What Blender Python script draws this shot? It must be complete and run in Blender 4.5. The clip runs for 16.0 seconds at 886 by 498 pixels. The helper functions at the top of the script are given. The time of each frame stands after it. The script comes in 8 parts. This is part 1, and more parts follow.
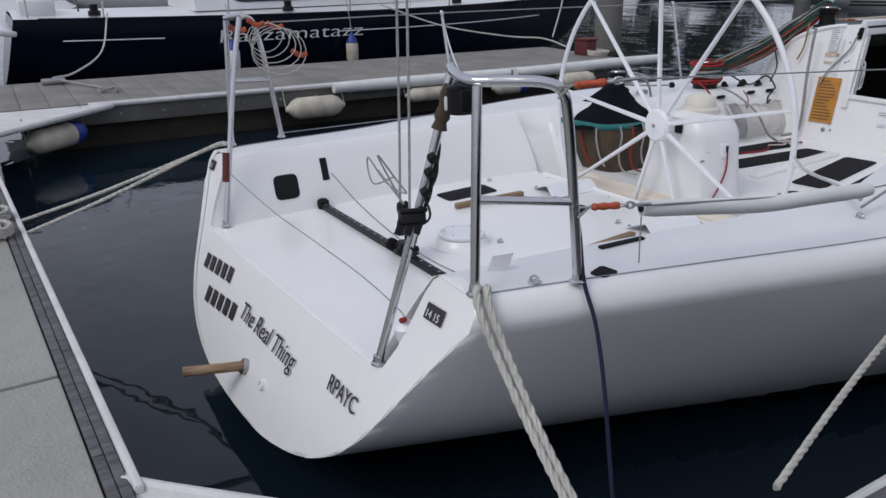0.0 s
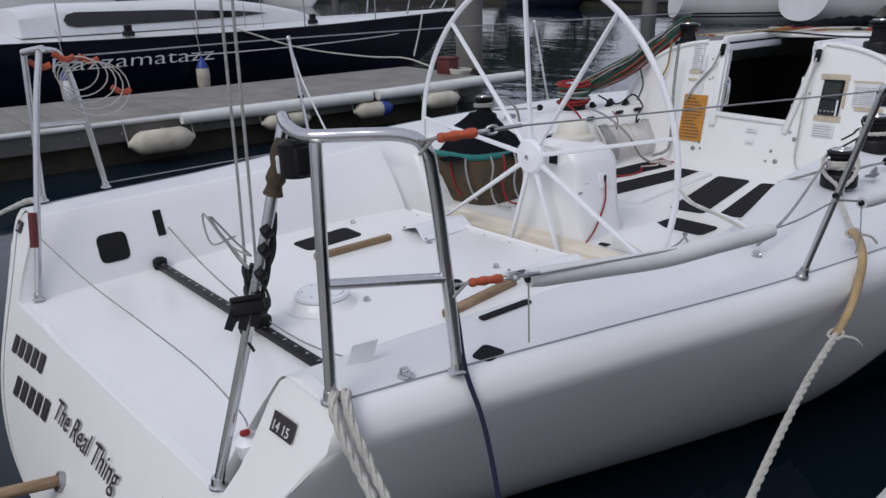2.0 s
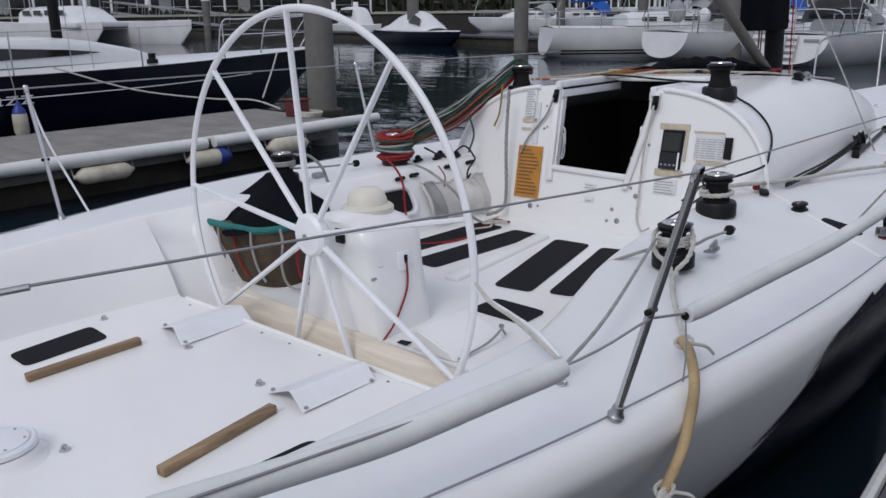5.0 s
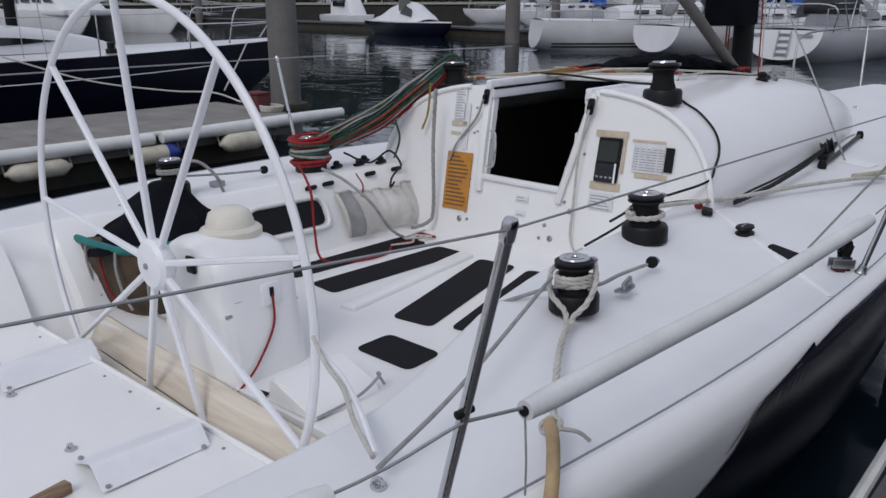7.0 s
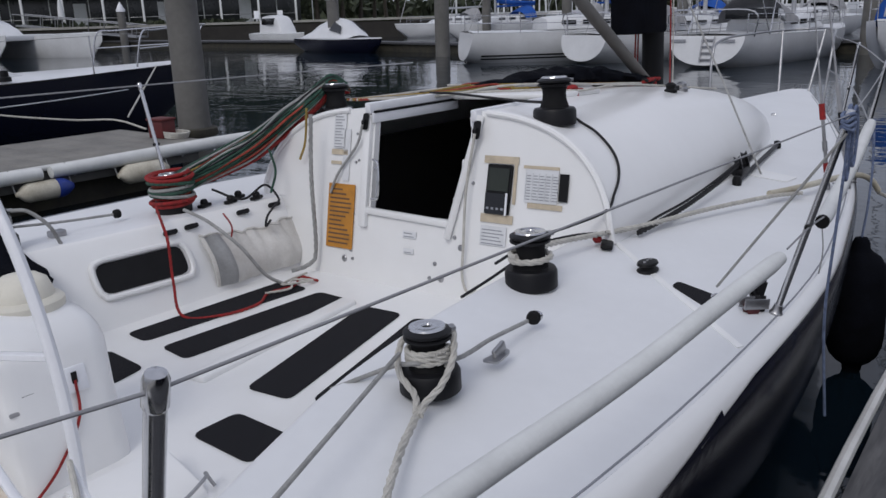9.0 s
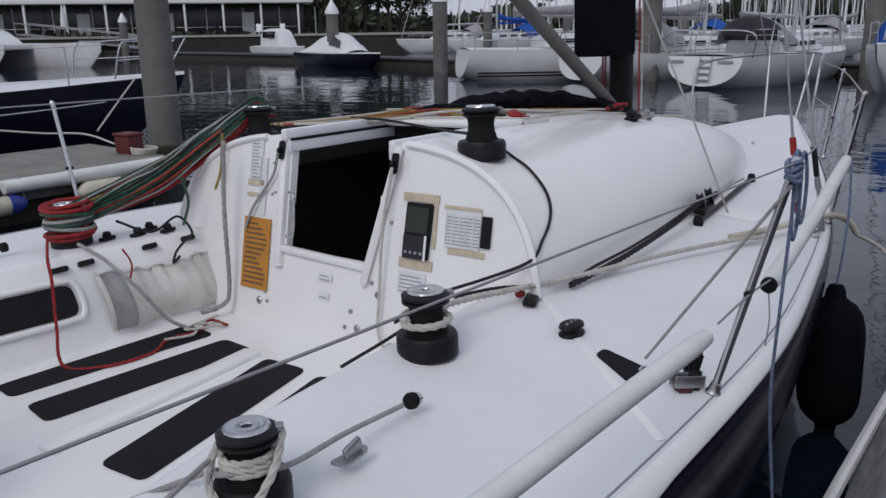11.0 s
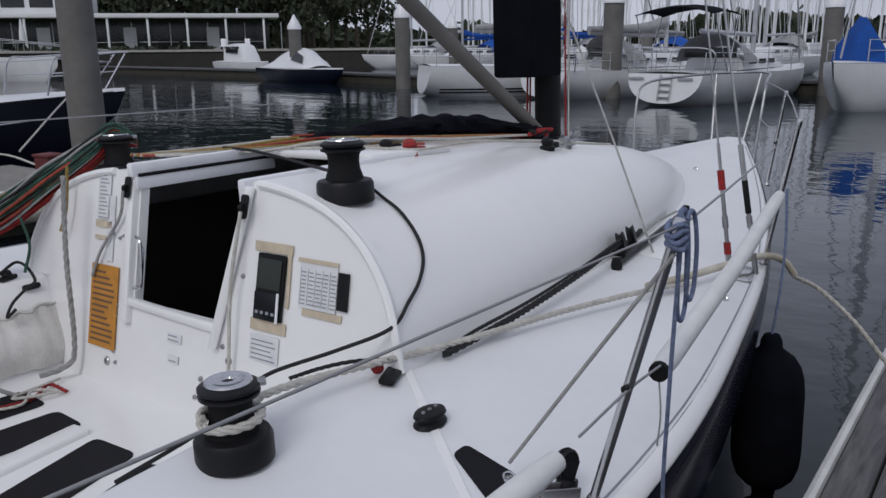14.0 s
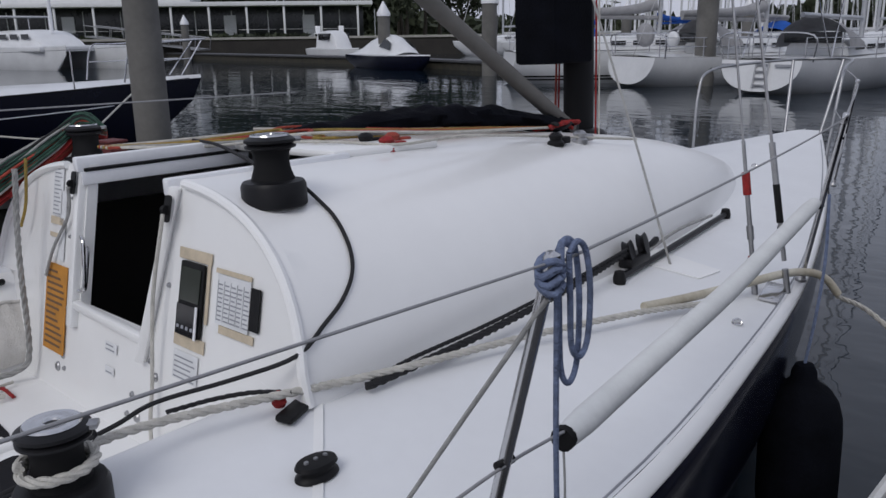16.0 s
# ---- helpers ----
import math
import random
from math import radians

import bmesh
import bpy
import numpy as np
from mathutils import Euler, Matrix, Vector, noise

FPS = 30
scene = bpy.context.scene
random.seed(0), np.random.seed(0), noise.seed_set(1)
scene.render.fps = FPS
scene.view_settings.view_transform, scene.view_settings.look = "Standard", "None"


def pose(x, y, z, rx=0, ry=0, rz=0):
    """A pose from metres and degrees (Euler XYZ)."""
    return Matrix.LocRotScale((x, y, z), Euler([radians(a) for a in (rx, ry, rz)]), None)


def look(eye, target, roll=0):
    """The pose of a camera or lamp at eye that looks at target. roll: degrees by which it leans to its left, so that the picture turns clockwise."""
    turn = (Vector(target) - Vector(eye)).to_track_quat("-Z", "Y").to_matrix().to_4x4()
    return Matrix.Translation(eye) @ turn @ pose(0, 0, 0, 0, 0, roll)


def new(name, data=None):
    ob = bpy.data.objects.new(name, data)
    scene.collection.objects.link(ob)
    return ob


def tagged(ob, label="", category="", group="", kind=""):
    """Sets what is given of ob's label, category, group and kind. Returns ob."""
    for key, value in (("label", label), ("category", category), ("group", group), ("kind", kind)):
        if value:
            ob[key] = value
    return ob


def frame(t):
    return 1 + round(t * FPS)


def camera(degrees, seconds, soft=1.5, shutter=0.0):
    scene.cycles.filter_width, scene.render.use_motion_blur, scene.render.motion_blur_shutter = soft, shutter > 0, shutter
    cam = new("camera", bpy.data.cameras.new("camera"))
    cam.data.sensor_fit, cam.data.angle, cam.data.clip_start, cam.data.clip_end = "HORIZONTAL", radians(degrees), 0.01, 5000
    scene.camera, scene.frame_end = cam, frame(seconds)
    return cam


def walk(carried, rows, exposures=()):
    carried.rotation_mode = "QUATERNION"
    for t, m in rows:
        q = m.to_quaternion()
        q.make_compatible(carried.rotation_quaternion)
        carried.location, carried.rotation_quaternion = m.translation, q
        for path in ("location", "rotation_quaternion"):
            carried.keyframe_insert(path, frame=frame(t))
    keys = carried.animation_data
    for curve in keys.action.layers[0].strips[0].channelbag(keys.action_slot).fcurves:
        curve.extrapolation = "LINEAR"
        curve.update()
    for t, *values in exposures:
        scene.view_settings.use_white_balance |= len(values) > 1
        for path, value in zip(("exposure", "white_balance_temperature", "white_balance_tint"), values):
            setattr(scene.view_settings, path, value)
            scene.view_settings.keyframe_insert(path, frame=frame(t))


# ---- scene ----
cam = camera(57.8, 16.0)
METRES, EYE, TILT, LEAN, TURN = 4.5, 1.95, -20.0, 0.4, 60.7
ROWS = [
    (0.0, 0.0, 0.0, 0.0, 0.0, -0.0, 0.0),
    (0.5, -0.0058, 0.0215, 0.0105, -2.84, -0.9, 0.79),
    (1.0, -0.0122, 0.0461, 0.0193, -6.3, 0.06, 2.9),
    (1.5, -0.0079, 0.0698, 0.027, -7.95, 0.01, 3.4),
    (2.0, 0.0188, 0.1034, 0.0391, -8.79, 0.85, 3.81),
    (2.5, 0.037, 0.1321, 0.0504, -10.48, 0.38, 4.2),
    (3.0, 0.047, 0.1681, 0.0637, -14.17, 1.74, 5.47),
    (3.5, 0.0607, 0.1907, 0.0719, -17.34, 1.85, 6.69),
    (4.0, 0.0946, 0.2065, 0.0753, -16.49, 1.78, 6.18),
    (6.5, 0.2534, 0.3105, 0.1122, -16.84, 3.61, 6.28),
    (7.0, 0.2855, 0.3248, 0.1157, -16.67, 2.02, 5.7),
    (7.5, 0.3118, 0.3463, 0.1211, -18.19, 1.43, 7.1),
    (8.0, 0.3344, 0.376, 0.1303, -19.33, 1.63, 7.79),
    (8.5, 0.351, 0.391, 0.1371, -20.18, 0.92, 8.85),
    (9.0, 0.3806, 0.3983, 0.1406, -20.43, 2.52, 8.59),
    (11.5, 0.5109, 0.4645, 0.1671, -19.96, 3.77, 6.98),
    (12.0, 0.5473, 0.4705, 0.1683, -18.37, 3.98, 5.34),
    (12.5, 0.5732, 0.4763, 0.1712, -16.95, 3.75, 5.02),
    (13.0, 0.584, 0.4889, 0.176, -19.05, 3.75, 6.39),
    (13.5, 0.585, 0.5035, 0.181, -22.24, 3.64, 7.63),
    (14.0, 0.5918, 0.5124, 0.187, -22.42, 4.35, 8.01),
    (14.5, 0.6253, 0.5265, 0.1876, -20.76, 4.93, 7.25),
    (15.0, 0.66, 0.5384, 0.1879, -20.15, 4.24, 6.29),
    (15.5, 0.6926, 0.5446, 0.1938, -18.39, 3.92, 6.46),
    (16.0, 0.7051, 0.5478, 0.1969, -16.02, 4.23, 6.11),
]
walk(cam, [(t, pose(0, 0, EYE, TILT, LEAN, TURN) @ pose(METRES * x, METRES * y, METRES * z, 90 + pitch, roll, yaw)) for t, x, y, z, yaw, pitch, roll in ROWS],
     [(0.0, 0.0), (4.0, 0.0), (6.5, -0.07), (9.0, -0.11), (11.5, -0.13), (16.0, -0.16)])

# ---- world, sun ----
world = bpy.data.worlds.new("overcast_sky")
scene.world = world
world.use_nodes = True
wn, wl = world.node_tree.nodes, world.node_tree.links
sky = wn.new("ShaderNodeTexSky")
sky.sky_type, sky.sun_disc = "NISHITA", False
sky.sun_elevation, sky.sun_rotation = radians(46), radians(165)
sky.air_density, sky.dust_density = 1.0, 3.0
cloud = wn.new("ShaderNodeTexNoise")
cloud.inputs["Scale"].default_value, cloud.inputs["Detail"].default_value = 2.5, 6
ramp = wn.new("ShaderNodeValToRGB")
ramp.color_ramp.elements[0].color, ramp.color_ramp.elements[1].color = (5.9, 6.4, 7.9, 1), (9.0, 9.3, 11.0, 1)
ramp.color_ramp.elements[0].position, ramp.color_ramp.elements[1].position = 0.3, 0.75
mixer = wn.new("ShaderNodeMix")
mixer.data_type = "RGBA"
mixer.inputs["Factor"].default_value = 0.85
coord = wn.new("ShaderNodeTexCoord")
wl.new(coord.outputs["Generated"], cloud.inputs["Vector"])
wl.new(cloud.outputs["Fac"], ramp.inputs["Fac"])
wl.new(sky.outputs["Color"], mixer.inputs["A"])
wl.new(ramp.outputs["Color"], mixer.inputs["B"])
wl.new(mixer.outputs["Result"], wn["Background"].inputs["Color"])
wn["Background"].inputs["Strength"].default_value = 0.079
sun = new("sun", bpy.data.lights.new("sun", "SUN"))
sun.data.energy, sun.data.angle, sun.data.color = 1.05, radians(28), (1.0, 0.985, 0.965)
sun.matrix_world = look((0, 0, 40), (-9, 38, 0))

# ---- materials ----


def mat(name, color, rough=0.5, metal=0.0, vary=0.1, scale=8.0, bump=0.0, bscale=60.0, coat=0.0, tint=None, island=0.0, spec=0.5):
    """A painted, moulded or natural surface with variation at two scales and fine relief."""
    m = bpy.data.materials.new(name)
    m.use_nodes = True
    n, l = m.node_tree.nodes, m.node_tree.links
    b = n["Principled BSDF"]
    b.inputs["Roughness"].default_value, b.inputs["Metallic"].default_value = rough, metal
    b.inputs["Coat Weight"].default_value, b.inputs["Coat Roughness"].default_value = coat, 0.08
    b.inputs["Specular IOR Level"].default_value = spec
    tc = n.new("ShaderNodeTexCoord")
    big, fine = n.new("ShaderNodeTexNoise"), n.new("ShaderNodeTexNoise")
    big.inputs["Scale"].default_value, big.inputs["Detail"].default_value = scale, 5
    fine.inputs["Scale"].default_value, fine.inputs["Detail"].default_value = scale * 9, 4
    add = n.new("ShaderNodeMath")
    add.operation = "MULTIPLY_ADD"
    add.inputs[1].default_value = 0.35
    for x in (big, fine):
        l.new(tc.outputs["Object"], x.inputs["Vector"])
    l.new(fine.outputs["Fac"], add.inputs[0])
    l.new(big.outputs["Fac"], add.inputs[2])
    r = n.new("ShaderNodeValToRGB")
    r.color_ramp.elements[0].position, r.color_ramp.elements[1].position = 0.42, 0.92
    other = tint or tuple(c * (1 - 2 * vary) for c in color)
    r.color_ramp.elements[0].color, r.color_ramp.elements[1].color = (*other, 1), (*color, 1)
    l.new(add.outputs[0], r.inputs["Fac"])
    out = r.outputs["Color"]
    if island:
        info, hsv, ma = n.new("ShaderNodeObjectInfo"), n.new("ShaderNodeHueSaturation"), n.new("ShaderNodeMath")
        ma.operation = "MULTIPLY_ADD"
        ma.inputs[1].default_value, ma.inputs[2].default_value = island, 1 - island / 2
        l.new(info.outputs["Random"], ma.inputs[0])
        l.new(ma.outputs[0], hsv.inputs["Value"])
        l.new(out, hsv.inputs["Color"])
        out = hsv.outputs["Color"]
    l.new(out, b.inputs["Base Color"])
    rr = n.new("ShaderNodeMapRange")
    rr.inputs["To Min"].default_value, rr.inputs["To Max"].default_value = max(0.02, rough * 0.8), min(1, rough * 1.25)
    l.new(add.outputs[0], rr.inputs["Value"])
    l.new(rr.outputs["Result"], b.inputs["Roughness"])
    if bump:
        bn, bp = n.new("ShaderNodeTexNoise"), n.new("ShaderNodeBump")
        bn.inputs["Scale"].default_value, bn.inputs["Detail"].default_value = bscale, 4
        l.new(tc.outputs["Object"], bn.inputs["Vector"])
        l.new(bn.outputs["Fac"], bp.inputs["Height"])
        bp.inputs["Strength"].default_value, bp.inputs["Distance"].default_value = bump, 0.01
        l.new(bp.outputs["Normal"], b.inputs["Normal"])
    return m


def wood_mat(name, dark, light, rough=0.7, stretch=(14, 1.2, 14)):
    """Wood with grain along the y axis of the object."""
    m = bpy.data.materials.new(name)
    m.use_nodes = True
    n, l = m.node_tree.nodes, m.node_tree.links
    b = n["Principled BSDF"]
    tc, mp, no, r, bp, info = (n.new("ShaderNode" + k) for k in ("TexCoord", "Mapping", "TexNoise", "ValToRGB", "Bump", "ObjectInfo"))
    mp.inputs["Scale"].default_value = stretch
    no.inputs["Scale"].default_value, no.inputs["Detail"].default_value, no.inputs["Distortion"].default_value = 3, 8, 0.6
    l.new(tc.outputs["Object"], mp.inputs["Vector"])
    l.new(info.outputs["Random"], mp.inputs["Location"])
    l.new(mp.outputs["Vector"], no.inputs["Vector"])
    l.new(no.outputs["Fac"], r.inputs["Fac"])
    r.color_ramp.elements[0].position, r.color_ramp.elements[1].position = 0.3, 0.7
    r.color_ramp.elements[0].color, r.color_ramp.elements[1].color = (*dark, 1), (*light, 1)
    l.new(r.outputs["Color"], b.inputs["Base Color"])
    l.new(no.outputs["Fac"], bp.inputs["Height"])
    bp.inputs["Strength"].default_value, bp.inputs["Distance"].default_value = 0.4, 0.004
    l.new(bp.outputs["Normal"], b.inputs["Normal"])
    b.inputs["Roughness"].default_value = rough
    return m


def water_mat():
    m = bpy.data.materials.new("harbour_water")
    m.use_nodes = True
    n, l = m.node_tree.nodes, m.node_tree.links
    b = n["Principled BSDF"]
    b.inputs["Base Color"].default_value = (0.006, 0.013, 0.021, 1)
    b.inputs["Roughness"].default_value, b.inputs["IOR"].default_value = 0.03, 1.33
    tc, mp = n.new("ShaderNodeTexCoord"), n.new("ShaderNodeMapping")
    mp.inputs["Scale"].default_value = (0.8, 1.3, 1)
    mp.inputs["Rotation"].default_value = (0, 0, 0.9)
    l.new(tc.outputs["Object"], mp.inputs["Vector"])
    last = None
    for scale, detail, strength, distance in ((0.30, 2, 0.25, 0.12), (1.3, 3, 0.34, 0.04), (5.0, 2, 0.16, 0.009)):
        no, bp = n.new("ShaderNodeTexNoise"), n.new("ShaderNodeBump")
        no.inputs["Scale"].default_value, no.inputs["Detail"].default_value = scale, detail
        bp.inputs["Strength"].default_value, bp.inputs["Distance"].default_value = strength, distance
        l.new(mp.outputs["Vector"], no.inputs["Vector"])
        l.new(no.outputs["Fac"], bp.inputs["Height"])
        if last:
            l.new(last.outputs["Normal"], bp.inputs["Normal"])
        last = bp
    l.new(last.outputs["Normal"], b.inputs["Normal"])
    return m


GEL = mat("white_gelcoat", (0.83, 0.83, 0.825), 0.28, vary=0.03, scale=1.4, bump=0.02, bscale=9, coat=0.25)
DECK = mat("white_nonskid_deck", (0.745, 0.755, 0.772), 0.5, vary=0.04, scale=2.2, bump=0.12, bscale=420)
SOLE = mat("scuffed_cockpit_sole", (0.83, 0.815, 0.785), 0.5, scale=3.0, bump=0.12, bscale=420, tint=(0.68, 0.66, 0.61))
BLACKPAD = mat("black_grip_pad", (0.016, 0.016, 0.020), 0.9, vary=0.2, scale=14, bump=0.5, bscale=500, spec=0.2)
STEEL = mat("stainless_steel", (0.62, 0.62, 0.63), 0.17, 1.0, vary=0.06, scale=12)
DULLSTEEL = mat("dull_steel", (0.45, 0.45, 0.46), 0.35, 1.0, vary=0.12, scale=20)
BLACK = mat("black_plastic", (0.010, 0.010, 0.011), 0.45, vary=0.2, scale=18, bump=0.05, spec=0.2)
ALLOY = mat("black_anodised_alloy", (0.012, 0.012, 0.014), 0.4, vary=0.2, scale=15, spec=0.22)
PAINTW = mat("white_painted_tube", (0.80, 0.81, 0.84), 0.3, vary=0.05, scale=10, bump=0.03)
ROPEW = mat("white_rope", (0.62, 0.60, 0.55), 0.85, vary=0.16, scale=30, bump=0.6, bscale=260)
ROPEG = mat("grey_rope", (0.40, 0.40, 0.39), 0.85, vary=0.2, scale=30, bump=0.6, bscale=300)
ROPEK = mat("black_rope", (0.02, 0.02, 0.023), 0.8, vary=0.25, scale=40, bump=0.5, bscale=300)
ROPER = mat("red_rope", (0.36, 0.022, 0.022), 0.8, vary=0.3, scale=50, bump=0.5, bscale=300)
ROPEO = mat("orange_red_rope", (0.42, 0.07, 0.045), 0.8, vary=0.3, scale=40, bump=0.5, bscale=300)
ROPEGR = mat("green_rope", (0.045, 0.12, 0.085), 0.8, vary=0.4, scale=40, bump=0.5, bscale=300)
ROPEY = mat("yellow_rope", (0.36, 0.25, 0.06), 0.8, vary=0.25, scale=40, bump=0.5, bscale=300)
ROPEB = mat("blue_flecked_rope", (0.19, 0.24, 0.38), 0.85, vary=0.3, scale=70, bump=0.6, bscale=260)
ROPEN = mat("navy_rope", (0.012, 0.014, 0.05), 0.8, vary=0.2, scale=40, bump=0.4, bscale=260)
LEATHER = mat("leather_chafe_sleeve", (0.48, 0.35, 0.19), 0.75, vary=0.2, scale=14, bump=0.3, bscale=90)
WIRE = mat("grey_lifeline", (0.33, 0.33, 0.34), 0.45, 0.4, vary=0.12, scale=40)
FOAM = mat("white_foam_tube", (0.70, 0.71, 0.70), 0.6, vary=0.08, scale=7, bump=0.15, bscale=70)
ORANGE = mat("orange_tape_cover", (0.55, 0.10, 0.04), 0.6, vary=0.3, scale=30, bump=0.4, bscale=90)
CARD = mat("orange_card", (0.55, 0.24, 0.035), 0.7, vary=0.15, scale=20)
INK = mat("faded_ink", (0.16, 0.09, 0.05), 0.8)
INKD = mat("dark_vinyl_lettering", (0.03, 0.022, 0.024), 0.45)
PAPER = mat("pale_paper", (0.72, 0.73, 0.745), 0.6, vary=0.08, scale=15)
TAPE = mat("tan_masking_tape", (0.60, 0.51, 0.38), 0.7, vary=0.15, scale=25)
GREYTAPE = mat("grey_ink", (0.30, 0.31, 0.34), 0.7)
SCREEN = mat("display_glass", (0.008, 0.009, 0.012), 0.12, vary=0.1)
DIMGREEN = mat("dim_screen", (0.020, 0.026, 0.018), 0.15, vary=0.2)
TIMBER = wood_mat("weathered_stick", (0.16, 0.10, 0.055), (0.36, 0.25, 0.15))
PLY = wood_mat("pale_plank", (0.56, 0.49, 0.40), (0.72, 0.66, 0.57), 0.65, (0.9, 13, 13))
BROWN = mat("stained_brown_canvas", (0.10, 0.065, 0.035), 0.9, scale=9, bump=0.4, bscale=60, tint=(0.035, 0.028, 0.022))
TEAL = mat("teal_webbing", (0.02, 0.20, 0.19), 0.7, vary=0.2, scale=20, bump=0.3)
NAVYC = mat("black_canvas", (0.006, 0.007, 0.011), 0.9, spec=0.08, vary=0.3, scale=10, bump=0.4, bscale=80)
MESHBAG = mat("grey_mesh_cloth", (0.66, 0.645, 0.62), 0.9, scale=9, bump=0.4, bscale=160, tint=(0.50, 0.48, 0.45))
MAROON = mat("dark_red_sheave", (0.09, 0.018, 0.020), 0.45, vary=0.25, scale=20, bump=0.1)
MESHGREY = mat("grey_netting", (0.36, 0.365, 0.37), 0.9, scale=14, bump=0.6, bscale=260, tint=(0.25, 0.25, 0.25))
CREAM = mat("cream_compass_cover", (0.70, 0.67, 0.58), 0.5, vary=0.06, scale=10)
RUBBER = mat("dark_rubber", (0.009, 0.009, 0.010), 0.75, vary=0.2, scale=14, spec=0.25)
DARKIN = mat("cabin_shade_black", (0.012, 0.010, 0.009), 0.9, vary=0.2)
NAVYHULL = mat("navy_topsides", (0.004, 0.005, 0.015), 0.16, vary=0.1, scale=2, spec=0.2)
HULLW = mat("white_topsides", (0.70, 0.71, 0.725), 0.3, vary=0.08, scale=1.0, coat=0.2)
TEAKG = mat("grey_dock_deck", (0.25, 0.24, 0.22), 0.85, scale=2.5, bump=0.4, bscale=40, tint=(0.15, 0.145, 0.135))
WETDECK = mat("damp_dock_plank", (0.085, 0.087, 0.095), 0.7, scale=2.5, bump=0.4, bscale=40, tint=(0.045, 0.046, 0.052))
CONC = mat("dock_concrete", (0.40, 0.39, 0.355), 0.9, scale=2.0, bump=0.6, bscale=70, tint=(0.30, 0.295, 0.265))
OLDWOOD = wood_mat("grey_weathered_board", (0.055, 0.055, 0.06), (0.15, 0.147, 0.152), 0.85, (10, 1.0, 10))
RUBW = mat("white_rubbing_strip", (0.68, 0.68, 0.67), 0.5, vary=0.12, scale=6)
WEED = mat("slimy_float", (0.055, 0.05, 0.035), 0.8, scale=4, bump=0.5, bscale=30, tint=(0.018, 0.017, 0.014))
PILE = mat("grey_pile_sleeve", (0.17, 0.165, 0.155), 0.7, scale=1.5, bump=0.2, bscale=30, tint=(0.10, 0.097, 0.09))
FENDERW = mat("grubby_white_fender", (0.62, 0.59, 0.50), 0.5, scale=6, tint=(0.36, 0.32, 0.24))
BLUEP = mat("blue_plastic", (0.02, 0.05, 0.30), 0.4, vary=0.15)
REDBOX = mat("dull_red_box", (0.13, 0.02, 0.02), 0.6, vary=0.2)
BLUEC = mat("blue_canvas", (0.008, 0.09, 0.42), 0.8, vary=0.2, scale=4)
GREYC = mat("grey_canvas", (0.33, 0.33, 0.34), 0.85, vary=0.15, scale=4)
GLASSD = mat("dark_window", (0.010, 0.011, 0.013), 0.08, vary=0.1)
ALU = mat("aluminium_spar", (0.55, 0.56, 0.58), 0.4, 0.7, vary=0.1, scale=5)
CARBON = mat("carbon_mast", (0.006, 0.006, 0.007), 0.55, vary=0.2, scale=6, spec=0.2)
BUILD = mat("building_wall", (0.78, 0.79, 0.80), 0.7, vary=0.08, scale=0.3)
DARKWALL = mat("shaded_glazing", (0.03, 0.033, 0.036), 0.25, vary=0.2, scale=0.4)
STONE = mat("sea_wall_stone", (0.042, 0.038, 0.033), 0.9, scale=1.0, bump=0.8, bscale=8, tint=(0.02, 0.018, 0.016))
GRASSM = mat("shore_grass", (0.065, 0.085, 0.03), 0.95, vary=0.2, scale=0.6, bump=0.6, bscale=8)
LEAF = mat("foliage", (0.050, 0.062, 0.032), 0.8, scale=0.8, tint=(0.015, 0.02, 0.012))
BARK = mat("bark", (0.10, 0.085, 0.07), 0.9, vary=0.25, scale=3)
WATER = water_mat()

# ---- building helpers ----
SPOT = {}
HEEL = pose(0, 0, 0, 0, -2.0, 0)
SHIFT = Matrix.Translation((-3.12, 1.0, 0.0))
BOAT = SHIFT @ HEEL


def mesh_of(bm, material, smooth=True, angle=40):
    bmesh.ops.recalc_face_normals(bm, faces=bm.faces)
    me = bpy.data.meshes.new("mesh")
    for f in bm.faces:
        f.smooth = smooth
    if smooth:
        for e in bm.edges:
            if len(e.link_faces) == 2 and e.calc_face_angle(0) > radians(angle):
                e.smooth = False
    bm.to_mesh(me)
    bm.free()
    for x in material if isinstance(material, (list, tuple)) else [material]:
        me.materials.append(x)
    return me


def thing(name, base, label, category, group="", kind="", frame_of=None):
    """An Empty at base, which parents the parts of one thing; parts are given in the same coordinates as base."""
    e = new(name)
    e.empty_display_size = 0.05
    e.matrix_world = (BOAT if frame_of is None else frame_of) @ Matrix.Translation(base)
    SPOT[e.name] = Vector(base)
    return tagged(e, label, category, group, kind)


def part(name, bm, material, parent, label="", smooth=True, angle=40):
    ob = new(name, mesh_of(bm, material, smooth, angle))
    ob.parent = parent
    if parent.name in SPOT:
        ob.location = -SPOT[parent.name]
    return tagged(ob, label)


def solo(name, bm, material, base, label, category, group="", kind="", frame_of=None, smooth=True, angle=40):
    """A thing of one mesh."""
    bmesh.ops.translate(bm, verts=bm.verts, vec=-Vector(base))
    ob = new(name, mesh_of(bm, material, smooth, angle))
    ob.matrix_world = (BOAT if frame_of is None else frame_of) @ Matrix.Translation(base)
    return tagged(ob, label, category, group, kind)


def ring_skin(bm, rings, closed=True, caps=True, mi=0):
    vs = [[bm.verts.new(p) for p in r] for r in rings]
    for a, b in zip(vs, vs[1:]):
        n = len(a)
        for i in range(n if closed else n - 1):
            j = (i + 1) % n
            try:
                bm.faces.new((a[i], a[j], b[j], b[i])).material_index = mi
            except ValueError:
                pass
    if caps and closed:
        for r in (vs[0], vs[-1]):
            try:
                bm.faces.new(r).material_index = mi
            except ValueError:
                pass
    return vs


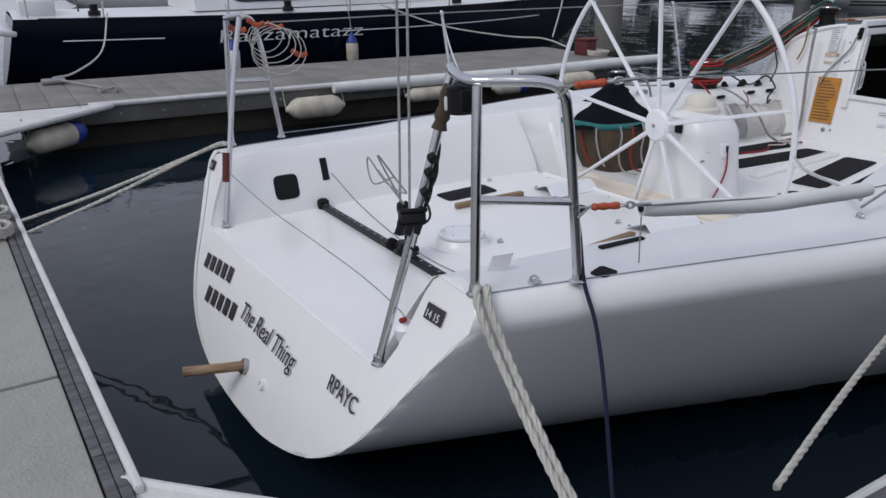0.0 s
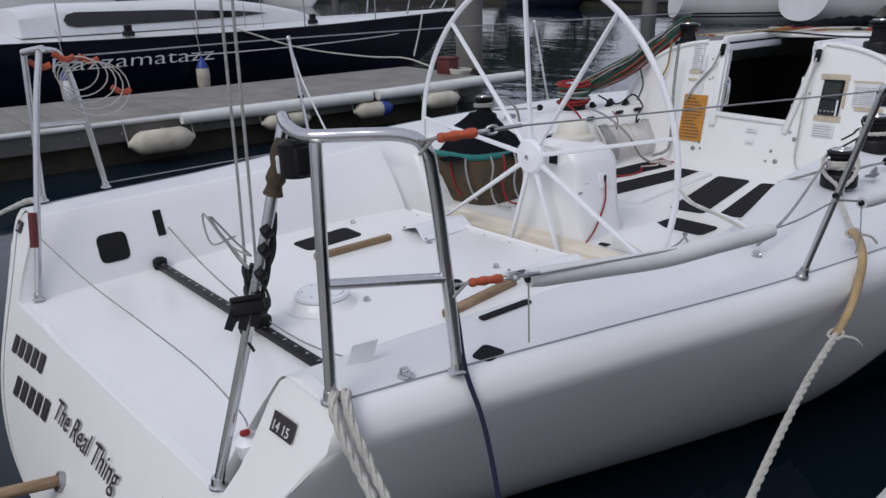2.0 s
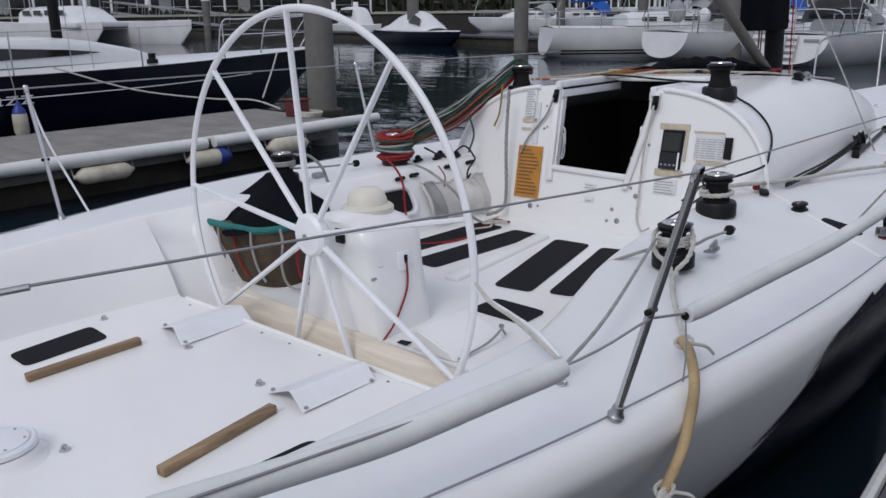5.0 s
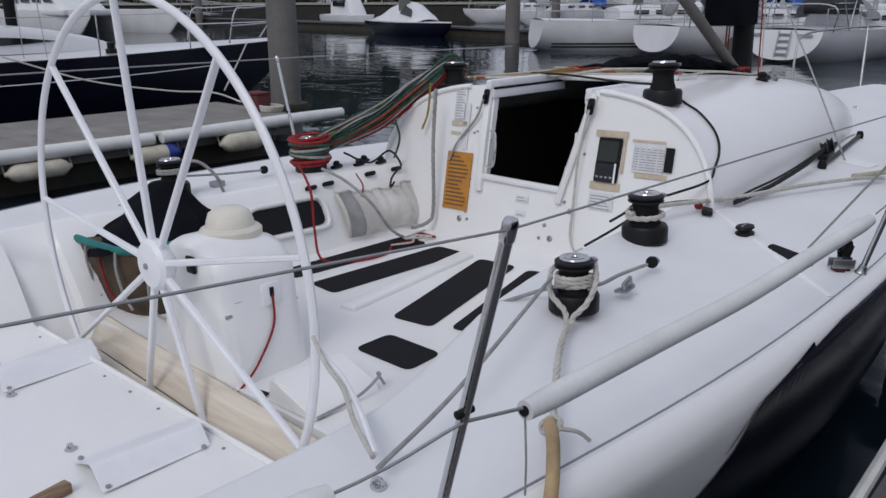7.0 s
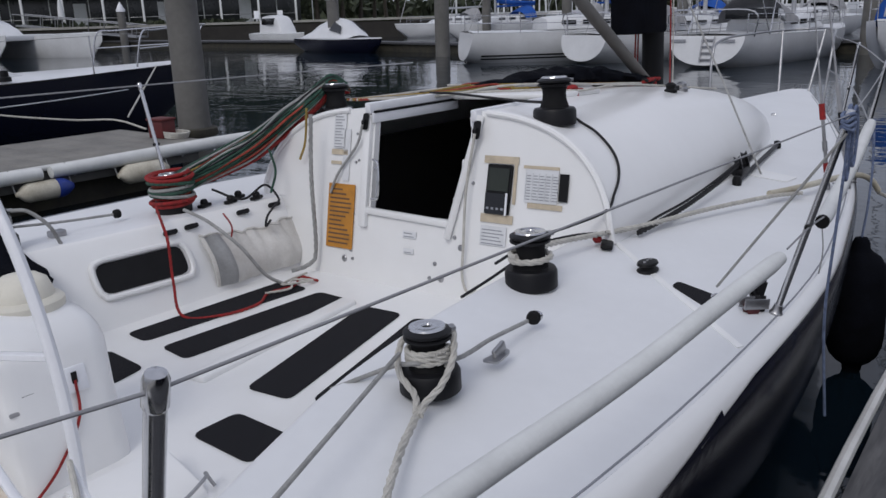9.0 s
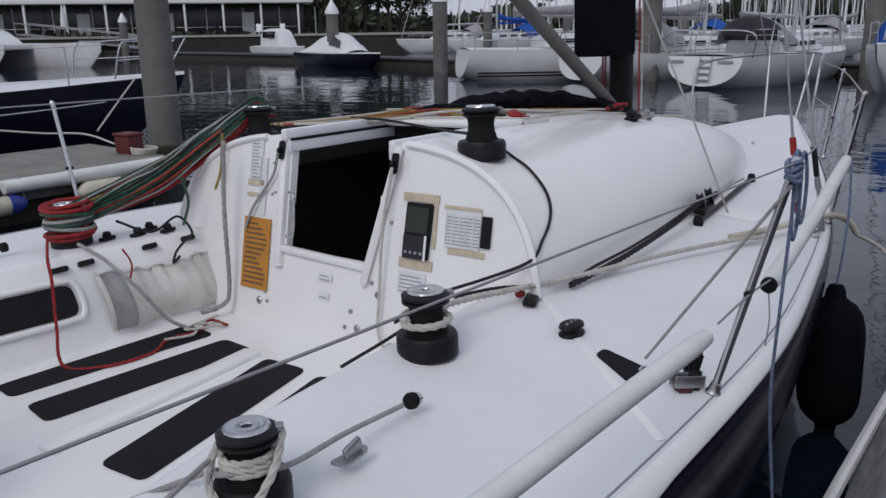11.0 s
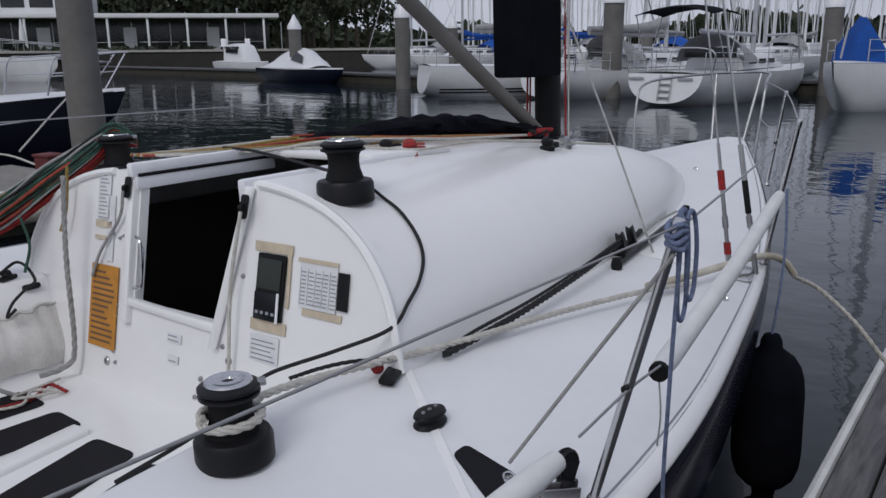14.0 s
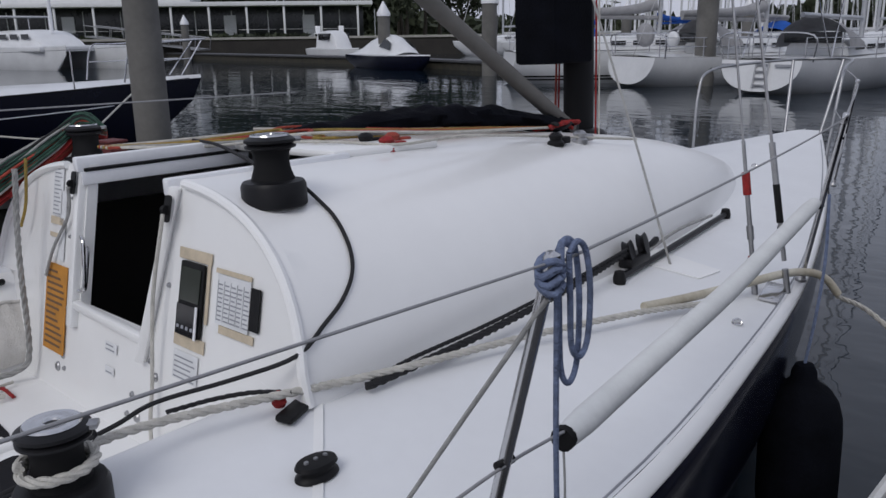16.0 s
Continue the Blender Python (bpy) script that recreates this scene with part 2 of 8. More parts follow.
def thicken(bm, offset):
    """Gives a sheet of faces a back, moved by offset, and edges all round."""
    offset = Vector(offset)
    rim = [e for e in bm.edges if len(e.link_faces) == 1]
    back = {v: bm.verts.new(v.co + offset) for v in list(bm.verts)}
    for f in list(bm.faces):
        bm.faces.new([back[v] for v in reversed(f.verts)]).material_index = f.material_index
    for e in rim:
        a, b = e.verts
        bm.faces.new((a, b, back[b], back[a]))


def smooth_path(pts, step=6):
    """A Catmull-Rom curve through the points."""
    p = [Vector(x) for x in pts]
    if len(p) < 3:
        return [p[0].lerp(p[-1], i / step) for i in range(step + 1)]
    out = []
    q = [2 * p[0] - p[1], *p, 2 * p[-1] - p[-2]]
    for i in range(1, len(q) - 2):
        a, b, c, d = q[i - 1 : i + 3]
        for k in range(step):
            t = k / step
            out.append(0.5 * (2 * b + (c - a) * t + (2 * a - 5 * b + 4 * c - d) * t * t + (3 * b - a - 3 * c + d) * t ** 3))
    return out + [p[-1]]


def frames_along(p):
    up = Vector((0, 0, 1))
    out, last = [], None
    for i in range(len(p)):
        t = (p[min(i + 1, len(p) - 1)] - p[max(i - 1, 0)]).normalized()
        if last is None:
            s = t.cross(up if abs(t.z) < 0.95 else Vector((1, 0, 0))).normalized()
        else:
            s = (last - t * last.dot(t)).normalized()
        last = s
        out.append((t, s, t.cross(s)))
    return out


def tube(bm, pts, r, n=8, step=6, curved=True, mi=0, ends=None):
    p = smooth_path(pts, step) if curved else [Vector(x) for x in pts]
    rings = []
    for i, (c, (t, s, u)) in enumerate(zip(p, frames_along(p))):
        k = r if ends is None else r * ends(i / max(1, len(p) - 1))
        rings.append([c + (s * math.cos(a) + u * math.sin(a)) * k for a in (2 * math.pi * j / n for j in range(n))])
    ring_skin(bm, rings, mi=mi)
    return bm


def rope(bm, pts, r, step=8, turns=6.0, strands=3, mi=0, dense=0):
    """Laid rope: strands wound round a path; turns per metre."""
    p = smooth_path(pts, step)
    fine = []
    total = 0.0
    for a, b in zip(p, p[1:]):
        k = max(1, int((b - a).length * turns * 6))
        fine += [a.lerp(b, i / k) for i in range(k)]
    fine.append(p[-1])
    fr = frames_along(fine)
    dist = [0.0]
    for a, b in zip(fine, fine[1:]):
        dist.append(dist[-1] + (b - a).length)
    for s in range(strands):
        rings = []
        for c, (t, sv, u), d in zip(fine, fr, dist):
            a = 2 * math.pi * (s / strands + d * turns)
            o = c + (sv * math.cos(a) + u * math.sin(a)) * r * 0.48
            rings.append([o + (sv * math.cos(b) + u * math.sin(b)) * r * 0.58 for b in (2 * math.pi * j / 6 for j in range(6))])
        ring_skin(bm, rings, mi=mi)
    return bm


def box(bm, c, size, m=None, bevel=0.0, mi=0, seg=2):
    g = bmesh.ops.create_cube(bm, size=1.0)
    vs = g["verts"]
    bmesh.ops.scale(bm, verts=vs, vec=size)
    if bevel:
        es = list({e for v in vs for e in v.link_edges})
        r = bmesh.ops.bevel(bm, geom=es, offset=bevel, segments=seg, affect="EDGES", profile=0.5)
        vs = list({v for f in r["faces"] for v in f.verts} | {v for v in vs if v.is_valid})
    vs = [v for v in vs if v.is_valid]
    if m is not None:
        bmesh.ops.transform(bm, matrix=m.to_4x4(), verts=vs)
    bmesh.ops.translate(bm, verts=vs, vec=c)
    if mi:
        for f in {f for v in vs for f in v.link_faces}:
            f.material_index = mi
    return vs


def lathe(bm, profile, m=None, n=24, mi=0):
    """Turned about z; profile of (radius, height) from the bottom up."""
    m = m or Matrix.Identity(4)
    rings = [[m @ Vector((r * math.cos(a), r * math.sin(a), z)) for a in (2 * math.pi * j / n for j in range(n))] for r, z in profile]
    ring_skin(bm, rings, mi=mi)
    return bm


def plate(bm, corners, thick, mi=0, round_to=0.0):
    """A flat or bent plate from its corners in order, raised by its thickness along its normal."""
    c = [Vector(x) for x in corners]
    if round_to:
        out = []
        for i in range(len(c)):
            a, b, d = c[i - 1], c[i], c[(i + 1) % len(c)]
            u, v = (a - b).normalized() * round_to, (d - b).normalized() * round_to
            for k in range(4):
                t = k / 3
                out.append(b + u * (1 - t) ** 2 + v * t * t)
        c = out
    nrm = sum(((c[i] - c[0]).cross(c[(i + 1) % len(c)] - c[0]) for i in range(1, len(c) - 1)), Vector()).normalized()
    lo = [bm.verts.new(x) for x in c]
    hi = [bm.verts.new(x + nrm * thick) for x in c]
    fs = [bm.faces.new(hi), bm.faces.new(lo[::-1])]
    for i in range(len(c)):
        j = (i + 1) % len(c)
        fs.append(bm.faces.new((lo[i], lo[j], hi[j], hi[i])))
    for f in fs:
        f.material_index = mi
    return bm


def lerp_table(rows, y):
    """Smooth interpolation in a table of (y, value)."""
    ys = [r[0] for r in rows]
    if y <= ys[0]:
        return rows[0][1]
    if y >= ys[-1]:
        return rows[-1][1]
    i = max(k for k in range(len(ys)) if ys[k] <= y)
    y0, v0 = rows[i]
    y1, v1 = rows[i + 1]

    def slope(k):
        if k == 0 or k == len(rows) - 1:
            a, b = (0, 1) if k == 0 else (k - 1, k)
        else:
            a, b = k - 1, k + 1
        return (rows[b][1] - rows[a][1]) / (rows[b][0] - rows[a][0])

    h, t = y1 - y0, (y - y0) / (y1 - y0)
    return (2 * t ** 3 - 3 * t * t + 1) * v0 + (t ** 3 - 2 * t * t + t) * h * slope(i) + (3 * t * t - 2 * t ** 3) * v1 + (t ** 3 - t * t) * h * slope(i + 1)


def nb():
    return bmesh.new()


# ---- water ----
bm = nb()
bmesh.ops.create_grid(bm, x_segments=4, y_segments=4, size=2500)
tagged(new("water", mesh_of(bm, WATER, False)), "dark calm harbour water with small ripples", "water", kind="structure")

# ---- the white racing yacht: hull and deck ----
HALF = [(-0.4, 1.24), (0.0, 1.30), (0.45, 1.37), (1.1, 1.47), (1.76, 1.57), (2.7, 1.66), (3.43, 1.68), (4.4, 1.65), (5.2, 1.54), (6.1, 1.37), (7.2, 1.07), (8.4, 0.68), (9.4, 0.32), (10.1, 0.06)]
EDGE = [(-0.4, 0.97), (0.0, 0.97), (0.5, 0.965), (1.76, 0.935), (4.0, 0.925), (6.1, 0.94), (8.0, 1.0), (10.1, 1.10)]
KEEL = [(-0.4, 0.14), (0.0, 0.08), (1.0, -0.10), (2.5, -0.33), (4.5, -0.45), (7.0, -0.35), (8.8, -0.15), (9.6, 0.2), (10.0, 0.75), (10.1, 1.0)]
FULL = [(-0.4, 2.2), (0.0, 2.2), (1.2, 2.05), (2.6, 2.1), (3.8, 2.3), (5.0, 2.2), (7.0, 1.9), (9.0, 1.5), (10.1, 1.2)]
ROLL = [(-0.4, 0.055), (1.5, 0.055), (2.8, 0.055), (3.8, 0.05), (4.8, 0.044), (5.8, 0.038), (8.0, 0.03), (10.1, 0.01)]
TUCK = [(-0.4, 0.125), (0.8, 0.13), (1.8, 0.11), (2.8, 0.06), (3.8, 0.03), (5.0, 0.015), (10.1, 0.0)]
SOLEW = [(-0.2, 0.96), (0.5, 1.0), (1.3, 1.02), (1.9, 0.95), (2.3, 0.86), (2.7, 0.79), (3.0, 0.76), (3.5, 0.735), (4.1, 0.70)]
INNER = [(-0.2, 1.10), (0.6, 1.13), (1.4, 1.17), (2.0, 1.18), (2.3, 1.10), (2.6, 1.01), (3.0, 0.94), (3.5, 0.90), (4.1, 0.87)]


def transom_y(x, z):
    return -0.328 + 0.46 * z + 0.035 * (x - 1.3)


def sole_z(y):
    return 0.64 + 0.022 * y


def port_rise(x, y):
    """How much higher the port side deck lies than the starboard one."""
    return 0.135 * max(0.0, -x - 0.72) * lerp_table([(0, 0.3), (0.9, 0.42), (1.6, 0.75), (2.6, 1.0), (6.0, 1.0), (10.0, 0.5)], y)


def deck_z(x, y):
    b = lerp_table(HALF, y)
    k = lerp_table([(0, 0.05), (1.0, 0.10), (2.5, 0.16), (6.0, 0.15), (8.0, 0.12), (10.0, 0.05)], y)
    return lerp_table(EDGE, y) + k * max(0.0, b - abs(x)) + port_rise(x, y)


def aft_cut(v):
    """Brings what lies aft of the transom's plane onto it."""
    y0 = transom_y(v.x, v.z)
    if v.y < y0:
        v.y = y0
    return v


yacht = tagged(new("racing_yacht"), "white fibreglass racing yacht with wheel steering, moored", "sailing yacht")
yacht.matrix_world = BOAT
SPOT["racing_yacht"] = Vector((0, 0, 0))


def hull_point(y, side, a):
    """Topsides from the keel (a = 0) to under the rolled gunwale (a = 1) and over the roll (a = 2); TUCK hollows the flare."""
    b, e, k, p, w, tuck = (lerp_table(t, y) for t in (HALF, EDGE, KEEL, FULL, ROLL, TUCK))
    e += port_rise(side * b, y)
    w *= min(1, b / 0.3)
    if a > 1:
        r = (a - 1) * math.pi / 2
        return Vector((side * (b + w * math.cos(r)), y, e - (0.03 + w) * (1 - math.sin(r))))
    a *= math.pi / 2
    x, u = math.sin(a) ** (2 / p), 1 - max(0.0, math.cos(a)) ** (2 / p)
    return Vector((side * max(0.0, (b + w) * x - tuck * math.sin(math.pi * u ** 1.35)), y, k + (e - 0.03 - w - k) * u))


def hull_half(y, side):
    b, e, w = (lerp_table(t, y) for t in (HALF, EDGE, ROLL))
    e += port_rise(side * b, y)
    w *= min(1, b / 0.3)
    h = 0.03 + w
    out = [hull_point(y, side, i / 48) for i in range(49)]
    for j in range(1, 7):
        a = j / 6 * math.pi / 2
        out.append(Vector((side * (b + w * math.cos(a)), y, e - h + h * math.sin(a))))
    return out


ys = [-0.42 + 0.06 * i for i in range(16)] + [0.55 + 0.1 * i for i in range(96)]
ys = [y for y in ys if y < 10.08] + [10.1]
bm = nb()
rings = []
for y in ys:
    st, po = hull_half(y, 1), hull_half(y, -1)
    rings.append([aft_cut(v) for v in po[::-1] + st[1:]])
ring_skin(bm, rings, closed=False)
bmesh.ops.remove_doubles(bm, verts=bm.verts, dist=0.0008)
for f in bm.faces:
    if f.calc_center_median().z < 0.10:
        f.material_index = 1
part("hull", bm, [GEL, RUBBER], yacht, "glossy white rounded topsides over dark bottom paint", angle=60)
# navy graphic on the forward topsides, breaking into streaks as it runs aft
GRAPHIC = (([(2.40, 0.05), (9.9, 0.05)], [(2.40, 0.45), (2.52, 0.70), (2.70, 0.84), (2.87, 0.94), (3.0, 1.0), (3.2, 1.25), (3.5, 1.40), (9.9, 1.46)]),
           ([(2.60, 0.82), (3.1, 1.0)], [(2.60, 0.825), (2.80, 0.94), (3.1, 1.25)]),
           ([(2.75, 0.94), (3.3, 1.28)], [(2.75, 0.945), (2.95, 1.08), (3.3, 1.46)]))
for side in (1, -1):
    for under, over in GRAPHIC:
        bm, rows = nb(), []
        y0, y2 = under[0][0], under[-1][0]
        for k in range(int((y2 - y0) / 0.05) + 1):
            y = y0 + 0.05 * k
            lo, hi = (float(np.interp(y, [v[0] for v in e], [v[1] for v in e])) for e in (under, over))
            row = []
            n = 64 if lo < 0.5 else 10
            for j in range(n + 1):
                a = lo + (max(hi, lo + 0.001) - lo) * j / n
                v, w = hull_point(y, side, a), hull_point(y, side, a + 0.01)
                d = (w - v).normalized()
                row.append(v + Vector((side * d.z, 0, -side * d.x)) * 0.005)
            rows.append(row)
        ring_skin(bm, rows, closed=False)
        part("hull_graphic", bm, NAVYHULL, yacht, "navy painted streak on the white topsides")

# transom: a raked plate, cut low in the middle
bm = nb()
low = []
lower = []
for i in range(25):
    y = -0.2
    for _ in range(12):
        v = hull_point(y, 1, i / 24)
        y = transom_y(v.x, v.z)
    lower.append((v.x, v.z))
top_pts = [(0.0, 0.641), (0.5, 0.641), (0.97, 0.641), (1.0, 0.65), (1.045, 0.74), (1.062, 0.82), (1.075, 0.90), (1.095, 0.955), (1.13, 0.982), (1.19, 0.99), (1.25, 0.983)]
n = 130
for i in range(n + 1):
    x = -1.325 + 2.65 * i / n
    ax = abs(x)
    zl = float(np.interp(ax, [v[0] for v in lower], [v[1] for v in lower]))
    zt = max(zl + 0.002, float(np.interp(ax, [v[0] for v in top_pts] + [1.30, 1.325], [v[1] for v in top_pts] + [0.962, 0.92])))
    col = [(x, zl + (zt - zl) * k / 8) for k in range(9)]
    low.append([Vector((a, transom_y(a, b) + 0.004, b)) for a, b in col])
ring_skin(bm, low, closed=False)
thicken(bm, (0, 0.03, 0))
part("transom", bm, GEL, yacht, "raked white transom, cut open to the cockpit sole")

# deck and cockpit: one moulding
dys = [-0.1 + 0.06 * i for i in range(6)] + [0.35 + 0.15 * i for i in range(10)] + [1.8, 1.96, 1.97, 1.985, 2.155, 2.17, 2.18, 2.28] + [2.4 + 0.15 * i for i in range(11)] + [4.0, 4.055]
bm = nb()
rings = []
for y in dys:
    f, w, b = lerp_table(SOLEW, y), lerp_table(INNER, y), lerp_table(HALF, y)
    zf = sole_z(y) - (0.13 if 1.975 < y < 2.16 else 0.0)
    halves = []
    for sgn in (-1, 1):
        zi = deck_z(sgn * w, y)
        half = [(0, zf), (f * 0.5, zf), (f - 0.02, zf), (f - 0.006, zf + 0.006), (f, zf + 0.02)]
        for k in range(1, 6):
            t = k / 6
            half.append((f + (w - 0.02 - f) * (t ** 1.2), zf + 0.02 + (zi - 0.045 - zf) * t))
        half += [(w - 0.014, zi - 0.016), (w, zi - 0.005), (w + 0.02, zi)]
        for k in range(1, 7):
            x = w + 0.02 + (b - w - 0.02) * k / 6
            half.append((x, deck_z(sgn * x, y)))
        halves.append([Vector((sgn * x, y, z)) for x, z in half])
    ring = halves[0][::-1] + halves[1][1:]
    if y < 0.3:
        ring = [Vector((v.x, max(v.y, transom_y(v.x, v.z) + 0.0), v.z)) for v in ring]
    rings.append(ring)
ring_skin(bm, rings, closed=False)
for f in bm.faces:
    c = f.calc_center_median()
    if abs(f.normal.z) > 0.8 and c.z < 0.8:
        f.material_index = 1
    elif abs(c.x) < lerp_table(INNER, c.y):
        f.material_index = 2
part("deck", bm, [DECK, SOLE, GEL], yacht, "white non-skid deck moulded in one with the cockpit", angle=35)

# foredeck
bm = nb()
rings = []
for y in [4.055, 4.3] + [4.6 + 0.3 * i for i in range(19)]:
    y = min(y, 10.09)
    b = lerp_table(HALF, y)
    rings.append([Vector((b * k / 10, y, deck_z(b * k / 10, y))) for k in range(-10, 11)])
ring_skin(bm, rings, closed=False)
bmesh.ops.delete(bm, geom=[f for f in bm.faces if f.calc_center_median().y < 7.3 and abs(f.calc_center_median().x) < lerp_table([(4.0, 0.86), (6.0, 0.62), (7.3, 0.2)], f.calc_center_median().y)], context="FACES")
part("foredeck", bm, DECK, yacht)

# coachroof
ROOFW = [(4.1, 1.01), (4.6, 0.99), (5.2, 0.945), (6.0, 0.86), (6.8, 0.72), (7.5, 0.50), (8.0, 0.22)]
ROOFZ = [(4.1, 1.52), (5.0, 1.505), (6.0, 1.46), (6.8, 1.37), (7.5, 1.22), (8.0, 1.10)]


def roof_z(x, y):
    w, t = lerp_table(ROOFW, y), lerp_table(ROOFZ, y)
    d = deck_z(w, y) - 0.02
    q = min(1.0, abs(x) / w)
    return d + (t - d) * max(0.0, 1 - q ** 3.8) ** (1 / 2.0)


def bulk_y(z):
    return 3.99 + 0.206 * (z - 0.74)


SLOT_L, SLOT_R, SLOT_END = -0.25, 0.34, 4.75
bm = nb()
rings = []
for y in [4.08, 4.12] + [4.2 + 0.11 * i for i in range(5)] + [SLOT_END, SLOT_END + 0.01] + [4.9 + 0.2 * i for i in range(15)] + [7.8, 7.9, 7.98, 8.02]:
    w = lerp_table(ROOFW, min(y, 8.0)) * (1 if y <= 8 else 0.3)
    ring = []
    us = [-1 + k / 22 for k in range(45)]
    for u in us:
        a = math.copysign(1 - (1 - abs(u)) ** 1.6, u)
        x = w * a
        ring.append(Vector((x, max(y, bulk_y(roof_z(x, y))) if y < 4.2 else y, roof_z(x, y))))
    rings.append(ring)
vs = ring_skin(bm, rings, closed=False)
gone = [f for f in bm.faces if f.calc_center_median().y < SLOT_END and SLOT_L < f.calc_center_median().x < SLOT_R]
bmesh.ops.delete(bm, geom=gone, context="FACES")
part("coachroof", bm, GEL, yacht, "rounded white coachroof", angle=50)

# bulkhead with the companionway opening cut through it
bm = nb()


def inside_open(x, z):
    if z < 1.05 or not (-0.235 < x):
        return False
    return x < 0.243 + 0.245 * (z - 1.06)


cols = sorted(set([-0.998 + 1.996 * k / 56 for k in range(57)] + [-0.2351, -0.235]))
NZ = 40
grid = []
for x in cols:
    top = roof_z(x, 4.12) if abs(x) < 0.999 else deck_z(x, 4.1)
    bot = 0.70 if abs(x) < 0.71 else (0.72 + (abs(x) - 0.71) * 1.9 if abs(x) < 0.86 else deck_z(x, 4.08) - 0.02)
    bot = min(bot, top - 0.01)
    grid.append([Vector((x, bulk_y(bot + (top - bot) * k / NZ), bot + (top - bot) * k / NZ)) for k in range(NZ + 1)])
ring_skin(bm, grid, closed=False)
bmesh.ops.delete(bm, geom=[f for f in bm.faces if inside_open(f.calc_center_median().x, f.calc_center_median().z)], context="FACES")
thicken(bm, (0, 0.035, 0))
part("bulkhead", bm, GEL, yacht, "white cabin bulkhead with an open companionway")

# raised mouldings round the companionway and along the roof's after edge
bm = nb()
for a, b in (((-0.265, 0.98), (-0.265, 1.535)), ((0.238, 0.98), (0.372, 1.50))):
    p, q = Vector((a[0], bulk_y(a[1]) - 0.012, a[1])), Vector((b[0], bulk_y(b[1]) - 0.012, b[1]))
    d = (q - p)
    m = Matrix(((1, 0, 0), (0, 1, 0), (0, 0, 1))).to_4x4()
    m = d.to_track_quat("Z", "Y").to_matrix().to_4x4()
    box(bm, (p + q) / 2, (0.042, 0.030, d.length), m, 0.006)
box(bm, (-0.01, bulk_y(1.05) - 0.006, 1.048), (0.50, 0.030, 0.030), pose(0, 0, 0, 0, 2.0, 0), 0.007)
part("companionway_frame", bm, GEL, yacht, "raised white moulding")
bm = nb()
pts = []
for k in range(25):
    x = 0.40 + 0.595 * math.sin(k / 24 * math.pi / 2)
    z = roof_z(x, 4.12)
    pts.append((x, bulk_y(z) - 0.004, z - 0.004))
pts.append((1.005, 4.07, deck_z(1.0, 4.07) + 0.005))
tube(bm, pts, 0.014, 8, 1, False)
part("roof_edge_bead", bm, GEL, yacht)
bm = nb()
tube(bm, [(-x, y, z) for x, y, z in pts], 0.014, 8, 1, False)
part("roof_edge_bead", bm, GEL, yacht)
# hatch slide rails and the open slot's lining
for s, x in (("slide_rail", SLOT_L - 0.005), ("slide_rail", SLOT_R + 0.012)):
    bm = nb()
    z = roof_z(x, 4.3)
    box(bm, (x, 4.44, z + (0.006 if x < 0 else -0.014)), (0.035, 0.66, 0.05), None, 0.008)
    box(bm, (x + (0.02 if x < 0 else -0.02), 4.44, z - 0.04), (0.012, 0.64, 0.045), None, 0.003)
    part(s, bm, PAINTW, yacht)
    bm = nb()
    box(bm, (x + (0.024 if x < 0 else -0.024), 4.44, z - 0.012), (0.012, 0.62, 0.012), None, 0.003)
    part("slide_seal", bm, BLACK, yacht)
bm = nb()
box(bm, (0.045, 4.96, 1.512), (0.62, 0.5, 0.03), pose(0, 0, 0, -1.5, 0, 0), 0.012)
part("sliding_hatch", bm, GEL, yacht, "white sliding hatch pushed open")
# saloon behind the opening, its unlit shade put into a near-black colour
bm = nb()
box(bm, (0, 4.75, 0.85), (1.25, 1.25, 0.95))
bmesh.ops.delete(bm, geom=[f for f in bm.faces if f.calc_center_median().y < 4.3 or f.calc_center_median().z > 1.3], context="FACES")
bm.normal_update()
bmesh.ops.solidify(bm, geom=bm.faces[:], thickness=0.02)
part("cabin_lining", bm, DARKIN, yacht, "cabin lining coloured near-black for the unlit shade inside", smooth=False)

bm = nb()
tube(bm, [(-0.222, 4.085, 1.29), (-0.19, 4.075, 1.285), (-0.178, 4.07, 1.26), (-0.172, 4.06, 1.19), (-0.178, 4.055, 1.13), (-0.19, 4.052, 1.112), (-0.222, 4.05, 1.11)], 0.006, 8, 4)
part("grab_handle", bm, STEEL, yacht, "stainless grab handle inside the companionway")

# joint lines, seams
bm = nb()
for sgn in (1,):
    pts = [(0.96 + 0.69 * k / 12, 4.12 - 0.55 * (k / 12), deck_z(0.96 + 0.69 * k / 12, 4.12 - 0.55 * k / 12) + 0.003) for k in range(13)]
    for a, b in zip(pts, pts[1:]):
        plate(bm, [a, (a[0] + 0.012, a[1] + 0.018, a[2]), (b[0] + 0.012, b[1] + 0.018, b[2]), b], 0.003)
part("deck_seam", bm, GEL, yacht, "smooth white seam across the side deck")
bm = nb()
for sgn in (1, -1):
    pts = [(sgn * (lerp_table(HALF, y) - 0.012), y, lerp_table(EDGE, y) + port_rise(sgn * lerp_table(HALF, y), y) + 0.002) for y in [0.12 + 0.2 * k for k in range(48)]]
    tube(bm, pts, 0.0032, 6, 1, False)
part("edge_groove", bm, GREYTAPE, yacht, "grey joint between hull and deck")

# lettering on the transom
TR = Matrix(((1, 0, 0.03), (0.035, 0.418, -0.909), (0, 0.909, 0.418))).to_4x4()
TRN = Vector((0.032, -0.908, 0.418))


def on_transom(x, z, lift=0.004):
    return Matrix.Translation(Vector((x, transom_y(x, z), z)) + TRN * lift) @ TR


